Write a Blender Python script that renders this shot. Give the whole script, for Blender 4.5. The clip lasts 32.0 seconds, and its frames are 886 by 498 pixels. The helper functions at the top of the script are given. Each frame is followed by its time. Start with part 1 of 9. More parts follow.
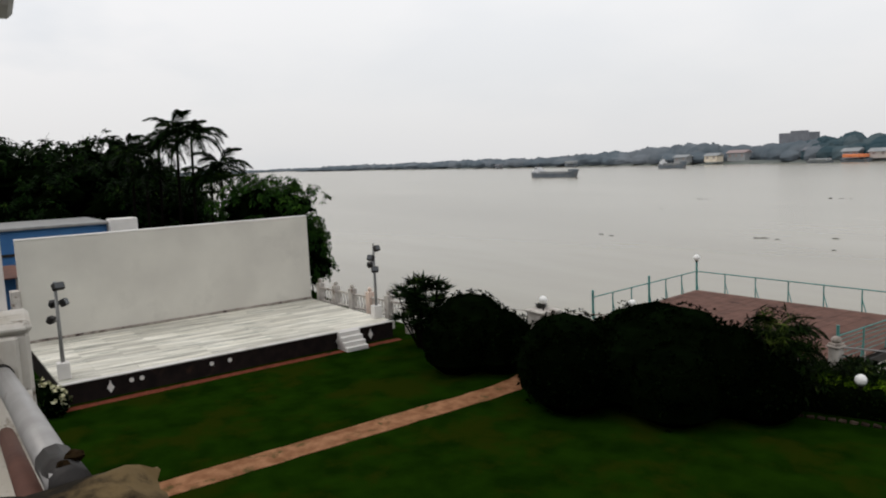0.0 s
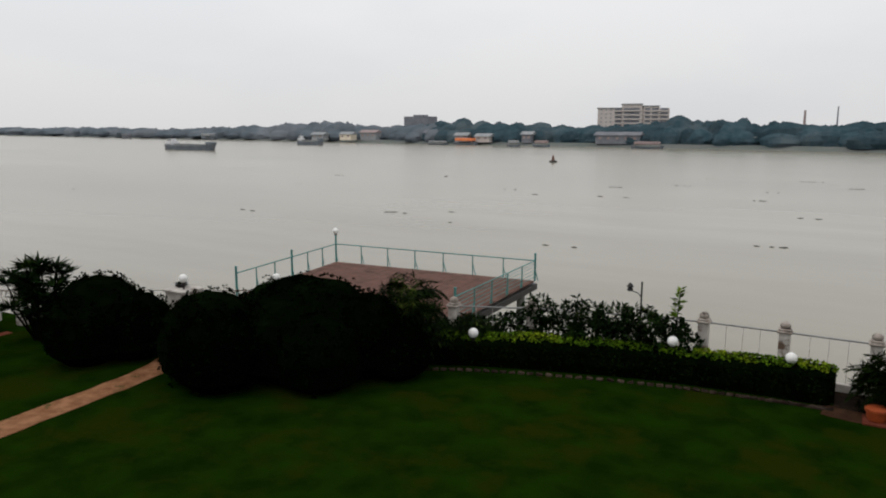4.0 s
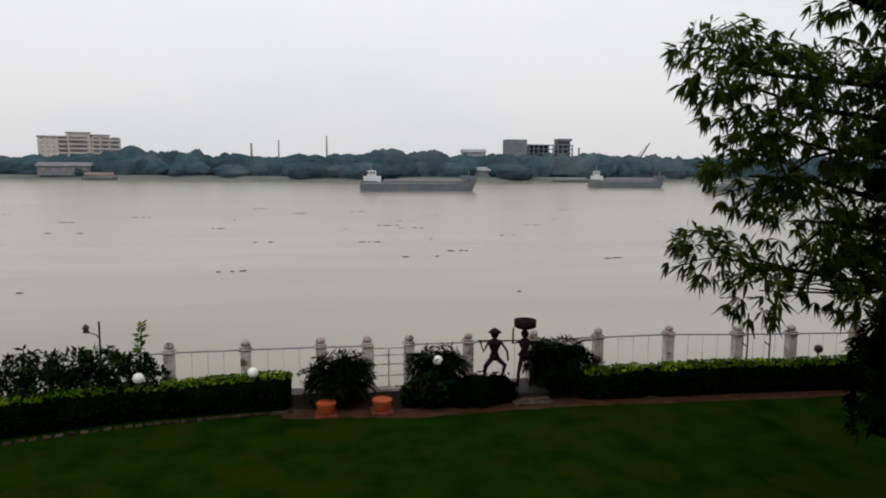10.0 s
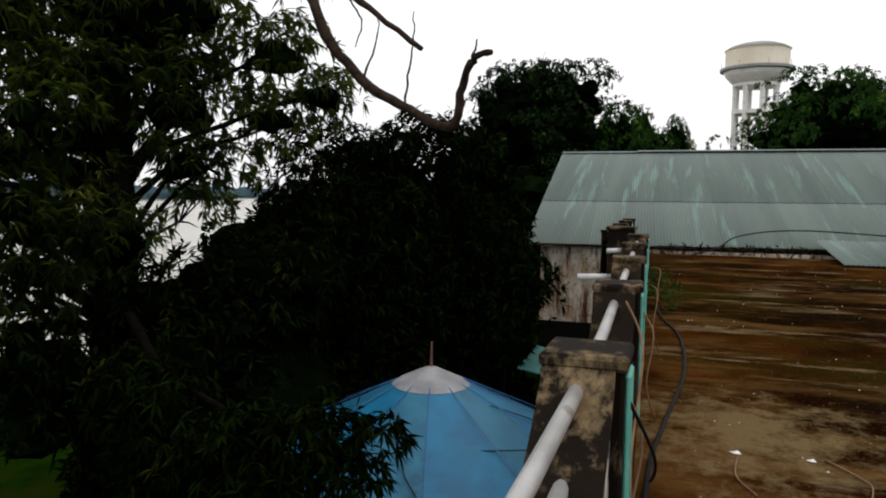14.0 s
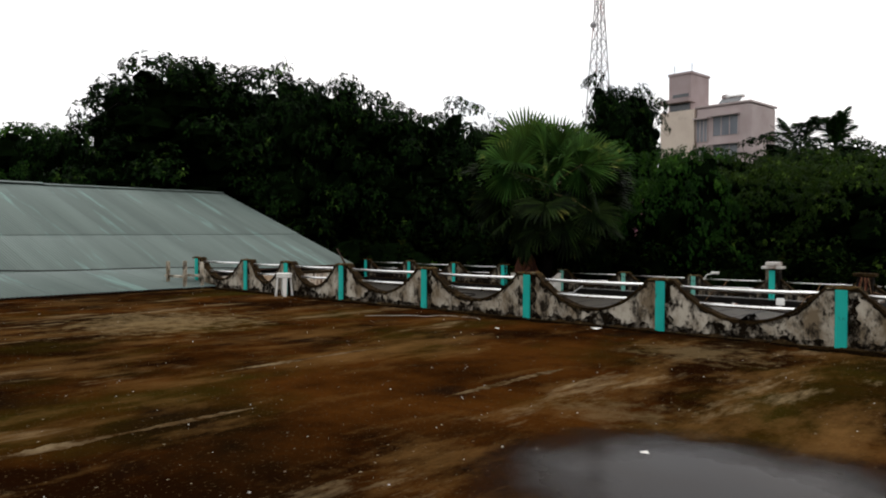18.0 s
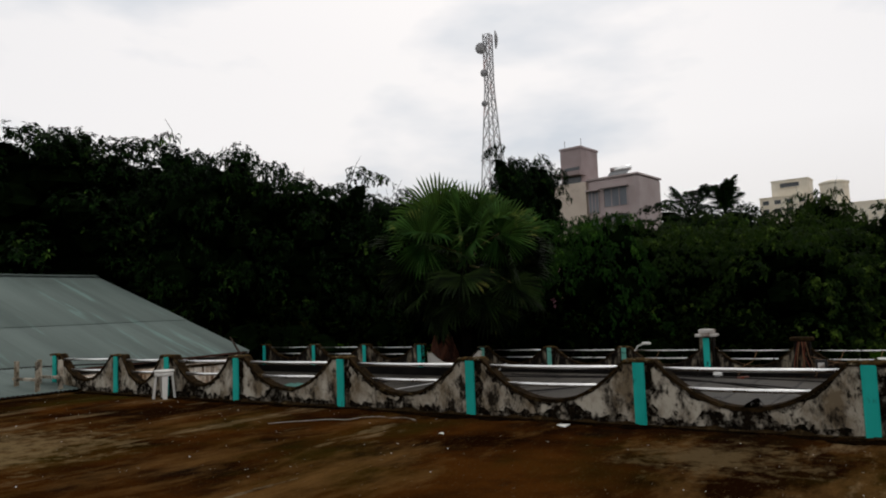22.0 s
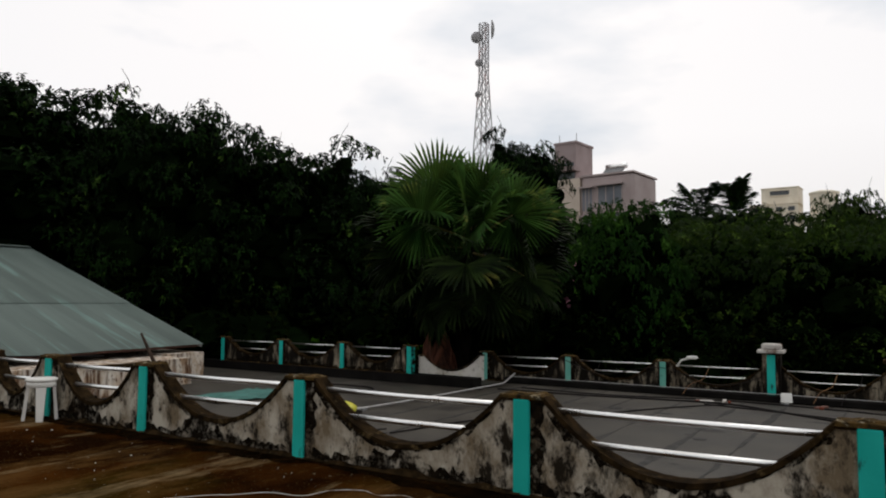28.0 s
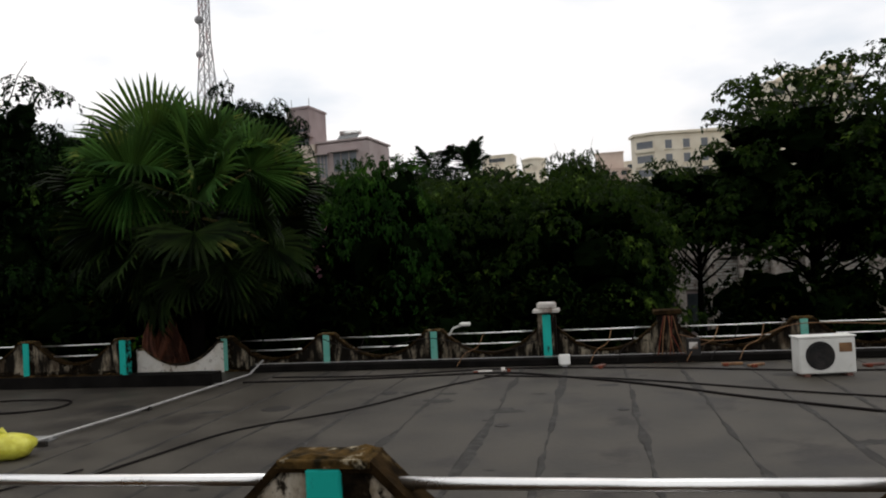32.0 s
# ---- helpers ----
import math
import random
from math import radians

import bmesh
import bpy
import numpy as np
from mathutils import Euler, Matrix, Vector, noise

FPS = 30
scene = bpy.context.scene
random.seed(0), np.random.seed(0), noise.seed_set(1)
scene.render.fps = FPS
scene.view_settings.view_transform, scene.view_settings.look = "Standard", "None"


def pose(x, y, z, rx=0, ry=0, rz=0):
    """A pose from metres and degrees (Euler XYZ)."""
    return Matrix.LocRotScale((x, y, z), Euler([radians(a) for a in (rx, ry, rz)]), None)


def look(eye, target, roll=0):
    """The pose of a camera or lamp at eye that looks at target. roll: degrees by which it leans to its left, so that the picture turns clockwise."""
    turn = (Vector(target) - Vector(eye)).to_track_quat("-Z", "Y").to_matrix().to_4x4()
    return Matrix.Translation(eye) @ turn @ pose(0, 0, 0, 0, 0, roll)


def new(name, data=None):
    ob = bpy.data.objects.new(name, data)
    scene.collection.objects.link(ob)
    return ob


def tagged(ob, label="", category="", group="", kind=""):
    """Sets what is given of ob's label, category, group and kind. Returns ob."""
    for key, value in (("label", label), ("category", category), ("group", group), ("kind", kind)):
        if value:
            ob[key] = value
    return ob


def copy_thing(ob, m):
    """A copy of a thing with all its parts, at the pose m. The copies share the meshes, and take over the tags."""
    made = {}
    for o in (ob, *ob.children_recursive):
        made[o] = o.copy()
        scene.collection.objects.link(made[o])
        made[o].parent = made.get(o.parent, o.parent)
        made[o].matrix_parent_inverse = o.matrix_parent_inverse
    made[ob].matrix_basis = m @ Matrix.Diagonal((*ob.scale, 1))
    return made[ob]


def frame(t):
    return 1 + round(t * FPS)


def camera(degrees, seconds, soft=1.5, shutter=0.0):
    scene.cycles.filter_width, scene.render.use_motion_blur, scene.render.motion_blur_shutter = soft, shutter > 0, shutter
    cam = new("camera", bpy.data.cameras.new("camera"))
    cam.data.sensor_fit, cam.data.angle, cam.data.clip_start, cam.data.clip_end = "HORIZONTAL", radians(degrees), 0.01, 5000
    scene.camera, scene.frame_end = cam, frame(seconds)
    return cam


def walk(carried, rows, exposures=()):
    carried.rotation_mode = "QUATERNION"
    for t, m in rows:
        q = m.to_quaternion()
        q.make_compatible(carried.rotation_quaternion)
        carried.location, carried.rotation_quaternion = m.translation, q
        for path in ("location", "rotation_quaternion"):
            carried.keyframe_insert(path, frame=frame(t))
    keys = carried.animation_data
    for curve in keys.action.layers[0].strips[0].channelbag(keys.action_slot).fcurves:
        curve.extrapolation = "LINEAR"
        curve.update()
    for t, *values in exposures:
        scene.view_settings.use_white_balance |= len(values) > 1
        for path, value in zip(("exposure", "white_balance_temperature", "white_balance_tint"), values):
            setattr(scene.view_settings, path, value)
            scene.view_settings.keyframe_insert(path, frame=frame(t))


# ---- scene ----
cam = camera(63.17, 32.0, soft=2.0)
# seconds, eye, target, roll
PATH = [
    (0.0, (-0.227, 0.191, 6.470), (-8.675, 5.409, 5.291), -2.43),
    (0.5, (-0.242, 0.212, 6.480), (-9.223, 4.532, 5.654), -2.34),
    (1.0, (-0.215, 0.238, 6.488), (-9.182, 4.646, 6.084), -1.05),
    (1.5, (-0.153, 0.230, 6.498), (-8.752, 5.295, 5.866), -1.35),
    (2.0, (-0.157, 0.197, 6.475), (-7.630, 6.718, 5.203), -0.78),
    (2.5, (-0.203, 0.190, 6.449), (-6.764, 7.608, 5.056), -0.28),
    (3.0, (-0.236, 0.176, 6.448), (-6.048, 8.133, 4.739), -0.76),
    (3.5, (-0.268, 0.146, 6.449), (-5.625, 8.415, 4.740), -0.07),
    (5.5, (-0.144, 0.138, 6.445), (-3.457, 9.446, 4.900), -1.20),
    (6.0, (-0.142, 0.149, 6.439), (-2.786, 9.667, 4.887), -0.87),
    (6.5, (-0.127, 0.144, 6.454), (-2.350, 9.785, 5.007), -0.38),
    (7.0, (-0.104, 0.130, 6.458), (-1.832, 9.881, 5.071), -0.39),
    (7.5, (-0.098, 0.122, 6.441), (-1.443, 9.934, 5.058), -0.13),
    (8.0, (-0.067, 0.124, 6.442), (-0.967, 9.966, 4.919), -0.59),
    (8.5, (-0.038, 0.097, 6.456), (-0.197, 9.996, 5.045), -0.21),
    (9.0, (-0.026, 0.076, 6.454), (0.353, 9.970, 5.050), -0.72),
    (9.5, (-0.020, 0.069, 6.459), (1.176, 9.908, 5.130), -0.07),
    (10.0, (0.011, 0.050, 6.472), (1.892, 9.801, 5.299), 0.34),
    (10.5, (0.101, -0.014, 6.483), (2.824, 9.574, 5.674), 0.47),
    (11.0, (0.162, -0.089, 6.507), (3.753, 9.226, 5.921), 0.87),
    (11.5, (0.207, -0.195, 6.507), (4.497, 8.825, 6.021), 0.57),
    (12.0, (0.255, -0.274, 6.505), (5.195, 8.403, 5.943), 0.85),
    (12.5, (0.311, -0.278, 6.489), (6.594, 7.457, 5.666), 0.00),
    (13.0, (0.263, -0.242, 6.515), (8.386, 5.563, 5.953), -0.05),
    (13.5, (0.230, -0.233, 6.517), (9.302, 3.925, 5.876), 0.30),
    (15.5, (0.217, -0.324, 6.518), (10.201, -0.159, 5.991), 0.65),
    (16.0, (0.295, -0.417, 6.526), (10.230, -1.491, 6.147), 0.10),
    (16.5, (0.362, -0.606, 6.532), (10.045, -3.063, 6.072), 0.39),
    (17.0, (0.435, -0.751, 6.521), (9.460, -5.003, 5.835), 0.97),
    (17.5, (0.533, -0.779, 6.500), (8.178, -7.211, 6.073), 0.99),
    (18.0, (0.643, -0.714, 6.497), (7.298, -8.174, 6.290), 0.21),
    (18.5, (0.804, -0.847, 6.500), (7.469, -8.297, 6.226), -0.61),
    (19.0, (0.945, -1.049, 6.530), (7.505, -8.592, 6.802), 0.36),
    (19.5, (1.100, -1.194, 6.555), (7.450, -8.904, 7.035), -0.79),
    (20.0, (1.386, -1.324, 6.505), (7.162, -9.460, 7.176), -2.35),
    (20.5, (1.646, -1.558, 6.532), (7.181, -9.864, 7.143), -3.59),
    (21.0, (1.891, -1.913, 6.556), (7.458, -10.172, 7.448), -3.24),
    (21.5, (2.178, -2.091, 6.552), (7.658, -10.407, 7.447), -1.95),
    (22.0, (2.457, -2.258, 6.550), (7.976, -10.557, 7.374), -2.07),
    (22.5, (2.698, -2.513, 6.564), (8.036, -10.926, 7.424), -2.20),
    (23.0, (2.896, -2.805, 6.533), (7.819, -11.483, 7.207), -1.70),
    (23.5, (3.146, -3.023, 6.526), (7.433, -12.023, 7.304), -1.31),
    (24.0, (3.438, -3.271, 6.547), (7.666, -12.314, 7.135), -1.60),
    (24.5, (3.661, -3.531, 6.583), (8.619, -12.178, 7.389), -1.85),
    (26.5, (4.697, -4.841, 6.577), (9.769, -13.426, 7.335), 0.54),
    (27.0, (4.946, -5.096, 6.582), (9.735, -13.821, 7.553), -0.16),
    (27.5, (5.159, -5.457, 6.599), (10.472, -13.867, 7.622), -0.69),
    (28.0, (5.360, -5.752, 6.586), (10.692, -14.180, 7.322), 0.45),
    (28.5, (5.630, -6.076, 6.582), (9.951, -15.069, 7.261), 0.08),
    (29.0, (5.831, -6.436, 6.547), (9.846, -15.585, 6.984), -0.46),
    (29.5, (6.030, -6.770, 6.551), (9.616, -16.091, 7.050), 0.85),
    (30.0, (6.304, -7.074, 6.580), (8.711, -16.767, 7.066), -0.98),
    (30.5, (6.488, -7.389, 6.562), (9.186, -17.001, 7.141), -1.56),
    (31.0, (6.617, -7.730, 6.603), (9.487, -17.296, 7.105), -0.86),
    (31.5, (6.811, -8.110, 6.590), (9.068, -17.839, 7.073), -2.17),
    (32.0, (6.946, -8.483, 6.579), (8.947, -18.278, 6.818), -3.05),
]
EXPOSURES = [(0.0, -0.05), (1.0, -0.12), (2.0, -0.28), (3.0, -0.2), (6.0, -0.06), (8.0, -0.16), (9.0, -0.16), (11.0, -0.02), (12.2, 0.0), (13.0, 0.36), (16.0, 0.35), (17.0, 0.42), (18.0, 0.46), (19.0, 0.15), (20.0, -0.08), (21.0, -0.18), (22.0, -0.22), (24.0, -0.18), (28.0, -0.12), (32.0, 0.05)]
walk(cam, [(t, look(e, g, r)) for t, e, g, r in PATH], EXPOSURES)


# ---- light: a bright overcast sky and a very soft, weak sun ----
world = bpy.data.worlds.new("overcast_sky")
scene.world = world
world.use_nodes = True
wt = world.node_tree
wt.nodes.clear()
w_out = wt.nodes.new("ShaderNodeOutputWorld")
w_bg = wt.nodes.new("ShaderNodeBackground")
w_sky = wt.nodes.new("ShaderNodeTexSky")
w_sky.sky_type = "NISHITA"
w_sky.sun_disc = False
w_sky.sun_elevation = radians(48)
w_sky.sun_rotation = radians(150)
w_sky.dust_density = 5.0
w_co = wt.nodes.new("ShaderNodeTexCoord")
w_map = wt.nodes.new("ShaderNodeMapping")
w_map.inputs["Scale"].default_value = (1.0, 1.0, 2.6)
w_n = wt.nodes.new("ShaderNodeTexNoise")
w_n.inputs["Scale"].default_value = 2.3
w_n.inputs["Detail"].default_value = 5.0
w_n.inputs["Roughness"].default_value = 0.5
w_r = wt.nodes.new("ShaderNodeValToRGB")
w_r.color_ramp.elements[0].position = 0.37
w_r.color_ramp.elements[0].color = (8.7, 9.4, 10.3, 1)
w_r.color_ramp.elements[1].position = 0.53
w_r.color_ramp.elements[1].color = (13.2, 12.9, 12.9, 1)
w_mix = wt.nodes.new("ShaderNodeMixRGB")
w_mix.inputs[0].default_value = 0.88
wt.links.new(w_co.outputs["Generated"], w_map.inputs["Vector"])
wt.links.new(w_map.outputs["Vector"], w_n.inputs["Vector"])
wt.links.new(w_n.outputs["Fac"], w_r.inputs["Fac"])
wt.links.new(w_sky.outputs["Color"], w_mix.inputs[1])
# an even veil over the river, broken cloud over the street
w_veil = wt.nodes.new("ShaderNodeMixRGB")
w_side = wt.nodes.new("ShaderNodeMapRange")
w_side.inputs[1].default_value, w_side.inputs[2].default_value = -0.5, 0.35
w_sep = wt.nodes.new("ShaderNodeSeparateXYZ")
wt.links.new(w_co.outputs["Generated"], w_sep.inputs[0])
wt.links.new(w_sep.outputs["Y"], w_side.inputs[0])
w_side.inputs[4].default_value = 0.85
wt.links.new(w_side.outputs[0], w_veil.inputs[0])
wt.links.new(w_r.outputs["Color"], w_veil.inputs[1])
w_veil.inputs[2].default_value = (12.1, 12.1, 12.2, 1)
wt.links.new(w_veil.outputs["Color"], w_mix.inputs[2])
# haze dims the sky towards the horizon
w_low = wt.nodes.new("ShaderNodeMapRange")
w_low.inputs[1].default_value, w_low.inputs[2].default_value = 0.0, 0.22
w_low.inputs[3].default_value, w_low.inputs[4].default_value = 0.82, 1.0
w_dim = wt.nodes.new("ShaderNodeMixRGB")
w_dim.blend_type = "MULTIPLY"
w_dim.inputs[0].default_value = 1.0
wt.links.new(w_sep.outputs["Z"], w_low.inputs[0])
wt.links.new(w_mix.outputs["Color"], w_dim.inputs[1])
wt.links.new(w_low.outputs[0], w_dim.inputs[2])
wt.links.new(w_dim.outputs["Color"], w_bg.inputs["Color"])
w_bg.inputs["Strength"].default_value = 0.085
wt.links.new(w_bg.outputs["Background"], w_out.inputs["Surface"])

sun_data = bpy.data.lights.new("sun", "SUN")
sun_data.energy = 0.5
sun_data.angle = radians(25)
sun_data.color = (1.0, 0.96, 0.9)
sun = new("sun", sun_data)
sun.matrix_world = look((-25, -45, 80), (0, 0, 0))

# ---- materials ----
def material(name, c1, c2, size=0.5, rough=0.8, metal=0.0, bump=0.25, bsize=0.03, c3=None, s3=2.0, cut=0.55, island=0.0,
             stretch=(1, 1, 1), spec=0.4, trans=0.0, pieces=0.0):
    """Two colours mixed by noise of a given size in metres, a third as stains, fine relief by a second noise."""
    m = bpy.data.materials.new(name)
    m.use_nodes = True
    t = m.node_tree
    b = t.nodes["Principled BSDF"]
    geo = t.nodes.new("ShaderNodeNewGeometry")
    mp = t.nodes.new("ShaderNodeMapping")
    mp.inputs["Scale"].default_value = stretch
    t.links.new(geo.outputs["Position"], mp.inputs["Vector"])

    def noise_node(s, detail=4.0):
        n = t.nodes.new("ShaderNodeTexNoise")
        n.inputs["Scale"].default_value = 1.0 / s
        n.inputs["Detail"].default_value = detail
        t.links.new(mp.outputs["Vector"], n.inputs["Vector"])
        return n

    def mix(fac, a, c):
        x = t.nodes.new("ShaderNodeMixRGB")
        for k, v in ((0, fac), (1, a), (2, c)):
            if isinstance(v, tuple):
                x.inputs[k].default_value = (*v, 1)
            elif isinstance(v, float):
                x.inputs[k].default_value = v
            else:
                t.links.new(v, x.inputs[k])
        return x.outputs[0]

    def ramp(src, lo, hi):
        r = t.nodes.new("ShaderNodeMapRange")
        r.inputs[1].default_value, r.inputs[2].default_value = lo, hi
        t.links.new(src, r.inputs[0])
        return r.outputs[0]

    n1 = noise_node(size, 6.0)
    col = mix(ramp(n1.outputs["Fac"], 0.35, 0.65), c1, c2)
    if c3:
        n3 = noise_node(s3, 8.0)
        n3.inputs["Roughness"].default_value = 0.65
        col = mix(ramp(n3.outputs["Fac"], cut, cut + 0.1), col, c3)
    if island or pieces:
        src = geo.outputs["Random Per Island"]
        if pieces:
            src = t.nodes.new("ShaderNodeObjectInfo").outputs["Random"]
        v = t.nodes.new("ShaderNodeHueSaturation")
        t.links.new(ramp(src, 0.0, 1.0), v.inputs["Value"])
        v.inputs["Value"].links[0].from_node.inputs[3].default_value = 1.0 - (island or pieces)
        v.inputs["Value"].links[0].from_node.inputs[4].default_value = 1.0 + (island or pieces)
        t.links.new(col, v.inputs["Color"])
        col = v.outputs[0]
    t.links.new(col, b.inputs["Base Color"])
    b.inputs["Metallic"].default_value = metal
    b.inputs["Specular IOR Level"].default_value = spec
    t.links.new(ramp(n1.outputs["Fac"], 0.0, 1.0), b.inputs["Roughness"])
    rr = b.inputs["Roughness"].links[0].from_node
    rr.inputs[3].default_value, rr.inputs[4].default_value = max(0.03, rough - 0.12), min(1.0, rough + 0.12)
    if bump:
        nb = noise_node(bsize, 5.0)
        bp = t.nodes.new("ShaderNodeBump")
        bp.inputs["Strength"].default_value = bump
        bp.inputs["Distance"].default_value = bsize * 0.5
        t.links.new(nb.outputs["Fac"], bp.inputs["Height"])
        t.links.new(bp.outputs["Normal"], b.inputs["Normal"])
    if trans:
        b.inputs["Transmission Weight"].default_value = trans
    return m


LAWN = material("lawn_grass", (0.0038, 0.0125, 0.0007), (0.0076, 0.0225, 0.0012), 0.9, 1.0, bump=0.3, bsize=0.05, c3=(0.012, 0.0185, 0.0013), s3=2.2, cut=0.5, spec=0.0)
EARTHDARK = material("dark_damp_earth", (0.009, 0.006, 0.004), (0.022, 0.014, 0.009), 0.3, 0.95, bump=0.8, bsize=0.05, c3=(0.04, 0.022, 0.014), s3=0.6, cut=0.6, spec=0.03)
EARTH = material("bare_earth", (0.03, 0.014, 0.008), (0.06, 0.03, 0.016), 0.4, 0.95, bump=0.8, bsize=0.06, c3=(0.015, 0.012, 0.006), s3=1.0, spec=0.05)
PATHM = material("brick_dust_path", (0.17, 0.075, 0.035), (0.30, 0.15, 0.08), 0.35, 0.95, bump=0.5, bsize=0.05, c3=(0.07, 0.055, 0.018), s3=0.6, cut=0.56, spec=0.05)
BRICKDARK = material("mossy_old_brick", (0.02, 0.012, 0.009), (0.06, 0.045, 0.035), 0.2, 0.95, bump=0.5, pieces=0.5, spec=0.05)
EDGEM = material("red_brick_edging", (0.12, 0.03, 0.018), (0.17, 0.05, 0.03), 0.2, 0.9, c3=(0.035, 0.02, 0.012), s3=0.5, spec=0.05)
TAR = material("bitumen_felt", (0.029, 0.0245, 0.0185), (0.055, 0.0475, 0.037), 0.9, 0.62, bump=0.25, bsize=0.04, c3=(0.022, 0.018, 0.0145), s3=1.3, cut=0.54, spec=0.25)
SEAMWORN = material("worn_bitumen_seam", (0.017, 0.015, 0.013), (0.04, 0.037, 0.033), 0.35, 0.7, bump=0.4, bsize=0.03, c3=(0.05, 0.047, 0.043), s3=0.25, cut=0.52, spec=0.15)
TARBLACK = material("wet_bitumen_and_dark_fill", (0.0045, 0.004, 0.0035), (0.01, 0.009, 0.008), 0.4, 0.8, bump=0.4, bsize=0.03, spec=0.05)
TARSEAM = material("bitumen_seam", (0.012, 0.0105, 0.009), (0.024, 0.021, 0.018), 0.3, 0.6, bump=0.4, bsize=0.03, spec=0.2)
MOULD = material("black_mould_crust", (0.003, 0.0022, 0.0015), (0.014, 0.0095, 0.0055), 0.05, 0.97, bump=0.8, bsize=0.02, c3=(0.1, 0.085, 0.06), s3=0.06, cut=0.62, spec=0.02)
MOSSTOP = material("mossy_coping", (0.008, 0.0052, 0.0026), (0.03, 0.018, 0.0075), 0.1, 0.97, bump=0.9, bsize=0.03, c3=(0.085, 0.058, 0.026), s3=0.16, cut=0.58, spec=0.02)
EDGEBLACK = material("black_edge_film", (0.0025, 0.0014, 0.0006), (0.009, 0.005, 0.002), 0.25, 0.95, bump=0.4, bsize=0.02, c3=(0.02, 0.0095, 0.003), s3=0.4, cut=0.58, spec=0.0)
TURQFAR = material("faded_turquoise_paint", (0.1, 0.36, 0.29), (0.16, 0.42, 0.34), 0.3, 0.6, bump=0.15, bsize=0.02, c3=(0.02, 0.05, 0.04), s3=0.25, cut=0.6, spec=0.2)
TURQ = material("turquoise_paint", (0.006, 0.35, 0.29), (0.014, 0.42, 0.35), 0.3, 0.6, bump=0.15, bsize=0.02, c3=(0.012, 0.03, 0.025), s3=0.16, cut=0.62, stretch=(1, 1, 0.5), spec=0.2)
PIPEGREY = material("dull_zinc_pipe", (0.3, 0.29, 0.28), (0.42, 0.41, 0.4), 0.2, 0.45, metal=0.3, bump=0.1, c3=(0.16, 0.12, 0.09), s3=0.2, cut=0.6)
RAILPALE = material("pale_plastic_pipe", (0.5, 0.5, 0.49), (0.6, 0.6, 0.58), 0.3, 0.5, bump=0.05, c3=(0.36, 0.34, 0.3), s3=0.2, cut=0.6)
RAILM = material("galvanised_pipe", (0.8, 0.79, 0.77), (0.9, 0.89, 0.87), 0.3, 0.3, metal=1.0, bump=0.05, c3=(0.4, 0.33, 0.26), s3=0.3, cut=0.68)
WHITE = material("white_masonry_paint", (0.62, 0.6, 0.57), (0.74, 0.72, 0.69), 1.2, 0.8, bump=0.15, bsize=0.02, c3=(0.45, 0.42, 0.37), s3=1.5, cut=0.62)
SCREENM = material("white_screen_paint", (0.56, 0.54, 0.49), (0.64, 0.62, 0.56), 2.0, 0.85, bump=0.1, bsize=0.03, c3=(0.56, 0.54, 0.49), s3=2.5, cut=0.56, spec=0.2)
MARBLE = material("pale_marble_tile", (0.46, 0.44, 0.37), (0.68, 0.66, 0.59), 0.45, 0.6, bump=0.05, c3=(0.24, 0.26, 0.23), s3=0.6, cut=0.54, pieces=0.27, stretch=(4.0, 0.35, 1), spec=0.1)
STAGEFACE = material("black_tiled_stage_front", (0.006, 0.004, 0.004), (0.016, 0.010, 0.009), 0.3, 0.6, c3=(0.035, 0.018, 0.012), s3=0.6, cut=0.6, spec=0.15)
TEAL = material("teal_railing_paint", (0.035, 0.16, 0.15), (0.06, 0.24, 0.22), 0.3, 0.5, c3=(0.12, 0.07, 0.04), s3=0.3, cut=0.68)
DECKM = material("brown_deck_boards", (0.1, 0.05, 0.038), (0.15, 0.08, 0.062), 0.5, 0.85, c3=(0.06, 0.032, 0.025), s3=1.2, spec=0.15)
FENCE = material("white_fence_paint", (0.36, 0.33, 0.3), (0.56, 0.53, 0.49), 0.3, 0.9, c3=(0.13, 0.09, 0.065), s3=0.4, cut=0.54, spec=0.1)
FENCECAP = material("weathered_cap_and_shaded_wall", (0.26, 0.22, 0.19), (0.42, 0.38, 0.34), 0.2, 0.9, c3=(0.05, 0.035, 0.03), s3=0.3, cut=0.54, spec=0.05)
GLOBE = material("opal_globe", (0.8, 0.8, 0.78), (0.85, 0.85, 0.83), 0.2, 0.25, bump=0)
SCULPT = material("black_welded_steel", (0.006, 0.005, 0.005), (0.014, 0.012, 0.011), 0.15, 0.8, bump=0.6, bsize=0.04, spec=0.08)
IRON = material("black_iron", (0.012, 0.012, 0.012), (0.03, 0.026, 0.024), 0.15, 0.5, metal=0.4)
STEELGREY = material("grey_painted_steel", (0.2, 0.2, 0.2), (0.28, 0.28, 0.27), 0.4, 0.5, c3=(0.14, 0.09, 0.06), s3=0.5, cut=0.65)
POT = material("terracotta", (0.25, 0.04, 0.006), (0.36, 0.065, 0.01), 0.15, 0.8)
SHEET = material("corrugated_zinc_sheet", (0.092, 0.118, 0.106), (0.122, 0.152, 0.137), 1.8, 0.6, metal=0.1, bump=0.05, c3=(0.15, 0.225, 0.2), s3=1.1, cut=0.57, stretch=(0.14, 2.4, 0.5), pieces=0.08, spec=0.2)
TARP_A = material("sky_blue_tarpaulin", (0.002, 0.1, 0.21), (0.006, 0.15, 0.29), 0.5, 0.5, c3=(0.015, 0.13, 0.22), s3=0.6)
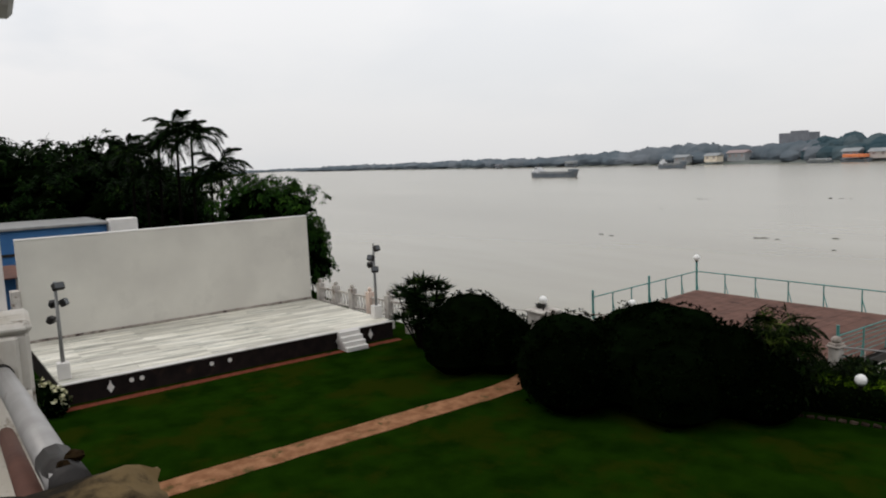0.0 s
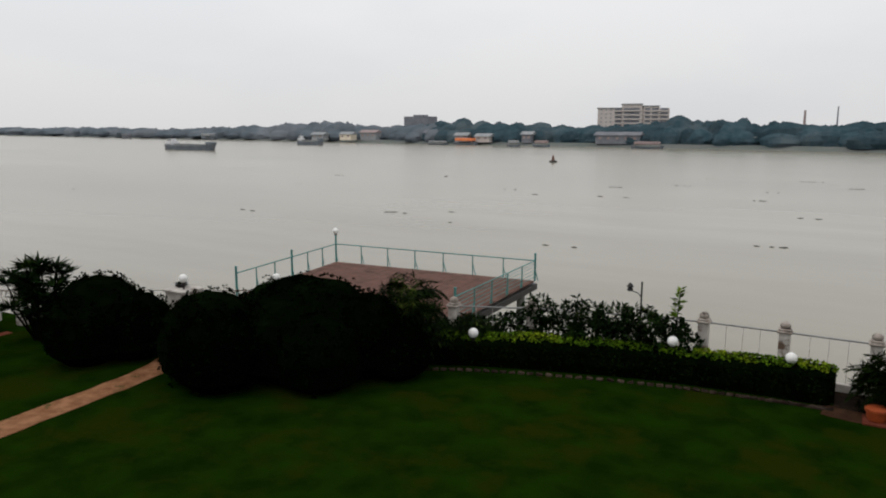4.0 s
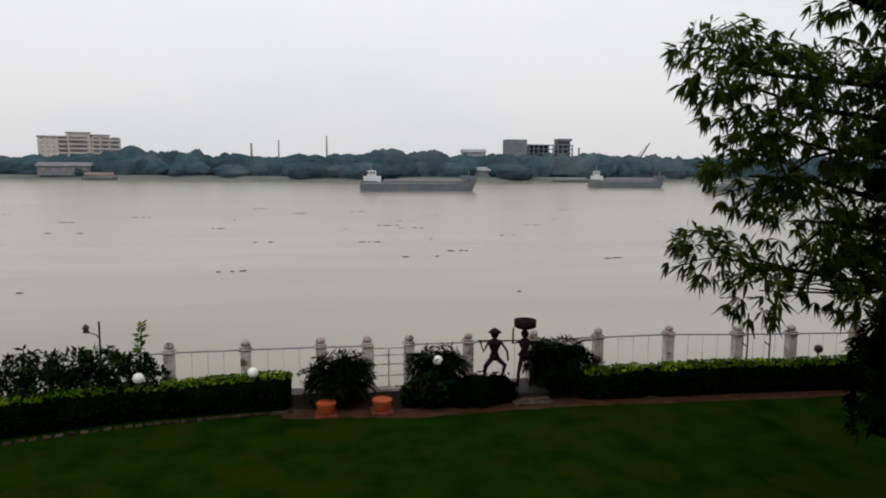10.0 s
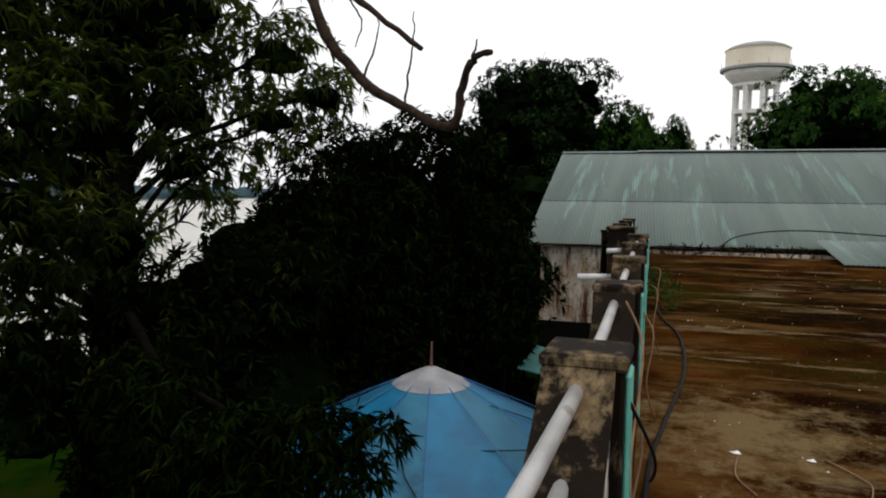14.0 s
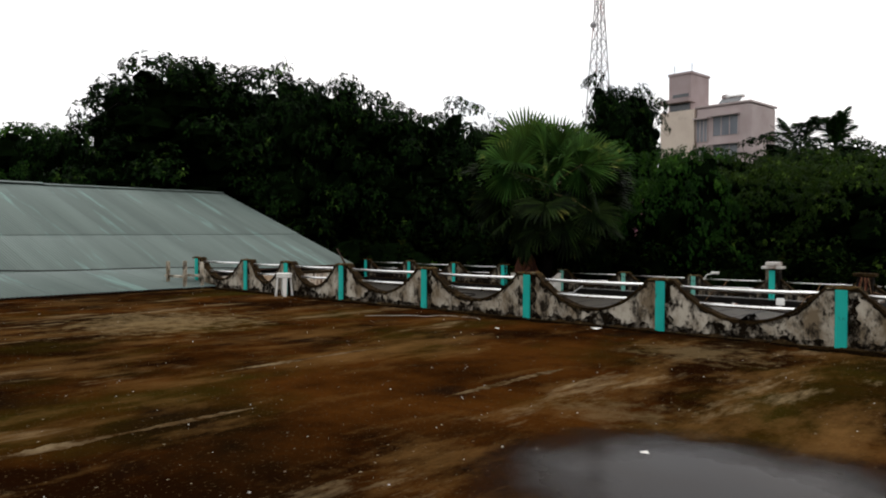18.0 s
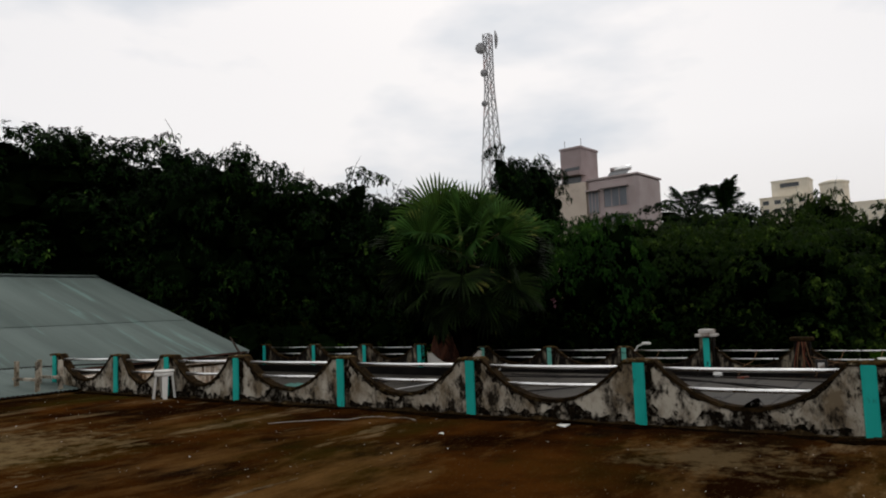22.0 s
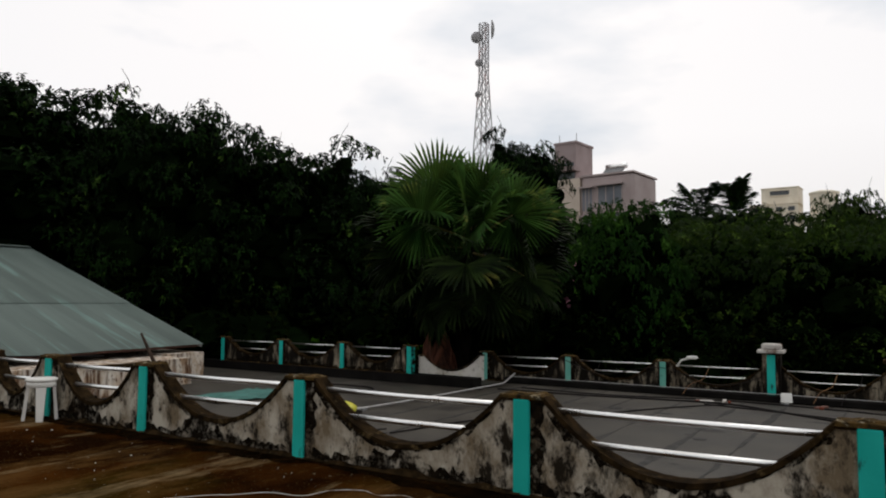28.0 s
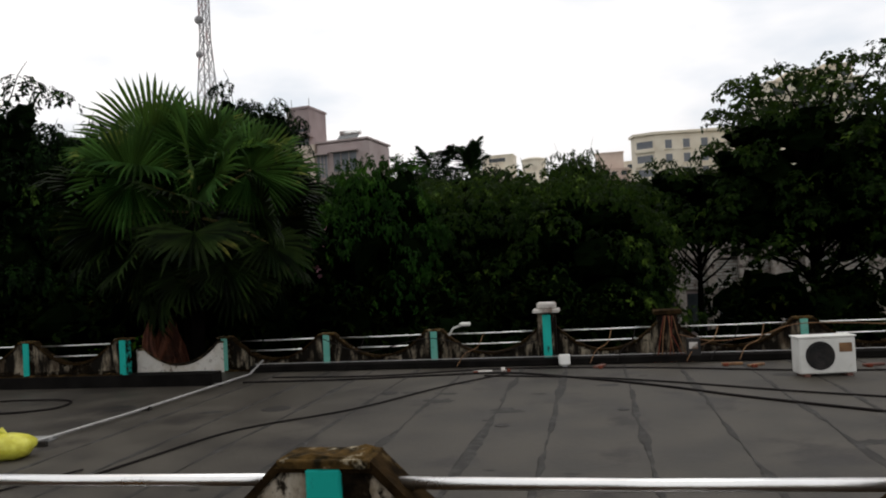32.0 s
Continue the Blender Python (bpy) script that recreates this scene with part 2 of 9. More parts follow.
TARP_B = material("pale_blue_tarpaulin", (0.008, 0.105, 0.19), (0.02, 0.145, 0.24), 0.5, 0.5, c3=(0.008, 0.075, 0.14), s3=0.6)
TEALSHEET = material("faded_teal_plastic", (0.03, 0.12, 0.1), (0.06, 0.19, 0.16), 0.3, 0.5, c3=(0.015, 0.04, 0.035), s3=0.4, cut=0.55)
TARP_C = material("grey_cap_sheet", (0.2, 0.2, 0.215), (0.3, 0.3, 0.31), 0.3, 0.6)
CRUST = material("mossy_crusted_cap", (0.012, 0.009, 0.004), (0.085, 0.05, 0.015), 0.07, 0.95, bump=1.0, bsize=0.02, c3=(0.3, 0.26, 0.18), s3=0.09, cut=0.57, spec=0.05)
BARK = material("dark_bark", (0.002, 0.0017, 0.0013), (0.006, 0.005, 0.004), 0.12, 0.95, bump=1.0, bsize=0.05, stretch=(1, 1, 0.35), spec=0.02)
BAREBARK = material("bare_branch_bark", (0.016, 0.010, 0.007), (0.045, 0.03, 0.022), 0.12, 0.95, bump=1.0, bsize=0.04, spec=0.05)
def leafmat(name, a, b, c, cut=0.58, spec=0.04, glow=None):
    """Leaf green that varies leaf by leaf, bright patches c standing in for lit leaves; thin blades also let light
    through from behind.
    """
    m = material(name, a, b, 0.6, 0.6, bump=0, c3=c, s3=1.1, cut=cut, island=0.75, spec=spec)
    if glow:
        t = m.node_tree
        thin, both = t.nodes.new("ShaderNodeBsdfTranslucent"), t.nodes.new("ShaderNodeMixShader")
        thin.inputs["Color"].default_value = (*glow, 1)
        both.inputs[0].default_value = 0.4
        t.links.new(t.nodes["Principled BSDF"].outputs[0], both.inputs[1])
        t.links.new(thin.outputs[0], both.inputs[2])
        t.links.new(both.outputs[0], t.nodes["Material Output"].inputs["Surface"])
    return m


LEAF_MANGO = leafmat("long_dark_leaf", (0.0022, 0.0055, 0.0013), (0.009, 0.018, 0.003), (0.085, 0.09, 0.015), 0.59, glow=(0.11, 0.155, 0.02))
LEAF_DARK = leafmat("deep_green_leaf", (0.0013, 0.0048, 0.0009), (0.006, 0.017, 0.0026), (0.042, 0.078, 0.012), 0.58, 0.02)
LEAF_OLIVE = leafmat("olive_leaf", (0.003, 0.0085, 0.0015), (0.0145, 0.033, 0.0045), (0.085, 0.14, 0.018), 0.56, glow=(0.03, 0.055, 0.008))
LEAF_BRIGHT = leafmat("bright_leaf", (0.0042, 0.017, 0.0026), (0.017, 0.053, 0.007), (0.065, 0.155, 0.018), 0.55, glow=(0.02, 0.05, 0.006))
# Near-black leaf for topiary; as inner cores it stands in for shade.
LEAF_BUSH_CORE = leafmat("topiary_and_inner_shade", (0.001, 0.0022, 0.0007), (0.002, 0.0045, 0.0012), (0.003, 0.007, 0.002), spec=0.0)
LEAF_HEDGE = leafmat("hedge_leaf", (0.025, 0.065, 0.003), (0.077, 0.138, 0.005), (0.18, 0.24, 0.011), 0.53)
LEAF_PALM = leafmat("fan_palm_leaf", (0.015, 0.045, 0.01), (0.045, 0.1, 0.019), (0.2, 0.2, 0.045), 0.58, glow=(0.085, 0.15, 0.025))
# Older, lower fans, darkened further to paint the shade low in the crown.
LEAF_PALM_LOW = leafmat("old_shaded_palm_leaf", (0.004, 0.009, 0.002), (0.013, 0.023, 0.0045), (0.07, 0.065, 0.013), 0.6)
# Hedge leaf darkened to paint the shade on the hedges' sides.
LEAF_SIDE_SHADE = leafmat("hedge_side_shade_leaf", (0.002, 0.005, 0.001), (0.006, 0.012, 0.002), (0.02, 0.03, 0.004), 0.62, 0.0)
LEAF_SHRUB = leafmat("garden_shrub_leaf", (0.002, 0.006, 0.001), (0.009, 0.021, 0.003), (0.045, 0.066, 0.01))
# Leaf darkened to stand in for deep shade low down and inside foliage.
LEAF_DEEP = leafmat("shaded_dark_leaf", (0.0015, 0.0034, 0.0008), (0.0045, 0.0082, 0.0016), (0.02, 0.022, 0.004), 0.6, 0.0)
DEADFAN = material("rust_brown_dead_fan", (0.05, 0.014, 0.006), (0.11, 0.035, 0.016), 0.2, 0.9, island=0.5, bump=0)
STRAW = material("dead_frond", (0.12, 0.06, 0.03), (0.2, 0.11, 0.05), 0.2, 0.9, island=0.4, bump=0)
PETIOLE = material("yellow_petiole", (0.2, 0.17, 0.05), (0.28, 0.2, 0.08), 0.2, 0.6, bump=0)
# Far-bank colours are paled and blued to paint in the haze.
FARLEAF = material("hazed_riverside_wood", (0.032, 0.062, 0.076), (0.054, 0.086, 0.1), 3.5, 1.0, bump=0, c3=(0.08, 0.107, 0.118), s3=60.0, cut=0.5, island=0.2, spec=0.0)
FARLEAF_UP = material("misted_upstream_wood", (0.1, 0.125, 0.145), (0.128, 0.152, 0.172), 7.0, 1.0, bump=0, c3=(0.16, 0.18, 0.2), s3=90.0, cut=0.48, island=0.12, spec=0.0)
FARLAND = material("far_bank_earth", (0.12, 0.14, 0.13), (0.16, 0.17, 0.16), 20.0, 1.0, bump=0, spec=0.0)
# Wall and cream render with distance haze mixed into the base colour.
FARWALL = material("hazed_pale_wall", (0.24, 0.26, 0.27), (0.32, 0.33, 0.34), 4.0, 0.95, bump=0)
FARCREAM = material("hazed_cream_render", (0.5, 0.45, 0.42), (0.58, 0.53, 0.5), 3.0, 0.95, bump=0)
CREAM = material("cream_render", (0.68, 0.6, 0.48), (0.76, 0.69, 0.57), 3.0, 0.9, bump=0, c3=(0.58, 0.5, 0.4), s3=5.0, cut=0.6)
PINKISH = material("pinkish_render", (0.56, 0.43, 0.36), (0.64, 0.51, 0.43), 3.0, 0.9, bump=0, c3=(0.48, 0.37, 0.31), s3=5.0, cut=0.6)
PINKBEIGE = material("beige_render", (0.5, 0.41, 0.34), (0.57, 0.48, 0.4), 3.0, 0.9, bump=0, c3=(0.43, 0.35, 0.29), s3=5.0, cut=0.6)
MAUVEPALE = material("pale_mauve_render", (0.34, 0.27, 0.26), (0.4, 0.33, 0.32), 3.0, 0.9, bump=0, c3=(0.29, 0.23, 0.22), s3=5.0, cut=0.6)
MAUVE = material("mauve_grey_render", (0.28, 0.215, 0.21), (0.34, 0.27, 0.265), 3.0, 0.9, bump=0)
CONCRETE = material("raw_concrete", (0.14, 0.15, 0.17), (0.2, 0.21, 0.23), 4.0, 0.95, bump=0)
GLASSDARK = material("dark_window_glass", (0.03, 0.035, 0.04), (0.05, 0.055, 0.06), 1.0, 0.15, bump=0, spec=0.6)
MASTM = material("mast_steel", (0.32, 0.31, 0.32), (0.42, 0.41, 0.42), 2.0, 0.6, bump=0, c3=(0.4, 0.25, 0.24), s3=6.0, cut=0.52)
DISHM = material("grey_dish", (0.26, 0.25, 0.26), (0.32, 0.31, 0.31), 1.0, 0.7, bump=0)
HULL = material("grey_blue_hull_paint", (0.1, 0.125, 0.15), (0.14, 0.165, 0.19), 4.0, 0.7, bump=0, c3=(0.2, 0.17, 0.16), s3=3.0)
BOATWHITE = material("white_boat_paint", (0.55, 0.56, 0.57), (0.65, 0.66, 0.67), 2.0, 0.7, bump=0)
ORANGE = material("orange_canopy", (0.7, 0.2, 0.08), (0.8, 0.28, 0.12), 2.0, 0.8, bump=0)
BLUEPAINT = material("blue_painted_wall", (0.03, 0.12, 0.3), (0.05, 0.17, 0.38), 0.8, 0.7, c3=(0.03, 0.07, 0.15), s3=1.0)
RUST = material("rusty_tin", (0.09, 0.04, 0.03), (0.15, 0.07, 0.05), 0.4, 0.85)
ACWHITE = material("white_appliance_paint", (0.6, 0.59, 0.55), (0.68, 0.67, 0.63), 0.4, 0.5, bump=0, c3=(0.45, 0.42, 0.36), s3=0.3, cut=0.62)
CABLE = material("black_cable", (0.006, 0.005, 0.005), (0.016, 0.013, 0.012), 0.3, 0.8, bump=0, spec=0.1)
YELLOWBAG = material("yellow_plastic_sack", (0.5, 0.46, 0.04), (0.62, 0.6, 0.08), 0.1, 0.4, bump=0.4, bsize=0.05)
PLASTIC = material("white_plastic", (0.62, 0.6, 0.55), (0.7, 0.68, 0.63), 0.3, 0.4, bump=0)
BLOSSOM = material("cream_blossom", (0.5, 0.48, 0.28), (0.62, 0.6, 0.42), 0.1, 0.8, bump=0, island=0.2)
FLOWER = material("pink_blossom", (0.35, 0.14, 0.2), (0.45, 0.2, 0.26), 0.2, 0.8, bump=0, island=0.3)


ROOFZ = 5.0


def roof_material():
    """Damp brown screed: dark broad stains, green moss, pale scoured streaks across the roof and fine specks."""
    m = bpy.data.materials.new("weathered_roof_screed")
    m.use_nodes = True
    t = m.node_tree
    b = t.nodes["Principled BSDF"]
    geo = t.nodes.new("ShaderNodeNewGeometry")

    def layer(col, scale, stretch, lo, hi, over, detail=6.0, rough=0.6, shift=0.0):
        mp = t.nodes.new("ShaderNodeMapping")
        mp.inputs["Scale"].default_value = stretch
        mp.inputs["Location"].default_value = (shift, shift * 0.7, 0)
        n = t.nodes.new("ShaderNodeTexNoise")
        n.inputs["Scale"].default_value, n.inputs["Detail"].default_value, n.inputs["Roughness"].default_value = scale, detail, rough
        r = t.nodes.new("ShaderNodeMapRange")
        r.inputs[1].default_value, r.inputs[2].default_value = lo, hi
        x = t.nodes.new("ShaderNodeMixRGB")
        t.links.new(geo.outputs["Position"], mp.inputs["Vector"])
        t.links.new(mp.outputs["Vector"], n.inputs["Vector"])
        t.links.new(n.outputs["Fac"], r.inputs[0])
        t.links.new(r.outputs[0], x.inputs[0])
        if isinstance(over, tuple):
            x.inputs[1].default_value = (*over, 1)
        else:
            t.links.new(over, x.inputs[1])
        x.inputs[2].default_value = (*col, 1)
        return x.outputs[0], n

    def scoured(under, x, y, r, most):
        """A pale worn patch with ragged rim about one spot."""
        d = t.nodes.new("ShaderNodeVectorMath")
        d.operation = "DISTANCE"
        d.inputs[1].default_value = (x, y, ROOFZ)
        t.links.new(geo.outputs["Position"], d.inputs[0])
        n = t.nodes.new("ShaderNodeTexNoise")
        n.inputs["Scale"].default_value, n.inputs["Detail"].default_value, n.inputs["Roughness"].default_value = 3.2, 9.0, 0.74
        t.links.new(geo.outputs["Position"], n.inputs["Vector"])
        q = t.nodes.new("ShaderNodeMath")
        q.operation = "MULTIPLY_ADD"
        t.links.new(d.outputs["Value"], q.inputs[0])
        q.inputs[1].default_value = -0.30 / r
        t.links.new(n.outputs["Fac"], q.inputs[2])
        a = t.nodes.new("ShaderNodeMapRange")
        a.inputs[1].default_value, a.inputs[2].default_value, a.inputs[4].default_value = 0.31, 0.47, most
        t.links.new(q.outputs[0], a.inputs[0])
        k = t.nodes.new("ShaderNodeMixRGB")
        t.links.new(a.outputs[0], k.inputs[0])
        t.links.new(under, k.inputs[1])
        k.inputs[2].default_value = (0.13, 0.09, 0.042, 1)
        return k.outputs[0]

    c, _ = layer((0.043, 0.0148, 0.0027), 0.5, (1, 1, 1), 0.42, 0.62, (0.008, 0.0026, 0.0007))
    c, _ = layer((0.018, 0.013, 0.002), 0.33, (1, 0.7, 1), 0.5, 0.66, c, shift=3.0)
    c, _ = layer((0.007, 0.0035, 0.002), 0.8, (1, 1, 1), 0.55, 0.7, c, shift=9.0)
    c, _ = layer((0.006, 0.003, 0.0012), 0.3, (1, 1, 1), 0.52, 0.66, c, shift=21.0)
    c, _ = layer((0.098, 0.05, 0.016), 0.7, (1.6, 0.6, 1), 0.5, 0.72, c, 10.0, 0.7, 5.0)
    c, _ = layer((0.19, 0.135, 0.07), 0.5, (2.4, 0.6, 1), 0.57, 0.72, c, 10.0, 0.72, 14.0)
    for x, y, r, most in ((5.2, -0.75, 1.5, 0.85), (4.3, -9.7, 1.4, 0.5), (12.2, -6.6, 2.6, 0.85), (3.6, -6.2, 0.8, 0.4)):
        c = scoured(c, x, y, r, most)
    c, _ = layer((0.085, 0.055, 0.026), 34.0, (1, 1, 1), 0.62, 0.72, c, 3.0, 0.6, 2.0)
    c, _ = layer((0.004, 0.002, 0.001), 31.0, (1, 0.8, 1), 0.58, 0.74, c, 5.0, 0.7, 7.0)
    c, n2 = layer((0.20, 0.16, 0.11), 17.0, (1, 1, 1), 0.72, 0.76, c, 2.0, 0.5)
    t.links.new(c, b.inputs["Base Color"])
    b.inputs["Roughness"].default_value = 0.95
    b.inputs["Specular IOR Level"].default_value = 0.0
    bp = t.nodes.new("ShaderNodeBump")
    bp.inputs["Strength"].default_value, bp.inputs["Distance"].default_value = 0.4, 0.01
    t.links.new(n2.outputs["Fac"], bp.inputs["Height"])
    t.links.new(bp.outputs["Normal"], b.inputs["Normal"])
    return m


def plaster_material(name, clean, dirty, black, amount=0.5, drip=0.4):
    """Old limewash: pale patches, brown wash and black mould in drips that run down."""
    m = bpy.data.materials.new(name)
    m.use_nodes = True
    t = m.node_tree
    b = t.nodes["Principled BSDF"]
    geo = t.nodes.new("ShaderNodeNewGeometry")
    last = None
    for k, (col, scale, stretch, lo, hi) in enumerate(((dirty, 2.2, (1, 1, 0.6), 0.42, 0.6), (black, 3.0, (1.6, 1.6, drip), amount, amount + 0.12), (black, 9.0, (1, 1, 0.7), 0.56, 0.66))):
        mp = t.nodes.new("ShaderNodeMapping")
        mp.inputs["Scale"].default_value = stretch
        mp.inputs["Location"].default_value = (k * 4.0, 0, 0)
        n = t.nodes.new("ShaderNodeTexNoise")
        n.inputs["Scale"].default_value, n.inputs["Detail"].default_value, n.inputs["Roughness"].default_value = scale, 8.0, 0.68
        r = t.nodes.new("ShaderNodeMapRange")
        r.inputs[1].default_value, r.inputs[2].default_value = lo, hi
        x = t.nodes.new("ShaderNodeMixRGB")
        t.links.new(geo.outputs["Position"], mp.inputs["Vector"])
        t.links.new(mp.outputs["Vector"], n.inputs["Vector"])
        t.links.new(n.outputs["Fac"], r.inputs[0])
        t.links.new(r.outputs[0], x.inputs[0])
        if last is None:
            x.inputs[1].default_value = (*clean, 1)
        else:
            t.links.new(last, x.inputs[1])
        x.inputs[2].default_value = (*col, 1)
        last = x.outputs[0]
    t.links.new(last, b.inputs["Base Color"])
    b.inputs["Roughness"].default_value = 0.9
    b.inputs["Specular IOR Level"].default_value = 0.1
    bp = t.nodes.new("ShaderNodeBump")
    bp.inputs["Strength"].default_value, bp.inputs["Distance"].default_value = 0.5, 0.012
    t.links.new(n.outputs["Fac"], bp.inputs["Height"])
    t.links.new(bp.outputs["Normal"], b.inputs["Normal"])
    return m


ROOFM = roof_material()
PARAPET = plaster_material("mouldy_lime_plaster", (0.46, 0.41, 0.33), (0.16, 0.12, 0.075), (0.014, 0.01, 0.006), 0.49, 0.85)
FARPLASTER = plaster_material("black_stained_plaster", (0.26, 0.22, 0.16), (0.05, 0.035, 0.022), (0.006, 0.0045, 0.003), 0.39)
COPINGWORN = plaster_material("worn_pale_coping", (0.2, 0.145, 0.08), (0.055, 0.031, 0.012), (0.009, 0.006, 0.0035), 0.38, 1.0)
RIVERPLASTER = plaster_material("river_side_plaster", (0.58, 0.55, 0.49), (0.26, 0.2, 0.13), (0.014, 0.01, 0.006), 0.45)
PIERPLASTER = plaster_material("black_moulded_pier_plaster", (0.2, 0.15, 0.095), (0.04, 0.021, 0.009), (0.006, 0.004, 0.0025), 0.34, 0.6)
SLABMOSS = plaster_material("mossy_brown_slab", (0.13, 0.09, 0.042), (0.05, 0.033, 0.014), (0.012, 0.009, 0.005), 0.42, 1.0)
ENDPLASTER = plaster_material("patched_white_plaster", (0.62, 0.59, 0.54), (0.48, 0.44, 0.37), (0.12, 0.09, 0.06), 0.62)
SHEDWALL = plaster_material("water_stained_limewash", (0.66, 0.61, 0.53), (0.4, 0.28, 0.18), (0.075, 0.032, 0.014), 0.48, 0.2)
PUDDLE = material("rain_puddle", (0.006, 0.004, 0.003), (0.011, 0.007, 0.005), 0.5, 0.16, bump=0, spec=0.04)
SCOUR = material("scoured_screed", (0.06, 0.036, 0.016), (0.15, 0.108, 0.06), 0.15, 0.95, bump=0.3, bsize=0.02, c3=(0.03, 0.015, 0.005), s3=0.3, cut=0.47, spec=0.0)
DAMP = material("damp_screed_rim", (0.008, 0.0035, 0.0015), (0.02, 0.009, 0.003), 0.3, 0.7, bump=0.3, bsize=0.02, spec=0.03)


def thin_edge(m, centre, size, full, gone):
    """Let a film of water thin out raggedly towards its edge."""
    t = m.node_tree
    geo = t.nodes.new("ShaderNodeNewGeometry")
    mp = t.nodes.new("ShaderNodeMapping")
    mp.inputs["Location"].default_value = (-centre[0] / size[0], -centre[1] / size[1], 0)
    mp.inputs["Scale"].default_value = (1 / size[0], 1 / size[1], 0)
    far = t.nodes.new("ShaderNodeVectorMath")
    far.operation = "LENGTH"
    n = t.nodes.new("ShaderNodeTexNoise")
    n.inputs["Scale"].default_value, n.inputs["Detail"].default_value = 1.3, 7.0
    n.inputs["Roughness"].default_value = 0.62
    add = t.nodes.new("ShaderNodeMath")
    add.operation = "ADD"
    r = t.nodes.new("ShaderNodeMapRange")
    r.inputs[1].default_value, r.inputs[2].default_value = full, gone
    r.inputs[3].default_value, r.inputs[4].default_value = 1.0, 0.0
    t.links.new(geo.outputs["Position"], mp.inputs["Vector"])
    t.links.new(mp.outputs["Vector"], far.inputs[0])
    t.links.new(geo.outputs["Position"], n.inputs["Vector"])
    t.links.new(far.outputs["Value"], add.inputs[0])
    t.links.new(n.outputs["Fac"], add.inputs[1])
    t.links.new(add.outputs[0], r.inputs[0])
    t.links.new(r.outputs[0], t.nodes["Principled BSDF"].inputs["Alpha"])


def flecked(m, size, bare, full):
    """Let a crust thin out in flecks, the wall showing between."""
    t = m.node_tree
    geo = t.nodes.new("ShaderNodeNewGeometry")
    n = t.nodes.new("ShaderNodeTexNoise")
    n.inputs["Scale"].default_value, n.inputs["Detail"].default_value, n.inputs["Roughness"].default_value = 1 / size, 9.0, 0.72
    r = t.nodes.new("ShaderNodeMapRange")
    r.inputs[1].default_value, r.inputs[2].default_value = bare, full
    t.links.new(geo.outputs["Position"], n.inputs["Vector"])
    t.links.new(n.outputs["Fac"], r.inputs[0])
    t.links.new(r.outputs[0], t.nodes["Principled BSDF"].inputs["Alpha"])


flecked(MOULD, 0.11, 0.4, 0.52)
flecked(EDGEBLACK, 0.35, 0.36, 0.52)
thin_edge(PUDDLE, (2.1, -4.85), (1.15, 1.0), 1.12, 1.7)
thin_edge(DAMP, (2.1, -4.85), (1.15, 1.0), 1.4, 1.95)


def water_material():
    m = bpy.data.materials.new("muddy_river_water")
    m.use_nodes = True
    t = m.node_tree
    b = t.nodes["Principled BSDF"]
    b.inputs["Base Color"].default_value = (0.235, 0.222, 0.178, 1)
    b.inputs["Roughness"].default_value = 0.22
    b.inputs["IOR"].default_value = 1.33
    geo = t.nodes.new("ShaderNodeNewGeometry")
    last = None
    for s, st in ((3.2, 0.07), (14.0, 0.1)):
        n = t.nodes.new("ShaderNodeTexNoise")
        n.inputs["Scale"].default_value = 1.0 / s
        n.inputs["Detail"].default_value = 4.0
        bp = t.nodes.new("ShaderNodeBump")
        bp.inputs["Strength"].default_value = st
        bp.inputs["Distance"].default_value = 0.25
        t.links.new(geo.outputs["Position"], n.inputs["Vector"])
        t.links.new(n.outputs["Fac"], bp.inputs["Height"])
        if last:
            t.links.new(last.outputs["Normal"], bp.inputs["Normal"])
        last = bp
    t.links.new(last.outputs["Normal"], b.inputs["Normal"])
    mp = t.nodes.new("ShaderNodeMapping")
    mp.inputs["Scale"].default_value = (0.012, 0.05, 1)
    n = t.nodes.new("ShaderNodeTexNoise")
    n.inputs["Scale"].default_value = 1.0
    n.inputs["Detail"].default_value = 6.0
    r = t.nodes.new("ShaderNodeValToRGB")
    r.color_ramp.elements[0].position, r.color_ramp.elements[1].position = 0.35, 0.65
    r.color_ramp.elements[0].color = (0.205, 0.186, 0.136, 1)
    r.color_ramp.elements[1].color = (0.275, 0.257, 0.2, 1)
    t.links.new(geo.outputs["Position"], mp.inputs["Vector"])
    t.links.new(mp.outputs["Vector"], n.inputs["Vector"])
    t.links.new(n.outputs["Fac"], r.inputs["Fac"])
    t.links.new(r.outputs["Color"], b.inputs["Base Color"])
    return m


WATER = water_material()

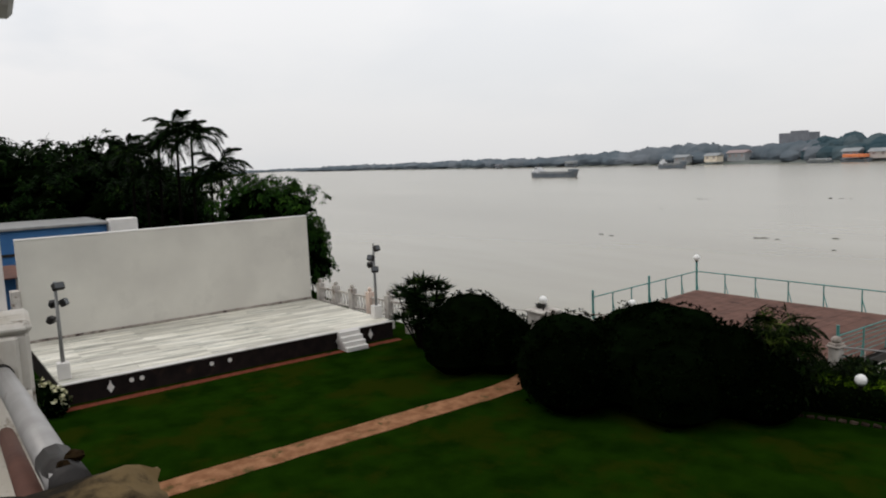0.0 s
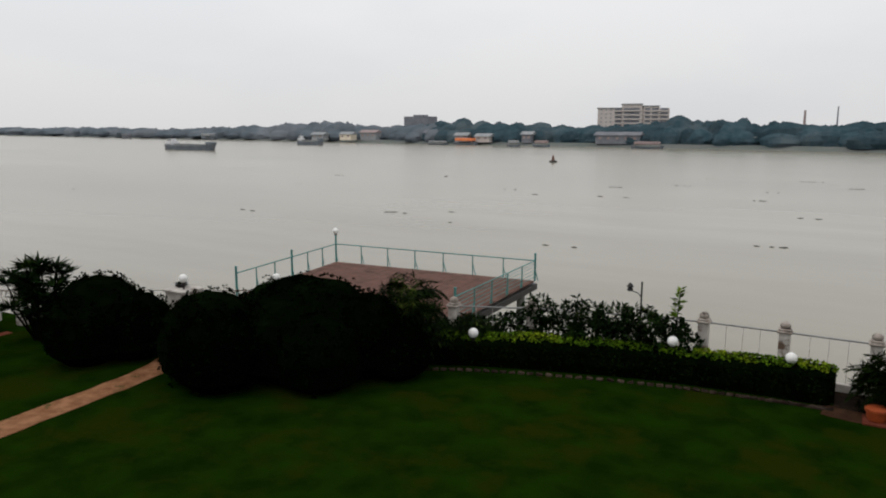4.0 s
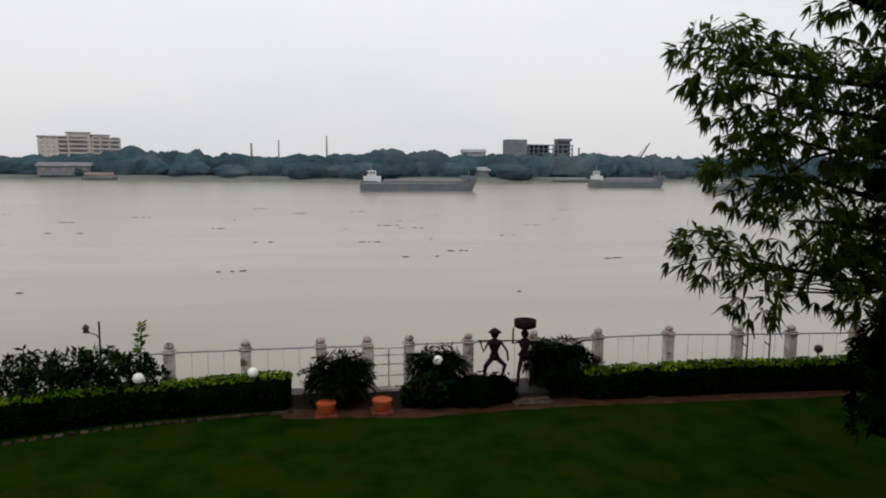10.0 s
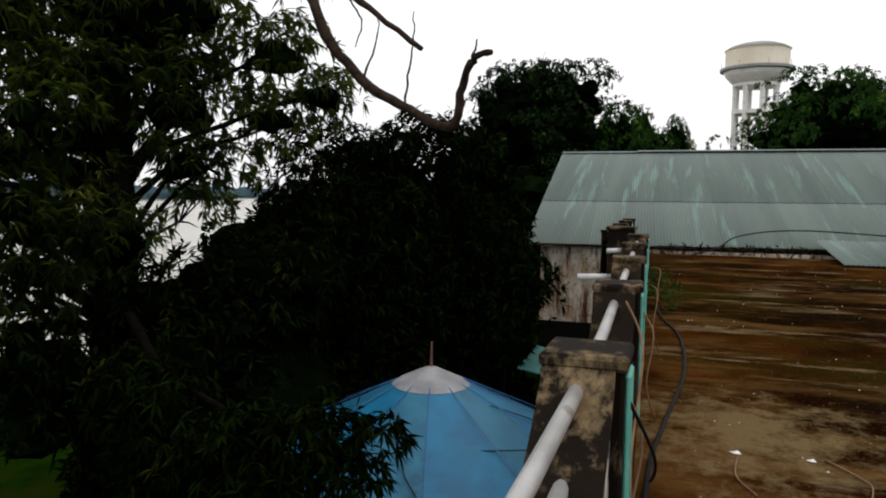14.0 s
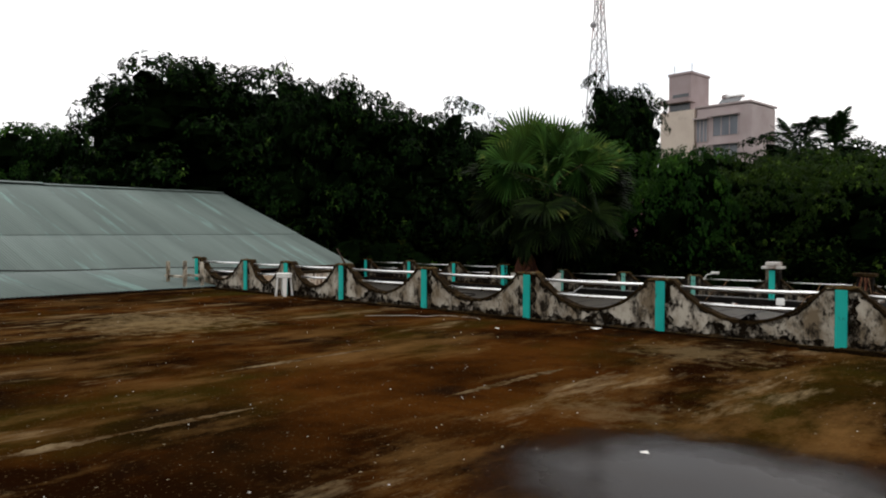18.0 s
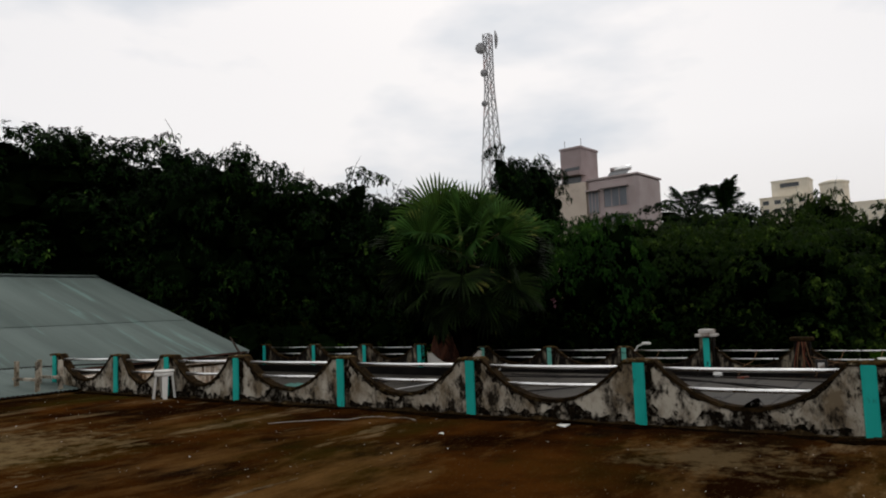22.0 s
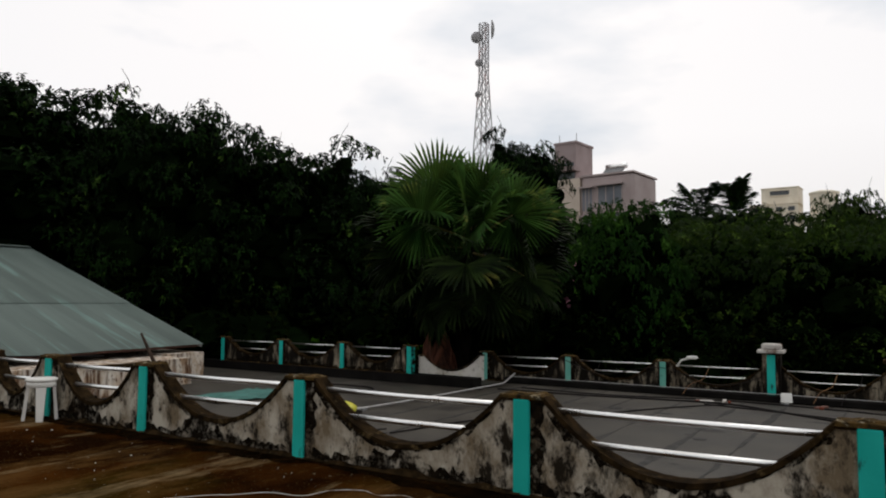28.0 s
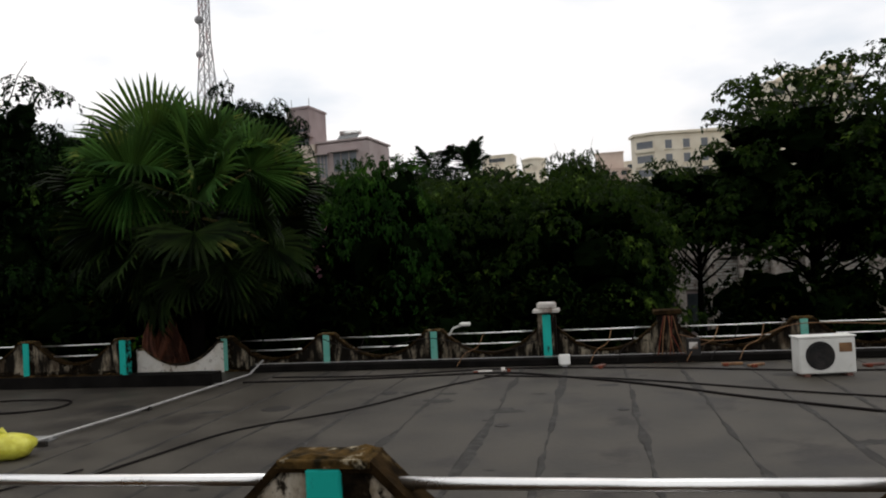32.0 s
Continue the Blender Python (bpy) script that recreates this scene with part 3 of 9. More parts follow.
# ---- mesh helpers ----
class Geo:
    """Collects vertices and faces of one part, in metres."""

    def __init__(self):
        self.v, self.f = [], []

    def add(self, verts, faces, m=None):
        n = len(self.v)
        self.v += [tuple(m @ Vector(p)) for p in verts] if m else [tuple(p) for p in verts]
        self.f += [tuple(i + n for i in q) for q in faces]
        return self

    def box(self, a, b, c=0.0, m=None):
        """A box from corner a to corner b, its edges cut by c."""
        (x0, y0, z0), (x1, y1, z1) = a, b
        if c <= 0:
            vs = [(x, y, z) for x in (x0, x1) for y in (y0, y1) for z in (z0, z1)]
            return self.add(vs, [(0, 1, 3, 2), (4, 6, 7, 5), (0, 4, 5, 1), (2, 3, 7, 6), (0, 2, 6, 4), (1, 5, 7, 3)], m)
        vs, fs = [], []
        for z, k in ((z0, c), (z0 + c, 0), (z1 - c, 0), (z1, c)):
            vs += [(x0 + c, y0 + k, z), (x1 - c, y0 + k, z), (x1 - k, y0 + c, z), (x1 - k, y1 - c, z),
                   (x1 - c, y1 - k, z), (x0 + c, y1 - k, z), (x0 + k, y1 - c, z), (x0 + k, y0 + c, z)]
        for r in range(3):
            fs += [(r * 8 + i, r * 8 + (i + 1) % 8, r * 8 + 8 + (i + 1) % 8, r * 8 + 8 + i) for i in range(8)]
        fs += [tuple(reversed(range(8))), tuple(range(24, 32))]
        return self.add(vs, fs, m)

    def tube(self, pts, radii, n=8, caps=True, m=None):
        pts = [Vector(p) for p in pts]
        if not isinstance(radii, (list, tuple)):
            radii = [radii] * len(pts)
        vs, fs = [], []
        side = None
        for i, p in enumerate(pts):
            d = (pts[min(i + 1, len(pts) - 1)] - pts[max(i - 1, 0)]).normalized()
            if side is None:
                side = d.orthogonal().normalized()
            side = (side - d * side.dot(d)).normalized()
            up = d.cross(side)
            vs += [p + (side * math.cos(6.28318 * k / n) + up * math.sin(6.28318 * k / n)) * radii[i] for k in range(n)]
        for i in range(len(pts) - 1):
            fs += [(i * n + k, i * n + (k + 1) % n, i * n + n + (k + 1) % n, i * n + n + k) for k in range(n)]
        if caps:
            fs += [tuple(reversed(range(n))), tuple(range(len(vs) - n, len(vs)))]
        return self.add(vs, fs, m)

    def lathe(self, prof, n=16, m=None, at=(0, 0, 0)):
        """Turns a profile of (radius, height) pairs about the upright axis at the given place."""
        vs = [(at[0] + r * math.cos(6.28318 * k / n), at[1] + r * math.sin(6.28318 * k / n), at[2] + z) for r, z in prof for k in range(n)]
        fs = [(i * n + k, i * n + (k + 1) % n, i * n + n + (k + 1) % n, i * n + n + k) for i in range(len(prof) - 1) for k in range(n)]
        fs += [tuple(reversed(range(n))), tuple(range(len(vs) - n, len(vs)))]
        return self.add(vs, fs, m)

    def prism(self, poly, z0, z1, m=None):
        n = len(poly)
        vs = [(x, y, z0) for x, y in poly] + [(x, y, z1) for x, y in poly]
        fs = [tuple(reversed(range(n))), tuple(range(n, 2 * n))] + [(i, (i + 1) % n, n + (i + 1) % n, n + i) for i in range(n)]
        return self.add(vs, fs, m)

    def ball(self, c, r, n=14, squash=1.0):
        k = n // 2
        return self.lathe([(max(0.001, r * math.sin(math.pi * i / k)), -r * squash * math.cos(math.pi * i / k)) for i in range(k + 1)], n, at=c)

    def mesh(self, name, smooth=False):
        me = bpy.data.meshes.new(name)
        me.from_pydata(self.v, [], self.f)
        if smooth:
            me.shade_smooth()
        return me


def mesh_part(name, me, mat, parent=None, label="", kind=""):
    if mat and not me.materials:
        me.materials.append(mat)
    ob = new(name, me)
    ob.parent = parent
    return tagged(ob, label=label, kind=kind)


def part(name, geo, mat, parent=None, label="", smooth=False, kind=""):
    return mesh_part(name, geo.mesh(name, smooth), mat, parent, label, kind)


def thing(name, label, category, m=None, group="", kind=""):
    ob = new(name)
    ob.empty_display_size = 0.2
    if m is not None:
        ob.matrix_basis = m
    return tagged(ob, label=label, category=category, group=group, kind=kind)


def structure(name, geo, mat, label, category, smooth=False):
    ob = mesh_part(name, geo.mesh(name, smooth), mat)
    return tagged(ob, label=label, category=category, kind="structure")


def piece(name, me, parent, m):
    """One more object on a shared mesh."""
    ob = new(name, me)
    ob.parent = parent
    ob.matrix_basis = m
    return ob


# ---- plants ----
def leaves(rng, P, A, n, length, width, droop, spread=0.9, jitter=0.3):
    """Tufts of n leaves at points P with axes A. Each leaf is a folded, bent blade of four faces' worth of corners."""
    k = len(P)
    P = np.repeat(P, n, 0)
    A = np.repeat(A, n, 0)
    R = rng.normal(size=(k * n, 3))
    R -= A * (R * A).sum(1)[:, None]
    R /= np.linalg.norm(R, axis=1)[:, None] + 1e-9
    D = A * (1 - spread * rng.random((k * n, 1))) + R * spread
    D[:, 2] -= droop * (0.5 + rng.random(k * n))
    D /= np.linalg.norm(D, axis=1)[:, None] + 1e-9
    S = np.cross(D, rng.normal(size=(k * n, 3)) * 0.5 + (0, 0, 1))
    S /= np.linalg.norm(S, axis=1)[:, None] + 1e-9
    L = length * (1 + jitter * (rng.random((k * n, 1)) * 2 - 1))
    W = width * (1 + jitter * (rng.random((k * n, 1)) * 2 - 1))
    mid = P + D * L * 0.45
    tip = P + D * L + np.array((0, 0, -0.25 * droop)) * L
    V = np.stack([P, mid - S * W * 0.5, tip, mid + S * W * 0.5], 1).reshape(-1, 3)
    F = np.arange(4 * k * n).reshape(-1, 4)
    return V, F


def leaf_mesh(name, VF):
    me = bpy.data.meshes.new(name)
    off, V, F = 0, [], []
    for v, q in VF:
        V.append(v)
        F.append(q + off)
        off += len(v)
    V, F = np.concatenate(V), np.concatenate(F)
    me.vertices.add(len(V))
    me.vertices.foreach_set("co", V.astype(np.float32).ravel())
    me.loops.add(F.size)
    me.loops.foreach_set("vertex_index", F.astype(np.int32).ravel())
    me.polygons.add(len(F))
    me.polygons.foreach_set("loop_start", np.arange(0, F.size, 4, dtype=np.int32))
    me.polygons.foreach_set("loop_total", np.full(len(F), 4, dtype=np.int32))
    me.update(calc_edges=True)
    return me


def clump_points(rng, clumps, per, flat=0.8, under=0.28):
    """Points and outward axes scattered in the outer shell of the clumps (x, y, z, r)."""
    P, A = [], []
    for x, y, z, r in clumps:
        n = max(6, int(per * r * r))
        d = rng.normal(size=(n, 3))
        d[:, 2] = np.abs(d[:, 2]) * np.where(rng.random(n) > under, 1, -1)
        d /= np.linalg.norm(d, axis=1)[:, None]
        P.append(np.array((x, y, z)) + d * r * (0.35 + 0.65 * rng.random((n, 1)) ** 0.5) * (1, 1, flat))
        A.append(d)
    return np.concatenate(P), np.concatenate(A)


def bend(a, b, rng, k=4, wob=0.08):
    a, b = Vector(a), Vector(b)
    L = (b - a).length
    return [a.lerp(b, i / k) + Vector(rng.normal(size=3)) * wob * L * (0.5 if 0 < i < k else 0) + Vector((0, 0, 0.10 * L * math.sin(math.pi * i / k))) for i in range(k + 1)]


def tree(name, label, m, height, trunk_r, clumps, leaf, per=60, n=7, length=0.22, width=0.07, droop=0.3, seed=1, trunk_top=None, bark=None, limbs=1, group="", lean=(0, 0), flat=0.8, limb=0.34):
    """A tapered trunk with limbs to every clump and a crown of leaf tufts, built about its foot."""
    rng = np.random.default_rng(seed)
    t = thing(name, label, "tree", m, group)
    top = trunk_top or height * 0.6
    foot = [(0, 0, -0.2), (0, 0, 0.25), (lean[0] * 0.3, lean[1] * 0.3, top * 0.4), (lean[0], lean[1], top)]
    g = Geo().tube(foot, [trunk_r * 1.5, trunk_r * 1.08, trunk_r * 0.9, trunk_r * 0.6], 12)
    part("trunk", g, bark or BARK, t, smooth=True)
    if limbs:
        g = Geo()
        for x, y, z, r in clumps[::limbs]:
            s = min(1.0, max(0.35, (z - 0.3 * r) / top * 0.75))
            a = Vector((lean[0] * s, lean[1] * s, top * s))
            rr = trunk_r * limb * min(1.0, r)
            pts = bend(a, (x, y, z), rng)
            g.tube(pts, [rr, rr * 0.8, rr * 0.6, rr * 0.4, rr * 0.2], 6)
            for _ in range(3):
                e = Vector((x, y, z)) + Vector(rng.normal(size=3)).normalized() * r * 0.8
                g.tube(bend(pts[3], e, rng, 2), [rr * 0.35, rr * 0.25, rr * 0.1], 5)
        part("branching", g, bark or BARK, t, smooth=True)
    P, A = clump_points(rng, clumps, per, flat)
    mesh_part("crown", leaf_mesh("crown", [leaves(rng, P, A, n, length, width, droop)]), leaf, t)
    return t


def layered(rng, rx, z0, z1, limbs, r):
    """Flat leaf sprays in tiers at the ends of limbs, each with its outward lean, and the massed lumps of the crown's middle."""
    out, core, sh = [], [], rng.random() * 50
    zc, zr = z0 + 0.42 * (z1 - z0), 0.58 * (z1 - z0)
    for i in range(limbs):
        a = i * 2.399 + 0.5 * rng.random()
        sz = -0.55 + 1.53 * (i + 0.5) / limbs
        el = math.asin(min(0.98, max(-0.9, sz)))
        d = Vector((math.cos(el) * math.cos(a), math.cos(el) * math.sin(a), math.sin(el)))
        k = 0.9 + 0.24 * noise.noise(d * 1.7 + Vector((sh, 0, 0))) + 0.18 * (rng.random() - 0.5)
        c = Vector((rx * k * d.x, rx * k * d.y, zc + zr * k * (d.z ** 0.72 if d.z > 0 else d.z * 0.75)))
        core.append((c.x * 0.7, c.y * 0.7, zc + (c.z - zc) * 0.72, r * (0.7 + 0.3 * rng.random())))
        core.append((c.x * 0.88, c.y * 0.88, zc + (c.z - zc) * 0.9 - 0.12 * r, r * 0.46))
        for j in range(4):
            q = r * (0.7 if j == 0 else 0.34 + 0.22 * rng.random())
            o = Vector((rng.normal(), rng.normal(), 0)) * r * (0.1 if j == 0 else 0.5)
            out.append((c.x + o.x, c.y + o.y, c.z + rng.normal() * 0.12 * r - 0.2 * o.length, q, d.x, d.y))
    core.append((0, 0, zc, rx * 0.62))
    kz = max(c[2] + 0.4 * c[3] for c in out)
    s = (z1 - z0) / (kz - z0)
    return [(c[0], c[1], z0 + (c[2] - z0) * s, *c[3:]) for c in out], [(x, y, z0 + (z - z0) * s, q) for x, y, z, q in core]


def spray_leaves(rng, sprays, per, n, length, width, droop, flat=0.5):
    """Rosettes of leaves lying on the upper side of flat, leaning domes, their blades turned to the sky."""
    P, N = [], []
    for x, y, z, r, ox, oy in sprays:
        k = max(4, int(per * r * r))
        axis = np.array((0.45 * ox, 0.45 * oy, 1.0))
        axis /= np.linalg.norm(axis)
        d = rng.normal(size=(k, 3))
        d /= np.linalg.norm(d, axis=1)[:, None]
        up = d @ axis
        d += axis * ((np.abs(up) - up) * (rng.random(k) > 0.2))[:, None]
        up = (d @ axis)[:, None]
        P.append(np.array((x, y, z)) + (d - axis * up * (1 - flat)) * r * (0.82 + 0.26 * rng.random((k, 1))))
        nn = d + axis * up * 0.7
        N.append(nn / np.linalg.norm(nn, axis=1)[:, None])
    P, N = np.repeat(np.concatenate(P), n, 0), np.repeat(np.concatenate(N), n, 0)
    m = len(P)
    N = N + rng.normal(size=(m, 3)) * 0.28
    N /= np.linalg.norm(N, axis=1)[:, None]
    D = rng.normal(size=(m, 3))
    D -= N * (D * N).sum(1)[:, None]
    D /= np.linalg.norm(D, axis=1)[:, None]
    D += N * 0.15
    D[:, 2] -= droop * (0.4 + rng.random(m))
    D /= np.linalg.norm(D, axis=1)[:, None]
    S = np.cross(N, D)
    S /= np.linalg.norm(S, axis=1)[:, None] + 1e-9
    L = length * (0.7 + 0.6 * rng.random((m, 1)))
    W = width * (0.75 + 0.5 * rng.random((m, 1)))
    P = P + rng.normal(size=(m, 3)) * length * 0.12
    mid = P + D * L * 0.5
    tip = P + D * L - np.array((0, 0, 0.2)) * L
    return np.stack([P, mid - S * W * 0.5, tip, mid + S * W * 0.5], 1).reshape(-1, 3), np.arange(4 * m).reshape(-1, 4)


def lumps(cores, seed=0, n=9, rows=6):
    """Rough knolls; inside crowns their near-black colour stands in for shade among the massed inner leaves."""
    g = Geo()
    for m_, (x, y, z, r) in enumerate(cores):
        k0 = len(g.v)
        for i in range(rows):
            e = math.pi * i / (rows - 1)
            for j in range(n):
                a = 6.28318 * j / n
                d = Vector((math.sin(e) * math.cos(a), math.sin(e) * math.sin(a), -math.cos(e)))
                q = r * (0.82 + 0.5 * noise.noise(d * 2.1 + Vector((m_ * 3.7, seed, 0))) + 0.3 * noise.noise(d * 5.3 + Vector((seed, m_ * 1.9, 0))))
                g.v.append((x + d.x * q, y + d.y * q, z + d.z * q * 0.62))
        for i in range(rows - 1):
            g.f += [(k0 + i * n + j, k0 + i * n + (j + 1) % n, k0 + i * n + n + (j + 1) % n, k0 + i * n + n + j) for j in range(n)]
    return g


def dome(rng, rx, ry, z0, z1, n, r):
    """Clumps of very different size over a lobed, uneven crown."""
    out = []
    zc, zr, sh = (z0 + z1) / 2, (z1 - z0) / 2, rng.random() * 50
    for i in range(n):
        a = i * 2.399 + rng.random() * 0.6
        el = math.asin(min(0.99, max(-0.99, -0.5 + 1.5 * (i + 0.5) / n)))
        d = Vector((math.cos(el) * math.cos(a), math.cos(el) * math.sin(a), math.sin(el)))
        lobe = 0.93 + 0.42 * noise.noise((d * 1.6 + Vector((sh, 0, 0)))) + 0.2 * noise.noise((d * 4 + Vector((0, sh, 0))))
        k = lobe * (0.7 + 0.3 * rng.random())
        out.append((rx * k * d.x, ry * k * d.y, zc + zr * k * 1.02 * d.z, r * (0.42 + 0.85 * rng.random() ** 1.5)))
    # bring the crown to its full height and width
    kz = max(z + 0.8 * q for _, _, z, q in out)
    kr = max(math.hypot(x / rx, y / ry) for x, y, _, _ in out)
    out = [(x / kr, y / kr, z0 + (z - z0) * (z1 - z0) / (kz - z0), q) for x, y, z, q in out]
    out += [(rx * 0.5 * (rng.random() - 0.5), ry * 0.5 * (rng.random() - 0.5), z0 + (z1 - z0) * (0.25 + 0.4 * rng.random()), r * 1.5) for _ in range(max(3, n // 8))]
    return out

# ---- the land, the river and the far bank ----
ROOF = 5.0        # height of the roof terrace over the lawn
LOWROOF = 4.3
WATERZ = -3.5
g = Geo()
# one sheet of ground: lawn level up to the river wall, down the wall, and on as river bed to the horizon
bank = [(-3000, 900), (-600, 140), (-60, 16.5), (-31, 13.7), (-24.5, 14.1), (-19, 18.2), (-14, 20.0), (-8, 20.4), (16, 20.4), (60, 22), (300, 5), (3000, -500)]
for (xa, ya), (xb, yb) in zip(bank, bank[1:]):
    g.add([(xa, -3000, 0), (xb, -3000, 0), (xb, yb, 0), (xa, ya, 0)], [(0, 1, 2, 3)])
    g.add([(xa, ya, 0), (xb, yb, 0), (xb, yb + 0.4, -4.5), (xa, ya + 0.4, -4.5)], [(0, 1, 2, 3)])
    g.add([(xa, ya + 0.4, -4.5), (xb, yb + 0.4, -4.5), (xb, 4500, -4.5), (xa, 4500, -4.5)], [(0, 1, 2, 3)])
structure("ground", g, LAWN, "mown green lawn and garden ground by the river", "ground")
structure("water", Geo().add([(-4500, -800, WATERZ), (4500, -800, WATERZ), (4500, 4000, WATERZ), (-4500, 4000, WATERZ)], [(0, 1, 2, 3)]), WATER,
          "wide muddy grey-brown river with faint ripples", "river")
shore = [(-4500, 1650), (-2465, 1000), (-1448, 777), (-773, 585), (-519, 534), (-350, 485), (-197, 452), (-80, 438), (20, 400), (97, 398), (180, 415), (260, 420), (600, 520), (1500, 800), (4500, 1900)]
g = Geo()
for (xa, ya), (xb, yb) in zip(shore, shore[1:]):
    g.add([(xa, ya, WATERZ - 0.5), (xb, yb, WATERZ - 0.5), (xb, yb + 12, -1.2), (xa, ya + 12, -1.2)], [(0, 1, 2, 3)])
    g.add([(xa, ya + 12, -1.2), (xb, yb + 12, -1.2), (xb, 4500, -1.0), (xa, 4500, -1.0)], [(0, 1, 2, 3)])
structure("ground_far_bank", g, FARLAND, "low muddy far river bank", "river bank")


def shore_y(x):
    return float(np.interp(x, [p[0] for p in shore], [p[1] for p in shore]))


# far woods: rounded crowns standing in rows along the bank, too many to count
rng = np.random.default_rng(5)


def bank_distance(az):
    k, d = math.cos(az), 380.0
    while d < 4200 and d * k < shore_y(d * math.sin(az)) + 8:
        d += 6.0
    return d


def far_crown(g, x, y, z0, w, h, seed):
    """A lumpy crown that reaches down to its undergrowth."""
    n, rows = 12, ((0.95, 0.0), (1.05, 0.3), (1.02, 0.55), (0.86, 0.76), (0.56, 0.92), (0.12, 1.0))
    k0 = len(g.v)
    for r, u in rows:
        for i in range(n):
            a = 6.28318 * i / n
            q = 0.95 + 0.05 * noise.noise((math.cos(a) * 9 + seed, math.sin(a) * 9, u * 14)) + 0.2 * noise.noise((math.cos(a) * 1.2 + seed * 7.3, math.sin(a) * 1.2, u * 1.6)) + 0.12 * noise.noise((math.cos(a) * 3 + seed * 3.1, math.sin(a) * 3, u * 5))
            g.v.append((x + w * r * q * math.cos(a), y + w * r * q * math.sin(a), z0 + h * u * (0.75 + 0.25 * q)))
    for j in range(len(rows) - 1):
        g.f += [(k0 + j * n + i, k0 + j * n + (i + 1) % n, k0 + j * n + n + (i + 1) % n, k0 + j * n + n + i) for i in range(n)]
    g.f.append(tuple(range(k0 + (len(rows) - 1) * n, k0 + len(rows) * n)))


def small_clump(g, x, y, z, r, turn):
    """A small knob of leaves that roughens a crown's outline."""
    k0 = len(g.v)
    for q, u in ((0.9, -0.5), (1.0, 0.1), (0.6, 0.75)):
        for i in range(5):
            a = 1.2566 * (i + turn)
            g.v.append((x + r * q * math.cos(a), y + r * q * math.sin(a), z + r * u))
    g.v.append((x, y, z + r))
    for j in (0, 5):
        g.f += [(k0 + j + i, k0 + j + (i + 1) % 5, k0 + j + 5 + (i + 1) % 5, k0 + j + 5 + i) for i in range(5)]
    g.f += [(k0 + 10 + i, k0 + 10 + (i + 1) % 5, k0 + 15) for i in range(5)]


def far_reach(deg, end, mat, label, seed):
    """Rows of crowns along one reach of the bank."""
    g = Geo()
    while deg < end:
        d0 = bank_distance(radians(deg))
        far = (d0 / 480) ** 0.5
        for row in range(4):
            seed += 1
            swell = noise.noise((deg * 0.13, 3.1, row * 0.4)) + 0.7 * noise.noise((deg * 0.55, 7.7, row * 0.9))
            if row < 1 and swell < -0.1:
                continue
            w = (5.5 + 8.5 * rng.random() ** 2) * far
            h = (11.4 + 5.2 * swell + 3.2 * rng.random() ** 3 + 0.5 * row - 0.6) * (1.0 + 0.12 * (far - 1))
            if row == 0:
                h *= 0.72
            if deg < -42:
                h *= 0.85
            az = radians(deg + 0.35 * rng.normal())
            d = d0 + (6 + row * 11 + 5 * rng.random()) * far
            x, y = d * math.sin(az), d * math.cos(az)
            far_crown(g, x, y, -2.0, w, max(3.5, h), seed)
            for _ in range(5):
                a, el = 6.28 * rng.random(), 0.72 + 0.28 * rng.random()
                c = math.sqrt(max(0.0, 1 - el * el))
                small_clump(g, x + 0.9 * w * c * math.cos(a), y + 0.9 * w * c * math.sin(a), -2.0 + max(3.5, h) * (0.22 + 0.76 * el), (0.5 + 1.0 * rng.random() ** 2) * far, rng.random())
        deg += math.degrees(5.2 * far / d0)
    woods = tagged(part("far_woods", g, mat, smooth=True, kind="stuff"), label, "trees")
    # normals bent to the sky: flattens the lumps' shading, standing in for haze
    soft = [(Vector(v.normal) * 0.05 + Vector((0, 0, 1))).normalized() for v in woods.data.vertices]
    woods.data.normals_split_custom_set_from_vertices(soft)


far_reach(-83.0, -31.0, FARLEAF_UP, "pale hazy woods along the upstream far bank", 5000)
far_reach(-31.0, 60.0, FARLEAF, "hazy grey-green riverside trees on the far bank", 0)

# ---- the building under the camera: body, roof floor, parapets ----
g = Geo().box((-9, -11.25, -0.1), (20.6, 0.1, ROOF - 0.25)).box((13.1, 0.1, -0.1), (20.6, 0.85, ROOF - 0.25))
structure("wall_building", g, WHITE, "white plastered two-storey building under the terrace", "building wall")
g = Geo().box((-9.2, -11.3, ROOF - 0.25), (20.6, 0.15, ROOF)).box((13.0, 0.15, ROOF - 0.25), (20.6, 0.95, ROOF))
roof_floor = structure("floor_roof_terrace", g, ROOFM, "damp brown roof screed with pale streaks and moss", "roof floor")


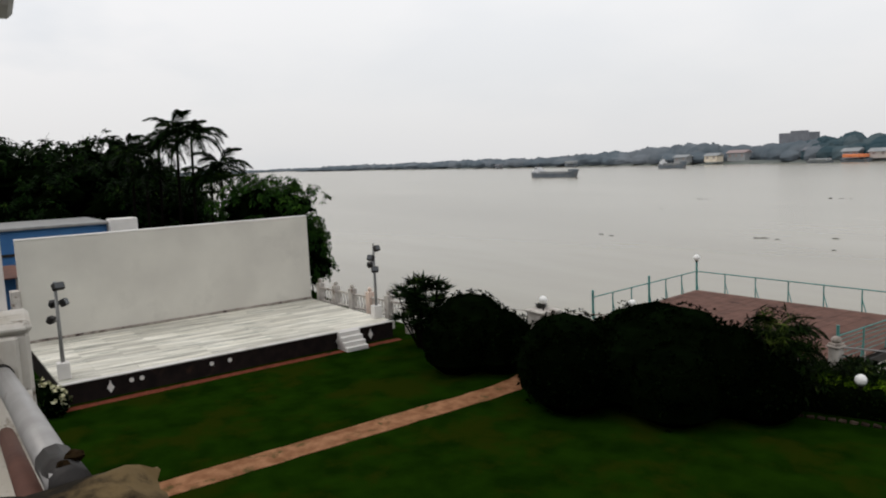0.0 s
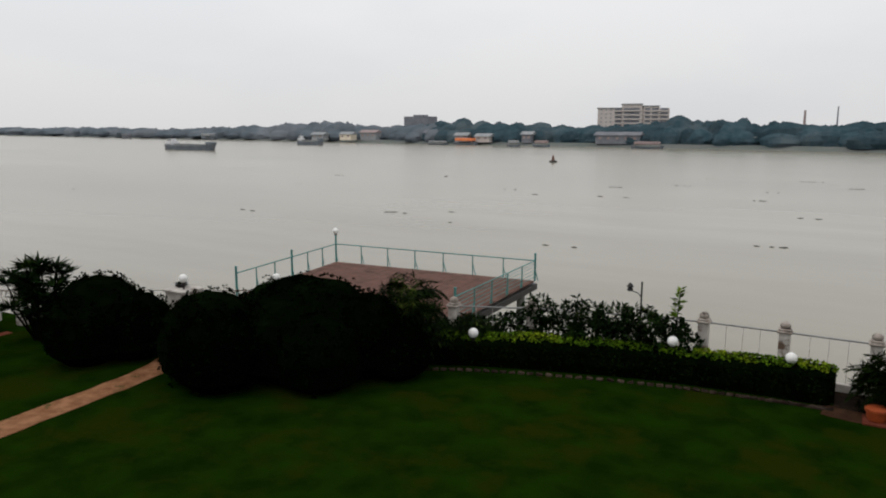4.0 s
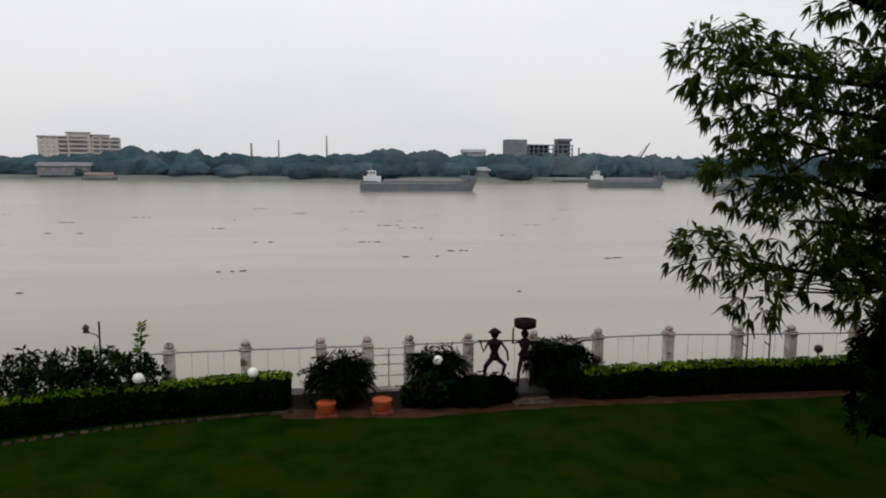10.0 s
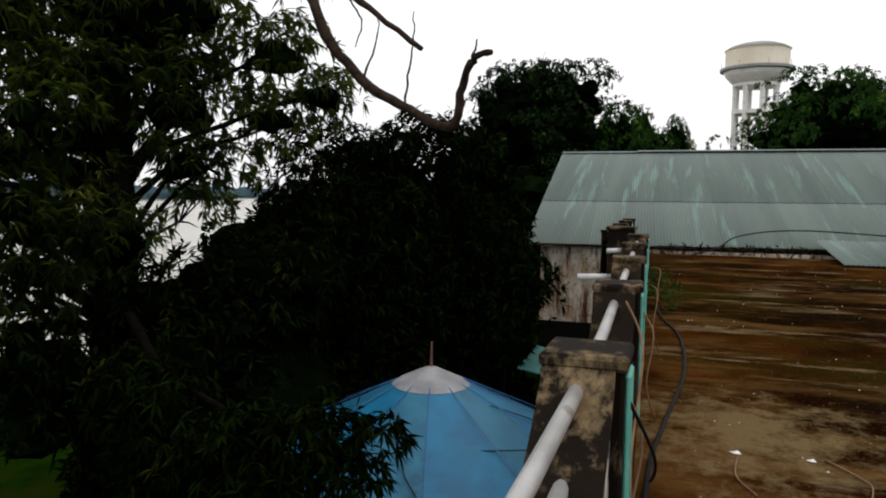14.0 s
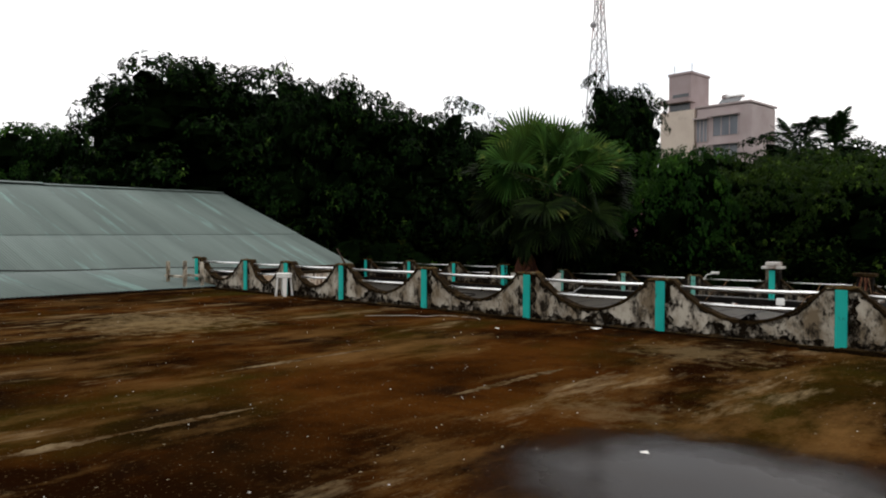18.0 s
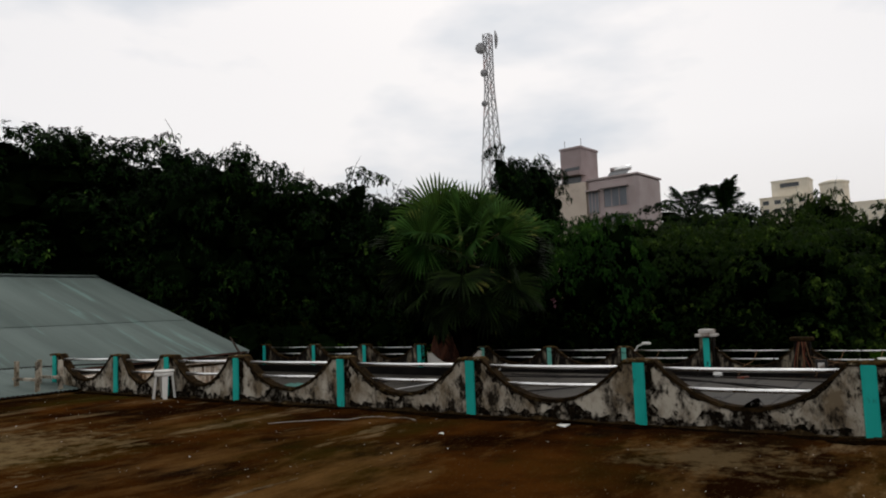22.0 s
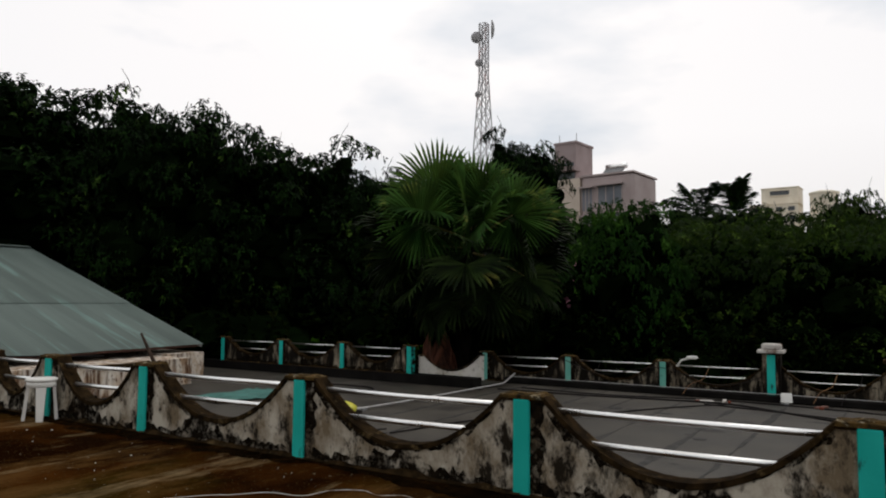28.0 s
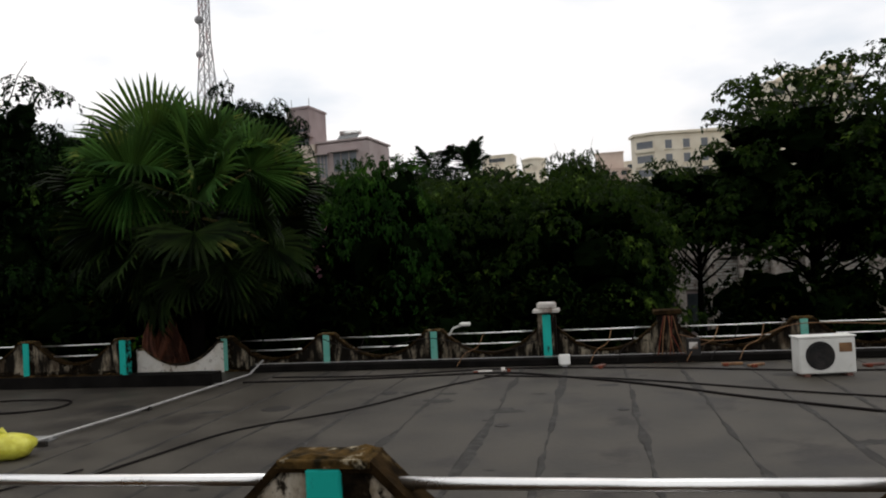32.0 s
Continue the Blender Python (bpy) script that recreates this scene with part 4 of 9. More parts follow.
def scallop_wall(L0, L1, thick, h, dip, flat, m):
    """The wall of one parapet bay with a hanging curve between two piers, its coping a mossy skin."""
    g, c = Geo(), Geo()
    n = 16
    xs = [L0, L0 + flat] + [L0 + flat + (L1 - L0 - 2 * flat) * i / n for i in range(1, n)] + [L1 - flat, L1]
    def top(x):
        u = (x - L0 - flat) / (L1 - L0 - 2 * flat)
        if u <= 0 or u >= 1:
            return h
        s = abs(2 * u - 1)
        return dip + (h - dip) * (s ** 2.1)
    y0, y1 = -thick / 2, thick / 2
    for a, b in zip(xs, xs[1:]):
        za, zb = top(a), top(b)
        g.add([(a, y0, 0), (b, y0, 0), (b, y0, zb), (a, y0, za), (a, y1, 0), (b, y1, 0), (b, y1, zb), (a, y1, za)],
              [(0, 1, 2, 3), (5, 4, 7, 6), (3, 2, 6, 7)], m)
        e, k = 0.014, 0.034
        c.add([(a, y0 - e, za - k), (b, y0 - e, zb - k), (b, y0 - e, zb + e), (a, y0 - e, za + e), (a, y1 + e, za - k), (b, y1 + e, zb - k), (b, y1 + e, zb + e), (a, y1 + e, za + e)],
              [(0, 1, 2, 3), (5, 4, 7, 6), (3, 2, 6, 7), (0, 4, 5, 1)], m)
    return g, c


def parapet(name, label, xs, y, z, h, dip, rails=2, thick=0.16, band=TURQ, skip=(), flat=0.2, strip=(-0.11, 0.11), turn=0.0, wall=None, sw=0.075, cope=None, block=None, pipe=None, bore=0.026, bare=()):
    """A run of piers at xs joined by hanging curves and pipe rails."""
    t = thing(name, label, "parapet", pose(0, y, z, 0, 0, turn), kind="structure")
    for i, (a, b) in enumerate(zip(xs, xs[1:])):
        if i in skip:
            continue
        w, c = scallop_wall(a, b, thick, h, dip, flat, None)
        part("bay_wall", w, wall or PARAPET, t)
        part("coping", c, cope or MOSSTOP, t, "mossy black-stained coping")
        for rz, s in ((h - 0.09, flat - 0.03), (h - 0.33, flat + 0.2))[:rails]:
            part("rail", Geo().tube([(a + s, 0, rz), ((a + b) / 2, 0, rz - 0.012), (b - s, 0, rz - 0.01)], bore, 10), pipe or RAILM, t, "pale pipe rail", smooth=True)
    r = np.random.default_rng(len(xs))
    foot = Geo()
    for a, b in zip(xs, xs[1:]):
        n = 14
        hs = [0.012 + 0.05 * r.random() ** 2 for _ in range(n + 1)]
        for i in range(n):
            u, v, e = a + (b - a) * i / n, a + (b - a) * (i + 1) / n, thick / 2 + 0.004
            foot.add([(u, e, 0), (v, e, 0), (v, e, hs[i + 1]), (u, e, hs[i]), (u, e + 0.05, 0), (v, e + 0.05, 0)], [(0, 1, 2, 3), (4, 5, 2, 3)])
            foot.add([(u, -e, 0), (v, -e, 0), (v, -e, hs[i + 1]), (u, -e, hs[i]), (u, -e - 0.05, 0), (v, -e - 0.05, 0)], [(1, 0, 3, 2), (5, 4, 3, 2)])
    part("foot_moss", foot, MOSSTOP, t, "black moss fillet at the wall foot")
    if not cope:
        # black mould: a ragged fringe below the coping, growth at the foot of each dip and a band beside each strip
        for i, (a, b) in enumerate(zip(xs, xs[1:])):
            if i in skip:
                continue
            m_ = Geo()
            for side in (1, -1):
                e, n, row = side * (thick / 2 + 0.003), 44, []
                for j in range(n + 1):
                    u = j / n
                    x = a + flat * 0.9 + (b - a - 1.8 * flat) * u
                    s_ = abs(2 * u - 1)
                    top = dip + (h - dip) * s_ ** 2.1
                    deep = 0.012 + 0.075 * max(0.0, 0.2 + noise.noise((x * 3.1, y, z))) + 0.09 * max(0.0, noise.noise((x * 11.0, y, 3.0))) + 0.02 * r.random()
                    low = 0.08 + 0.06 * noise.noise((x * 17, y, 4.0)) + 0.3 * max(0.0, 0.6 - 1.1 * s_ + 0.9 * noise.noise((x * 2.3, y + 7, z))) + 0.05 * max(0.0, noise.noise((x * 9, y, 9.0))) + 0.025 * r.random()
                    row.append((x, top - 0.01, max(low, top - 0.01 - deep), low))
                for p, q in zip(row, row[1:]):
                    k0 = len(m_.v)
                    m_.v += [(p[0], e, p[1]), (q[0], e, q[1]), (q[0], e, q[2]), (p[0], e, p[2]), (p[0], e, 0), (q[0], e, 0), (q[0], e, q[3]), (p[0], e, p[3])]
                    m_.f += [(k0, k0 + 1, k0 + 2, k0 + 3), (k0 + 4, k0 + 5, k0 + 6, k0 + 7)]
            part("mould", m_, MOULD, t, "ragged black mould under the coping")
    for j_, x in enumerate(xs):
        if j_ in bare:
            continue
        if not cope:
            for side in (1, -1):
                e, m_, n = side * (thick / 2 + 0.0055), Geo(), 22
                row = [(h * (1 - 0.97 * j / n), sw + 0.1 + 0.07 * max(-0.6, noise.noise((x, j * 0.35, side))) + 0.03 * r.random(), sw + 0.008 + 0.045 * max(0.0, 1 - j / 7) * r.random()) for j in range(n + 1)]
                for p, q in zip(row, row[1:]):
                    k0 = len(m_.v)
                    m_.v += [(x + p[2] * 0.7, e, p[0]), (x + q[2] * 0.7, e, q[0]), (x - q[1], e, q[0]), (x - p[1], e, p[0])]
                    m_.f.append((k0, k0 + 1, k0 + 2, k0 + 3))
                part("mould_band", m_, MOULD, t, "black mould beside the painted strip")
        e = thick / 2 + 0.03
        g = Geo().box((x - flat, -e, h - (0.05 if cope else 0.016)), (x + flat, e, h + 0.02), 0.015 if cope else 0.006)
        if not cope:
            # a crumbling crust of moss and old mortar on the cap
            k0, nu, nv = len(g.v), 11, 6
            for j in range(nv + 1):
                for i in range(nu + 1):
                    u, v = 2 * i / nu - 1, 2 * j / nv - 1
                    edge = max(abs(u), abs(v)) > 0.99
                    q = h - 0.012 if edge else h + 0.02 + 0.016 * max(-0.3, noise.noise((x + u * 1.3, v * 1.1, x * 2))) + 0.012 * r.random()
                    g.v.append((x + u * flat * 1.02, v * e * 1.02, q))
            g.f += [(k0 + j * (nu + 1) + i, k0 + j * (nu + 1) + i + 1, k0 + (j + 1) * (nu + 1) + i + 1, k0 + (j + 1) * (nu + 1) + i) for j in range(nv) for i in range(nu)]
        if block:
            part("pier_block", Geo().box((x - 0.15, -0.165, 0), (x + 0.15, 0.145, h - 0.03), 0.012), block, t, "square pier black with mould")
            g = Geo().box((x - 0.17, -0.18, h - 0.03), (x + 0.17, 0.15, h + 0.025), 0.014)
        part("pier_cap", g, cope or CRUST, t)
        part("pier", Geo().box((x - sw, strip[0], 0.0), (x + sw, strip[1], h - (0.052 if cope else 0.017)), 0.008), band, t, "turquoise painted pier strip")
    return t


NEARX = [-4.5, -1.97, 0.5, 3.03, 5.55, 8.06, 10.57, 13.13, 15.2, 16.95, 19.4]
parapet("wall_parapet_street", "scalloped mouldy parapet with turquoise piers and pipe rails", NEARX, -11.36, ROOF, 0.8, 0.26)
RIVER = dict(rails=2, thick=0.24, flat=0.13, strip=(-0.185, -0.163), wall=RIVERPLASTER, sw=0.1, cope=COPINGWORN, block=PIERPLASTER, pipe=PIPEGREY, bore=0.03, band=TURQFAR)
parapet("wall_parapet_river", "scalloped mouldy parapet with pipe rails over the garden", [-1.45, 0.9, 3.03], 0.1, ROOF, 0.91, 0.42, turn=-0.83, **RIVER)
parapet("wall_parapet_river_bend", "scalloped mouldy parapet with pipe rails turning towards the shed", [3.03, 5.28, 7.5, 9.75, 12.0], -0.01, ROOF, 0.91, 0.42, turn=1.06, bare=(0,), **RIVER)
parapet("wall_parapet_river_end", "stained parapet with pipe rails set out beside the shed", [13.35, 15.0, 16.6, 18.7, 20.4], 0.77, ROOF, 0.91, 0.42, bare=(0,), **RIVER)
t = thing("wall_corner_pier", "broad mouldy corner pier where the parapet steps out", "pier", None, kind="structure")
part("pier", Geo().box((13.05, 0.3, ROOF), (13.5, 0.76, 5.95), 0.015), PIERPLASTER, t)
part("cap", Geo().box((13.02, 0.27, 5.95), (13.53, 0.79, 6.0), 0.015), COPINGWORN, t)
part("return_wall", Geo().box((12.12, 0.14, ROOF), (13.05, 0.36, 5.6), 0.01, None), RIVERPLASTER, t)
t = thing("rain_spouts", "pale pipe spouts jutting out of the parapet piers", "spout", None)
for x, y0, y1, z in ((7.45, 0.26, 0.6, 5.73), (9.72, 0.31, 0.5, 5.83)):
    part("spout", Geo().tube([(x, y0, z), (x - 0.03, y1, z - 0.01)], 0.032, 10), RAILPALE, t, smooth=True)
# last bay against the stair house: a white pier, a falling scallop and two pipe rails
t = thing("wall_parapet_end", "white patched end pier with two pipe rails by the stair house", "parapet", None, kind="structure")
part("pier", Geo().box((-3.4, 0.02, ROOF), (-3.07, 0.25, 5.95), 0.012), ENDPLASTER, t)
part("pier_cap", Geo().box((-3.42, 0.0, 5.95), (-3.05, 0.26, 5.985), 0.014), ENDPLASTER, t)
part("pier_panel", Geo().box((-3.07, 0.075, ROOF), (-3.045, 0.215, 5.945), 0.01), ENDPLASTER, t, "flaking plaster panel")
part("pier_strip", Geo().box((-3.3, -0.008, ROOF), (-3.075, 0.02, 5.93), 0.006), TURQ, t, "turquoise painted strip")
w, c = scallop_wall(-3.05, -1.6, 0.15, 0.74, 0.42, 0.05, pose(0, 0.15, ROOF))
part("bay_wall", w, ENDPLASTER, t)
part("coping", c, ENDPLASTER, t, "flaking white coping")
part("rail", Geo().tube([(-3.05, 0.155, 5.825), (-2.4, 0.2, 5.877), (-1.62, 0.25, 5.935)], 0.032, 12), PIPEGREY, t, "dull zinc pipe rail", smooth=True)
part("rail_collar", Geo().tube([(-3.03, 0.156, 5.827), (-2.99, 0.159, 5.83)], 0.036, 12), CABLE, t)
part("lower_rail", Geo().tube([(-3.05, 0.145, 5.63), (-1.62, 0.205, 5.885)], 0.024, 10), RUST, t, "brown rusted lower rail", smooth=True)
t = thing("coping_slab", "crumbling mossy coping slab on the river parapet", "coping", pose(-1.42, 0.15, ROOF + 0.01))
g = Geo()
n = 14
for i in range(n + 1):
    for j in range(n + 1):
        u, v = i / n, j / n
        x, y = -0.17 + 0.32 * u, -0.16 + 0.4 * v
        rim = min(1.0, 6 * min(u, 1 - u, v, 1 - v))
        q = 0.02 * noise.noise((x * 9, y * 9, 1.0)) + 0.012 * noise.noise((x * 30, y * 30, 5.0))
        g.v.append((x + q, y + q * 0.6, 0.925 + 0.035 * rim ** 0.5 + q))
g.f += [(i * (n + 1) + j, (i + 1) * (n + 1) + j, (i + 1) * (n + 1) + j + 1, i * (n + 1) + j + 1) for i in range(n) for j in range(n)]
g.box((-0.16, -0.15, 0.9), (0.14, 0.23, 0.93), 0.01)
part("slab", g, SLABMOSS, t, smooth=True)

# pale worn joints across the roof screed
rg = np.random.default_rng(48)
for x, ya, yb in ((11.6, -0.25, -5.6), (9.15, -0.3, -2.3), (6.0, -1.7, -4.3), (13.3, -1.0, -6.4), (7.4, -0.6, -2.4), (5.0, -5.6, -7.6), (7.6, -4.8, -7.4), (15.6, -2.0, -6.0)):
    g, n = Geo(), 60
    row = []
    for i in range(n + 1):
        y = ya + (yb - ya) * i / n
        w = max(0.0, (0.05 + 0.09 * noise.noise((x * 3, y * 1.7, 0)) + 0.03 * rg.random()) * min(1.0, 5 * i / n, 5 * (n - i) / n))
        c = x + 0.05 * noise.noise((x, y * 0.8, 5)) + 0.02 * (y - ya)
        row.append((c - w * (0.6 + 0.4 * rg.random()), c + w * (0.6 + 0.4 * rg.random()), y))
    for p, q in zip(row, row[1:]):
        if p[1] - p[0] + q[1] - q[0] > 0.02:
            g.add([(p[0], p[2], ROOF + 0.002), (p[1], p[2], ROOF + 0.002), (q[1], q[2], ROOF + 0.002), (q[0], q[2], ROOF + 0.002)], [(3, 2, 1, 0)])
    part("worn_joint", g, SCOUR, roof_floor, "pale scoured line in the screed")

# ragged black strip on the screed along the street parapet's foot
g, last = Geo(), None
for i in range(500):
    x = -4.5 + 0.048 * i
    w = 0.16 + 0.34 * max(0.0, 0.35 + noise.noise((x * 0.55, 2.0, 0))) + 0.16 * noise.noise((x * 2.6, 8.0, 0)) + 0.07 * noise.noise((x * 11.0, 3.0, 0)) + 0.03 * rg.random()
    if last:
        g.add([(last[0], -11.28, ROOF + 0.003), (x, -11.28, ROOF + 0.003), (x, -11.28 + max(0.03, w), ROOF + 0.003), (last[0], -11.28 + last[1], ROOF + 0.003)], [(0, 1, 2, 3)])
    last = (x, max(0.03, w))
part("algae_edge", g, EDGEBLACK, roof_floor, "ragged black strip along the wall foot")

# lower roof behind the street parapet, with its own far parapet
lower = structure("floor_lower_roof", Geo().box((-12, -24.9, 0), (26, -11.5, LOWROOF)), TAR, "grey bitumen felt flat roof in strips", "roof floor")
FARX = [-7.6, -5.0, -2.4, 0.15, 2.71, 5.46, 7.98, 10.57, 13.17, 15.79]
parapet("wall_parapet_far", "stained scalloped parapet with turquoise piers at the lower roof's edge", FARX, -24.7, LOWROOF, 0.82, 0.28, wall=FARPLASTER, band=TURQFAR, bore=0.014)
FARX2 = [17.17, 19.64, 22.17, 24.9]
parapet("wall_parapet_far_step", "stained scalloped parapet with turquoise piers", FARX2, -22.75, LOWROOF + 0.26, 0.78, 0.28, wall=FARPLASTER, bore=0.014)
structure("trim_step_wall", Geo().box((15.0, -23.0, LOWROOF), (26, -22.55, LOWROOF + 0.26)), TARBLACK, "low black upstand under the far parapet", "upstand")

# white stair house on the roof at the upstream end
g = Geo().box((-9, -4.5, ROOF), (-3.42, 0.195, 8.9)).box((-3.75, -4.4, 7.13), (-3.423, 0.33, 7.6), 0.02)
structure("wall_stair_house", g, WHITE, "plain white stair house wall with a ledge", "wall")

# corrugated shed beyond the terrace
t = thing("shed_building", "long shed with grey corrugated sheet roof and stained wall", "shed", pose(0, 0, 0))
part("wall", Geo().box((21.9, -19.0, 2.75), (44, 3.4, 5.0)).box((23.0, -20.3, 2.75), (44, -19.0, 5.05)), SHEDWALL, t, "white wall with brown water stains")
# Added black base, standing in for the darkness below the white wall.
part("plinth", Geo().box((21.88, -19.02, 0), (44.02, 3.42, 2.75)), TARBLACK, t, "black lower wall standing in for the dark below")
# eave and ridge, each from its garden end to its street end
EAVE = (Vector((21.3, 3.8, 5.13)), Vector((23.3, -20.5, 5.27)))
RIDGE = (Vector((32.2, 4.25, 8.41)), Vector((32.63, -20.05, 8.5)))


def roof_point(u, v, lift=0.0):
    a, b = EAVE[0].lerp(EAVE[1], u), RIDGE[0].lerp(RIDGE[1], u)
    return a.lerp(b, v) + Vector((0, 0, lift))


def ribbed_sheet(u0, u1, v0, v1, lift, waves=10, depth=0.011):
    """One corrugated sheet between two shares of the eave's length and two of the slope."""
    g, n = Geo(), waves * 4
    for i in range(n + 1):
        u, h = u0 + (u1 - u0) * i / n, lift + depth * math.cos(i / n * 2 * math.pi * waves)
        g.v += [roof_point(u, v0, h), roof_point(u, v1, h), roof_point(u, v0, h - 0.006), roof_point(u, v1, h - 0.006)]
    for i in range(n):
        a = i * 4
        g.f += [(a, a + 1, a + 5, a + 4), (a + 2, a + 6, a + 7, a + 3), (a, a + 4, a + 6, a + 2)]
    return g


SHEETS = 26
rg = np.random.default_rng(44)
for v0, v1, lift in ((0.0, 0.39, 0.0), (0.37, 1.0, 0.02)):
    for k in range(SHEETS):
        part("roof_sheet", ribbed_sheet(k / SHEETS, (k + 1) / SHEETS, v0 - 0.004 * rg.random() * (v0 == 0), v1, lift), SHEET, t, smooth=True)
part("roof_back", Geo().add([RIDGE[0], RIDGE[1], (44, -20.4, 5.2), (44, 4.2, 5.2), RIDGE[0] - Vector((0, 0, 0.03)), RIDGE[1] - Vector((0, 0, 0.03)), (44, -20.4, 5.17), (44, 4.2, 5.17)], [(0, 1, 2, 3), (7, 6, 5, 4), (3, 2, 6, 7)]), SHEET, t)
for u0, u1, up in ((0.0, 0.14, 0.05), (0.13, 0.66, 0.085), (0.65, 1.0, 0.05)):
    a, b = RIDGE[0].lerp(RIDGE[1], u0), RIDGE[0].lerp(RIDGE[1], u1)
    w, d = Vector((0.32, 0, -0.07)), Vector((0, 0, up))
    part("ridge_cap", Geo().add([a - w + d - Vector((0, 0, 0.14)), a + d, a + w + d, b - w + d - Vector((0, 0, 0.14)), b + d, b + w + d], [(0, 1, 4, 3), (1, 2, 5, 4), (0, 3, 5, 2)]), SHEET, t)
for v in (0.04, 0.28, 0.52, 0.76):
    part("purlin", Geo().tube([roof_point(0.01, v, -0.12), roof_point(0.99, v, -0.12)], 0.05, 4), RUST, t)
part("fascia", Geo().tube([roof_point(0.0, 0.02, -0.1), roof_point(1.0, 0.02, -0.1)], 0.07, 4), RUST, t)
part("gable_board", Geo().tube([roof_point(0.997, 0.0, -0.05), roof_point(0.997, 1.0, -0.05)], 0.05, 4), STEELGREY, t)
wt_ = thing("eave_weeds", "dark weeds and moss growing along the shed eave", "weeds", None)
P, A = clump_points(np.random.default_rng(45), [(21.15 + 0.1 * (k % 2), -0.2 - 0.2 * k, 5.05 + 0.04 * (k % 3), 0.16) for k in range(20)], 420)
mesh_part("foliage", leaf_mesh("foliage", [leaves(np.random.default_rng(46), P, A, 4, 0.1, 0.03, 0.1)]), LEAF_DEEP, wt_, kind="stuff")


def wavy_sheet(ya, w, xa, za, xb, zb, n=40):
    g = Geo()
    vs, fs = [], []
    for i in range(n + 1):
        y = ya - w * i / n
        h = 0.014 * math.cos(i / n * 2 * math.pi * 10)
        vs += [(xa, y, za + h), (xb, y, zb + h), (xa, y, za + h - 0.006), (xb, y, zb + h - 0.006)]
    for i in range(n):
        a = i * 4
        fs += [(a, a + 1, a + 5, a + 4), (a + 2, a + 6, a + 7, a + 3), (a, a + 4, a + 6, a + 2)]
    return g.add(vs, fs).mesh("roof_sheet", True)


# loose sheets that lap from the shed's eave down to the terrace
t = thing("lean_to_sheet", "strip of corrugated sheet lapping from the shed eave to the terrace", "roof sheet", None)
me = wavy_sheet(0, 1.0, 18.35, 5.06, 21.9, 5.42)
me.materials.append(SHEET)
for k in range(8):
    piece("sheet", me, t, pose(0, -4.05 - k * 1.0, 0.001 * (k % 2)))
part("bearer", Geo().box((18.6, -12.0, ROOF), (18.7, -4.2, 5.06)), RUST, t)

# ---- the garden: stage, path, hedges, fence, deck ----
STAGE = pose(-23.1, 1.25, 0, 0, 0, 95)      # along its front, then back
t = thing("stage", "raised garden stage with pale marble floor and black front", "stage", STAGE)
part("body", Geo().box((0, 0.02, 0), (11.35, 6.7, 0.6)), STAGEFACE, t, "black tiled stage front")
part("edge", Geo().box((-0.04, -0.05, 0.6), (11.4, 0.1, 0.65), 0.01), WHITE, t)
for x in (1.35, 9.0, 10.35):
    part("ornament", Geo().prism([(x - 0.1, -0.22), (x, -0.38), (x + 0.1, -0.22), (x + 0.03, -0.1), (x, 0.0), (x - 0.03, -0.1)], -0.012, 0.012,
                                 pose(0, 0.005, 0.5, 90)), WHITE, t, "white painted ornament")
for x in (1.95, 2.25, 4.4, 5.0):
    part("ornament", Geo().lathe([(0.07, -0.01), (0.07, 0.01)], 12, pose(x, 0.01, 0.38, 90)), WHITE, t)
slab_me = Geo().box((0.004, 0.004, 0), (2.26, 0.2, 0.05), 0.004).mesh("slab")
slab_me.materials.append(MARBLE)
half_me = Geo().box((0.004, 0.004, 0), (1.13, 0.2, 0.05), 0.004).mesh("slab")
half_me.materials.append(MARBLE)
for r in range(32):
    y = 0.12 + r * 0.2035
    if r % 2:
        for k in range(5):
            piece("slab", slab_me, t, pose(0.02 + k * 2.264, y, 0.603))
    else:
        piece("slab", half_me, t, pose(0.02, y, 0.603))
        for k in range(4):
            piece("slab", slab_me, t, pose(1.152 + k * 2.264, y, 0.603))
        piece("slab", half_me, t, pose(1.152 + 4 * 2.264, y, 0.603))

t = thing("stage_steps", "small white plastered steps up to the stage", "steps", STAGE @ pose(8.95, -0.75, 0))
for i in range(4):
    part("step", Geo().box((0, 0.18 * i, 0), (0.85, 0.74, 0.155 * (i + 1)), 0.012), WHITE, t)
t = thing("stage_screen", "large plain white plastered projection wall behind the stage", "screen wall", STAGE)
part("body", Geo().box((0, 6.72, 0), (11.35, 7.0, 4.36), 0.02), SCREENM, t)
part("coping", Geo().box((-0.01, 6.71, 4.36), (11.36, 7.02, 4.42), 0.02), WHITE, t)
part("skirting", Geo().box((0, 6.66, 0.65), (11.35, 6.72, 0.74), 0.01), FENCECAP, t, "weathered skirting strip")
part("buttress", Geo().box((-0.3, 6.6, 0), (-0.01, 7.1, 2.6), 0.02), FENCE, t, "stained end buttress")


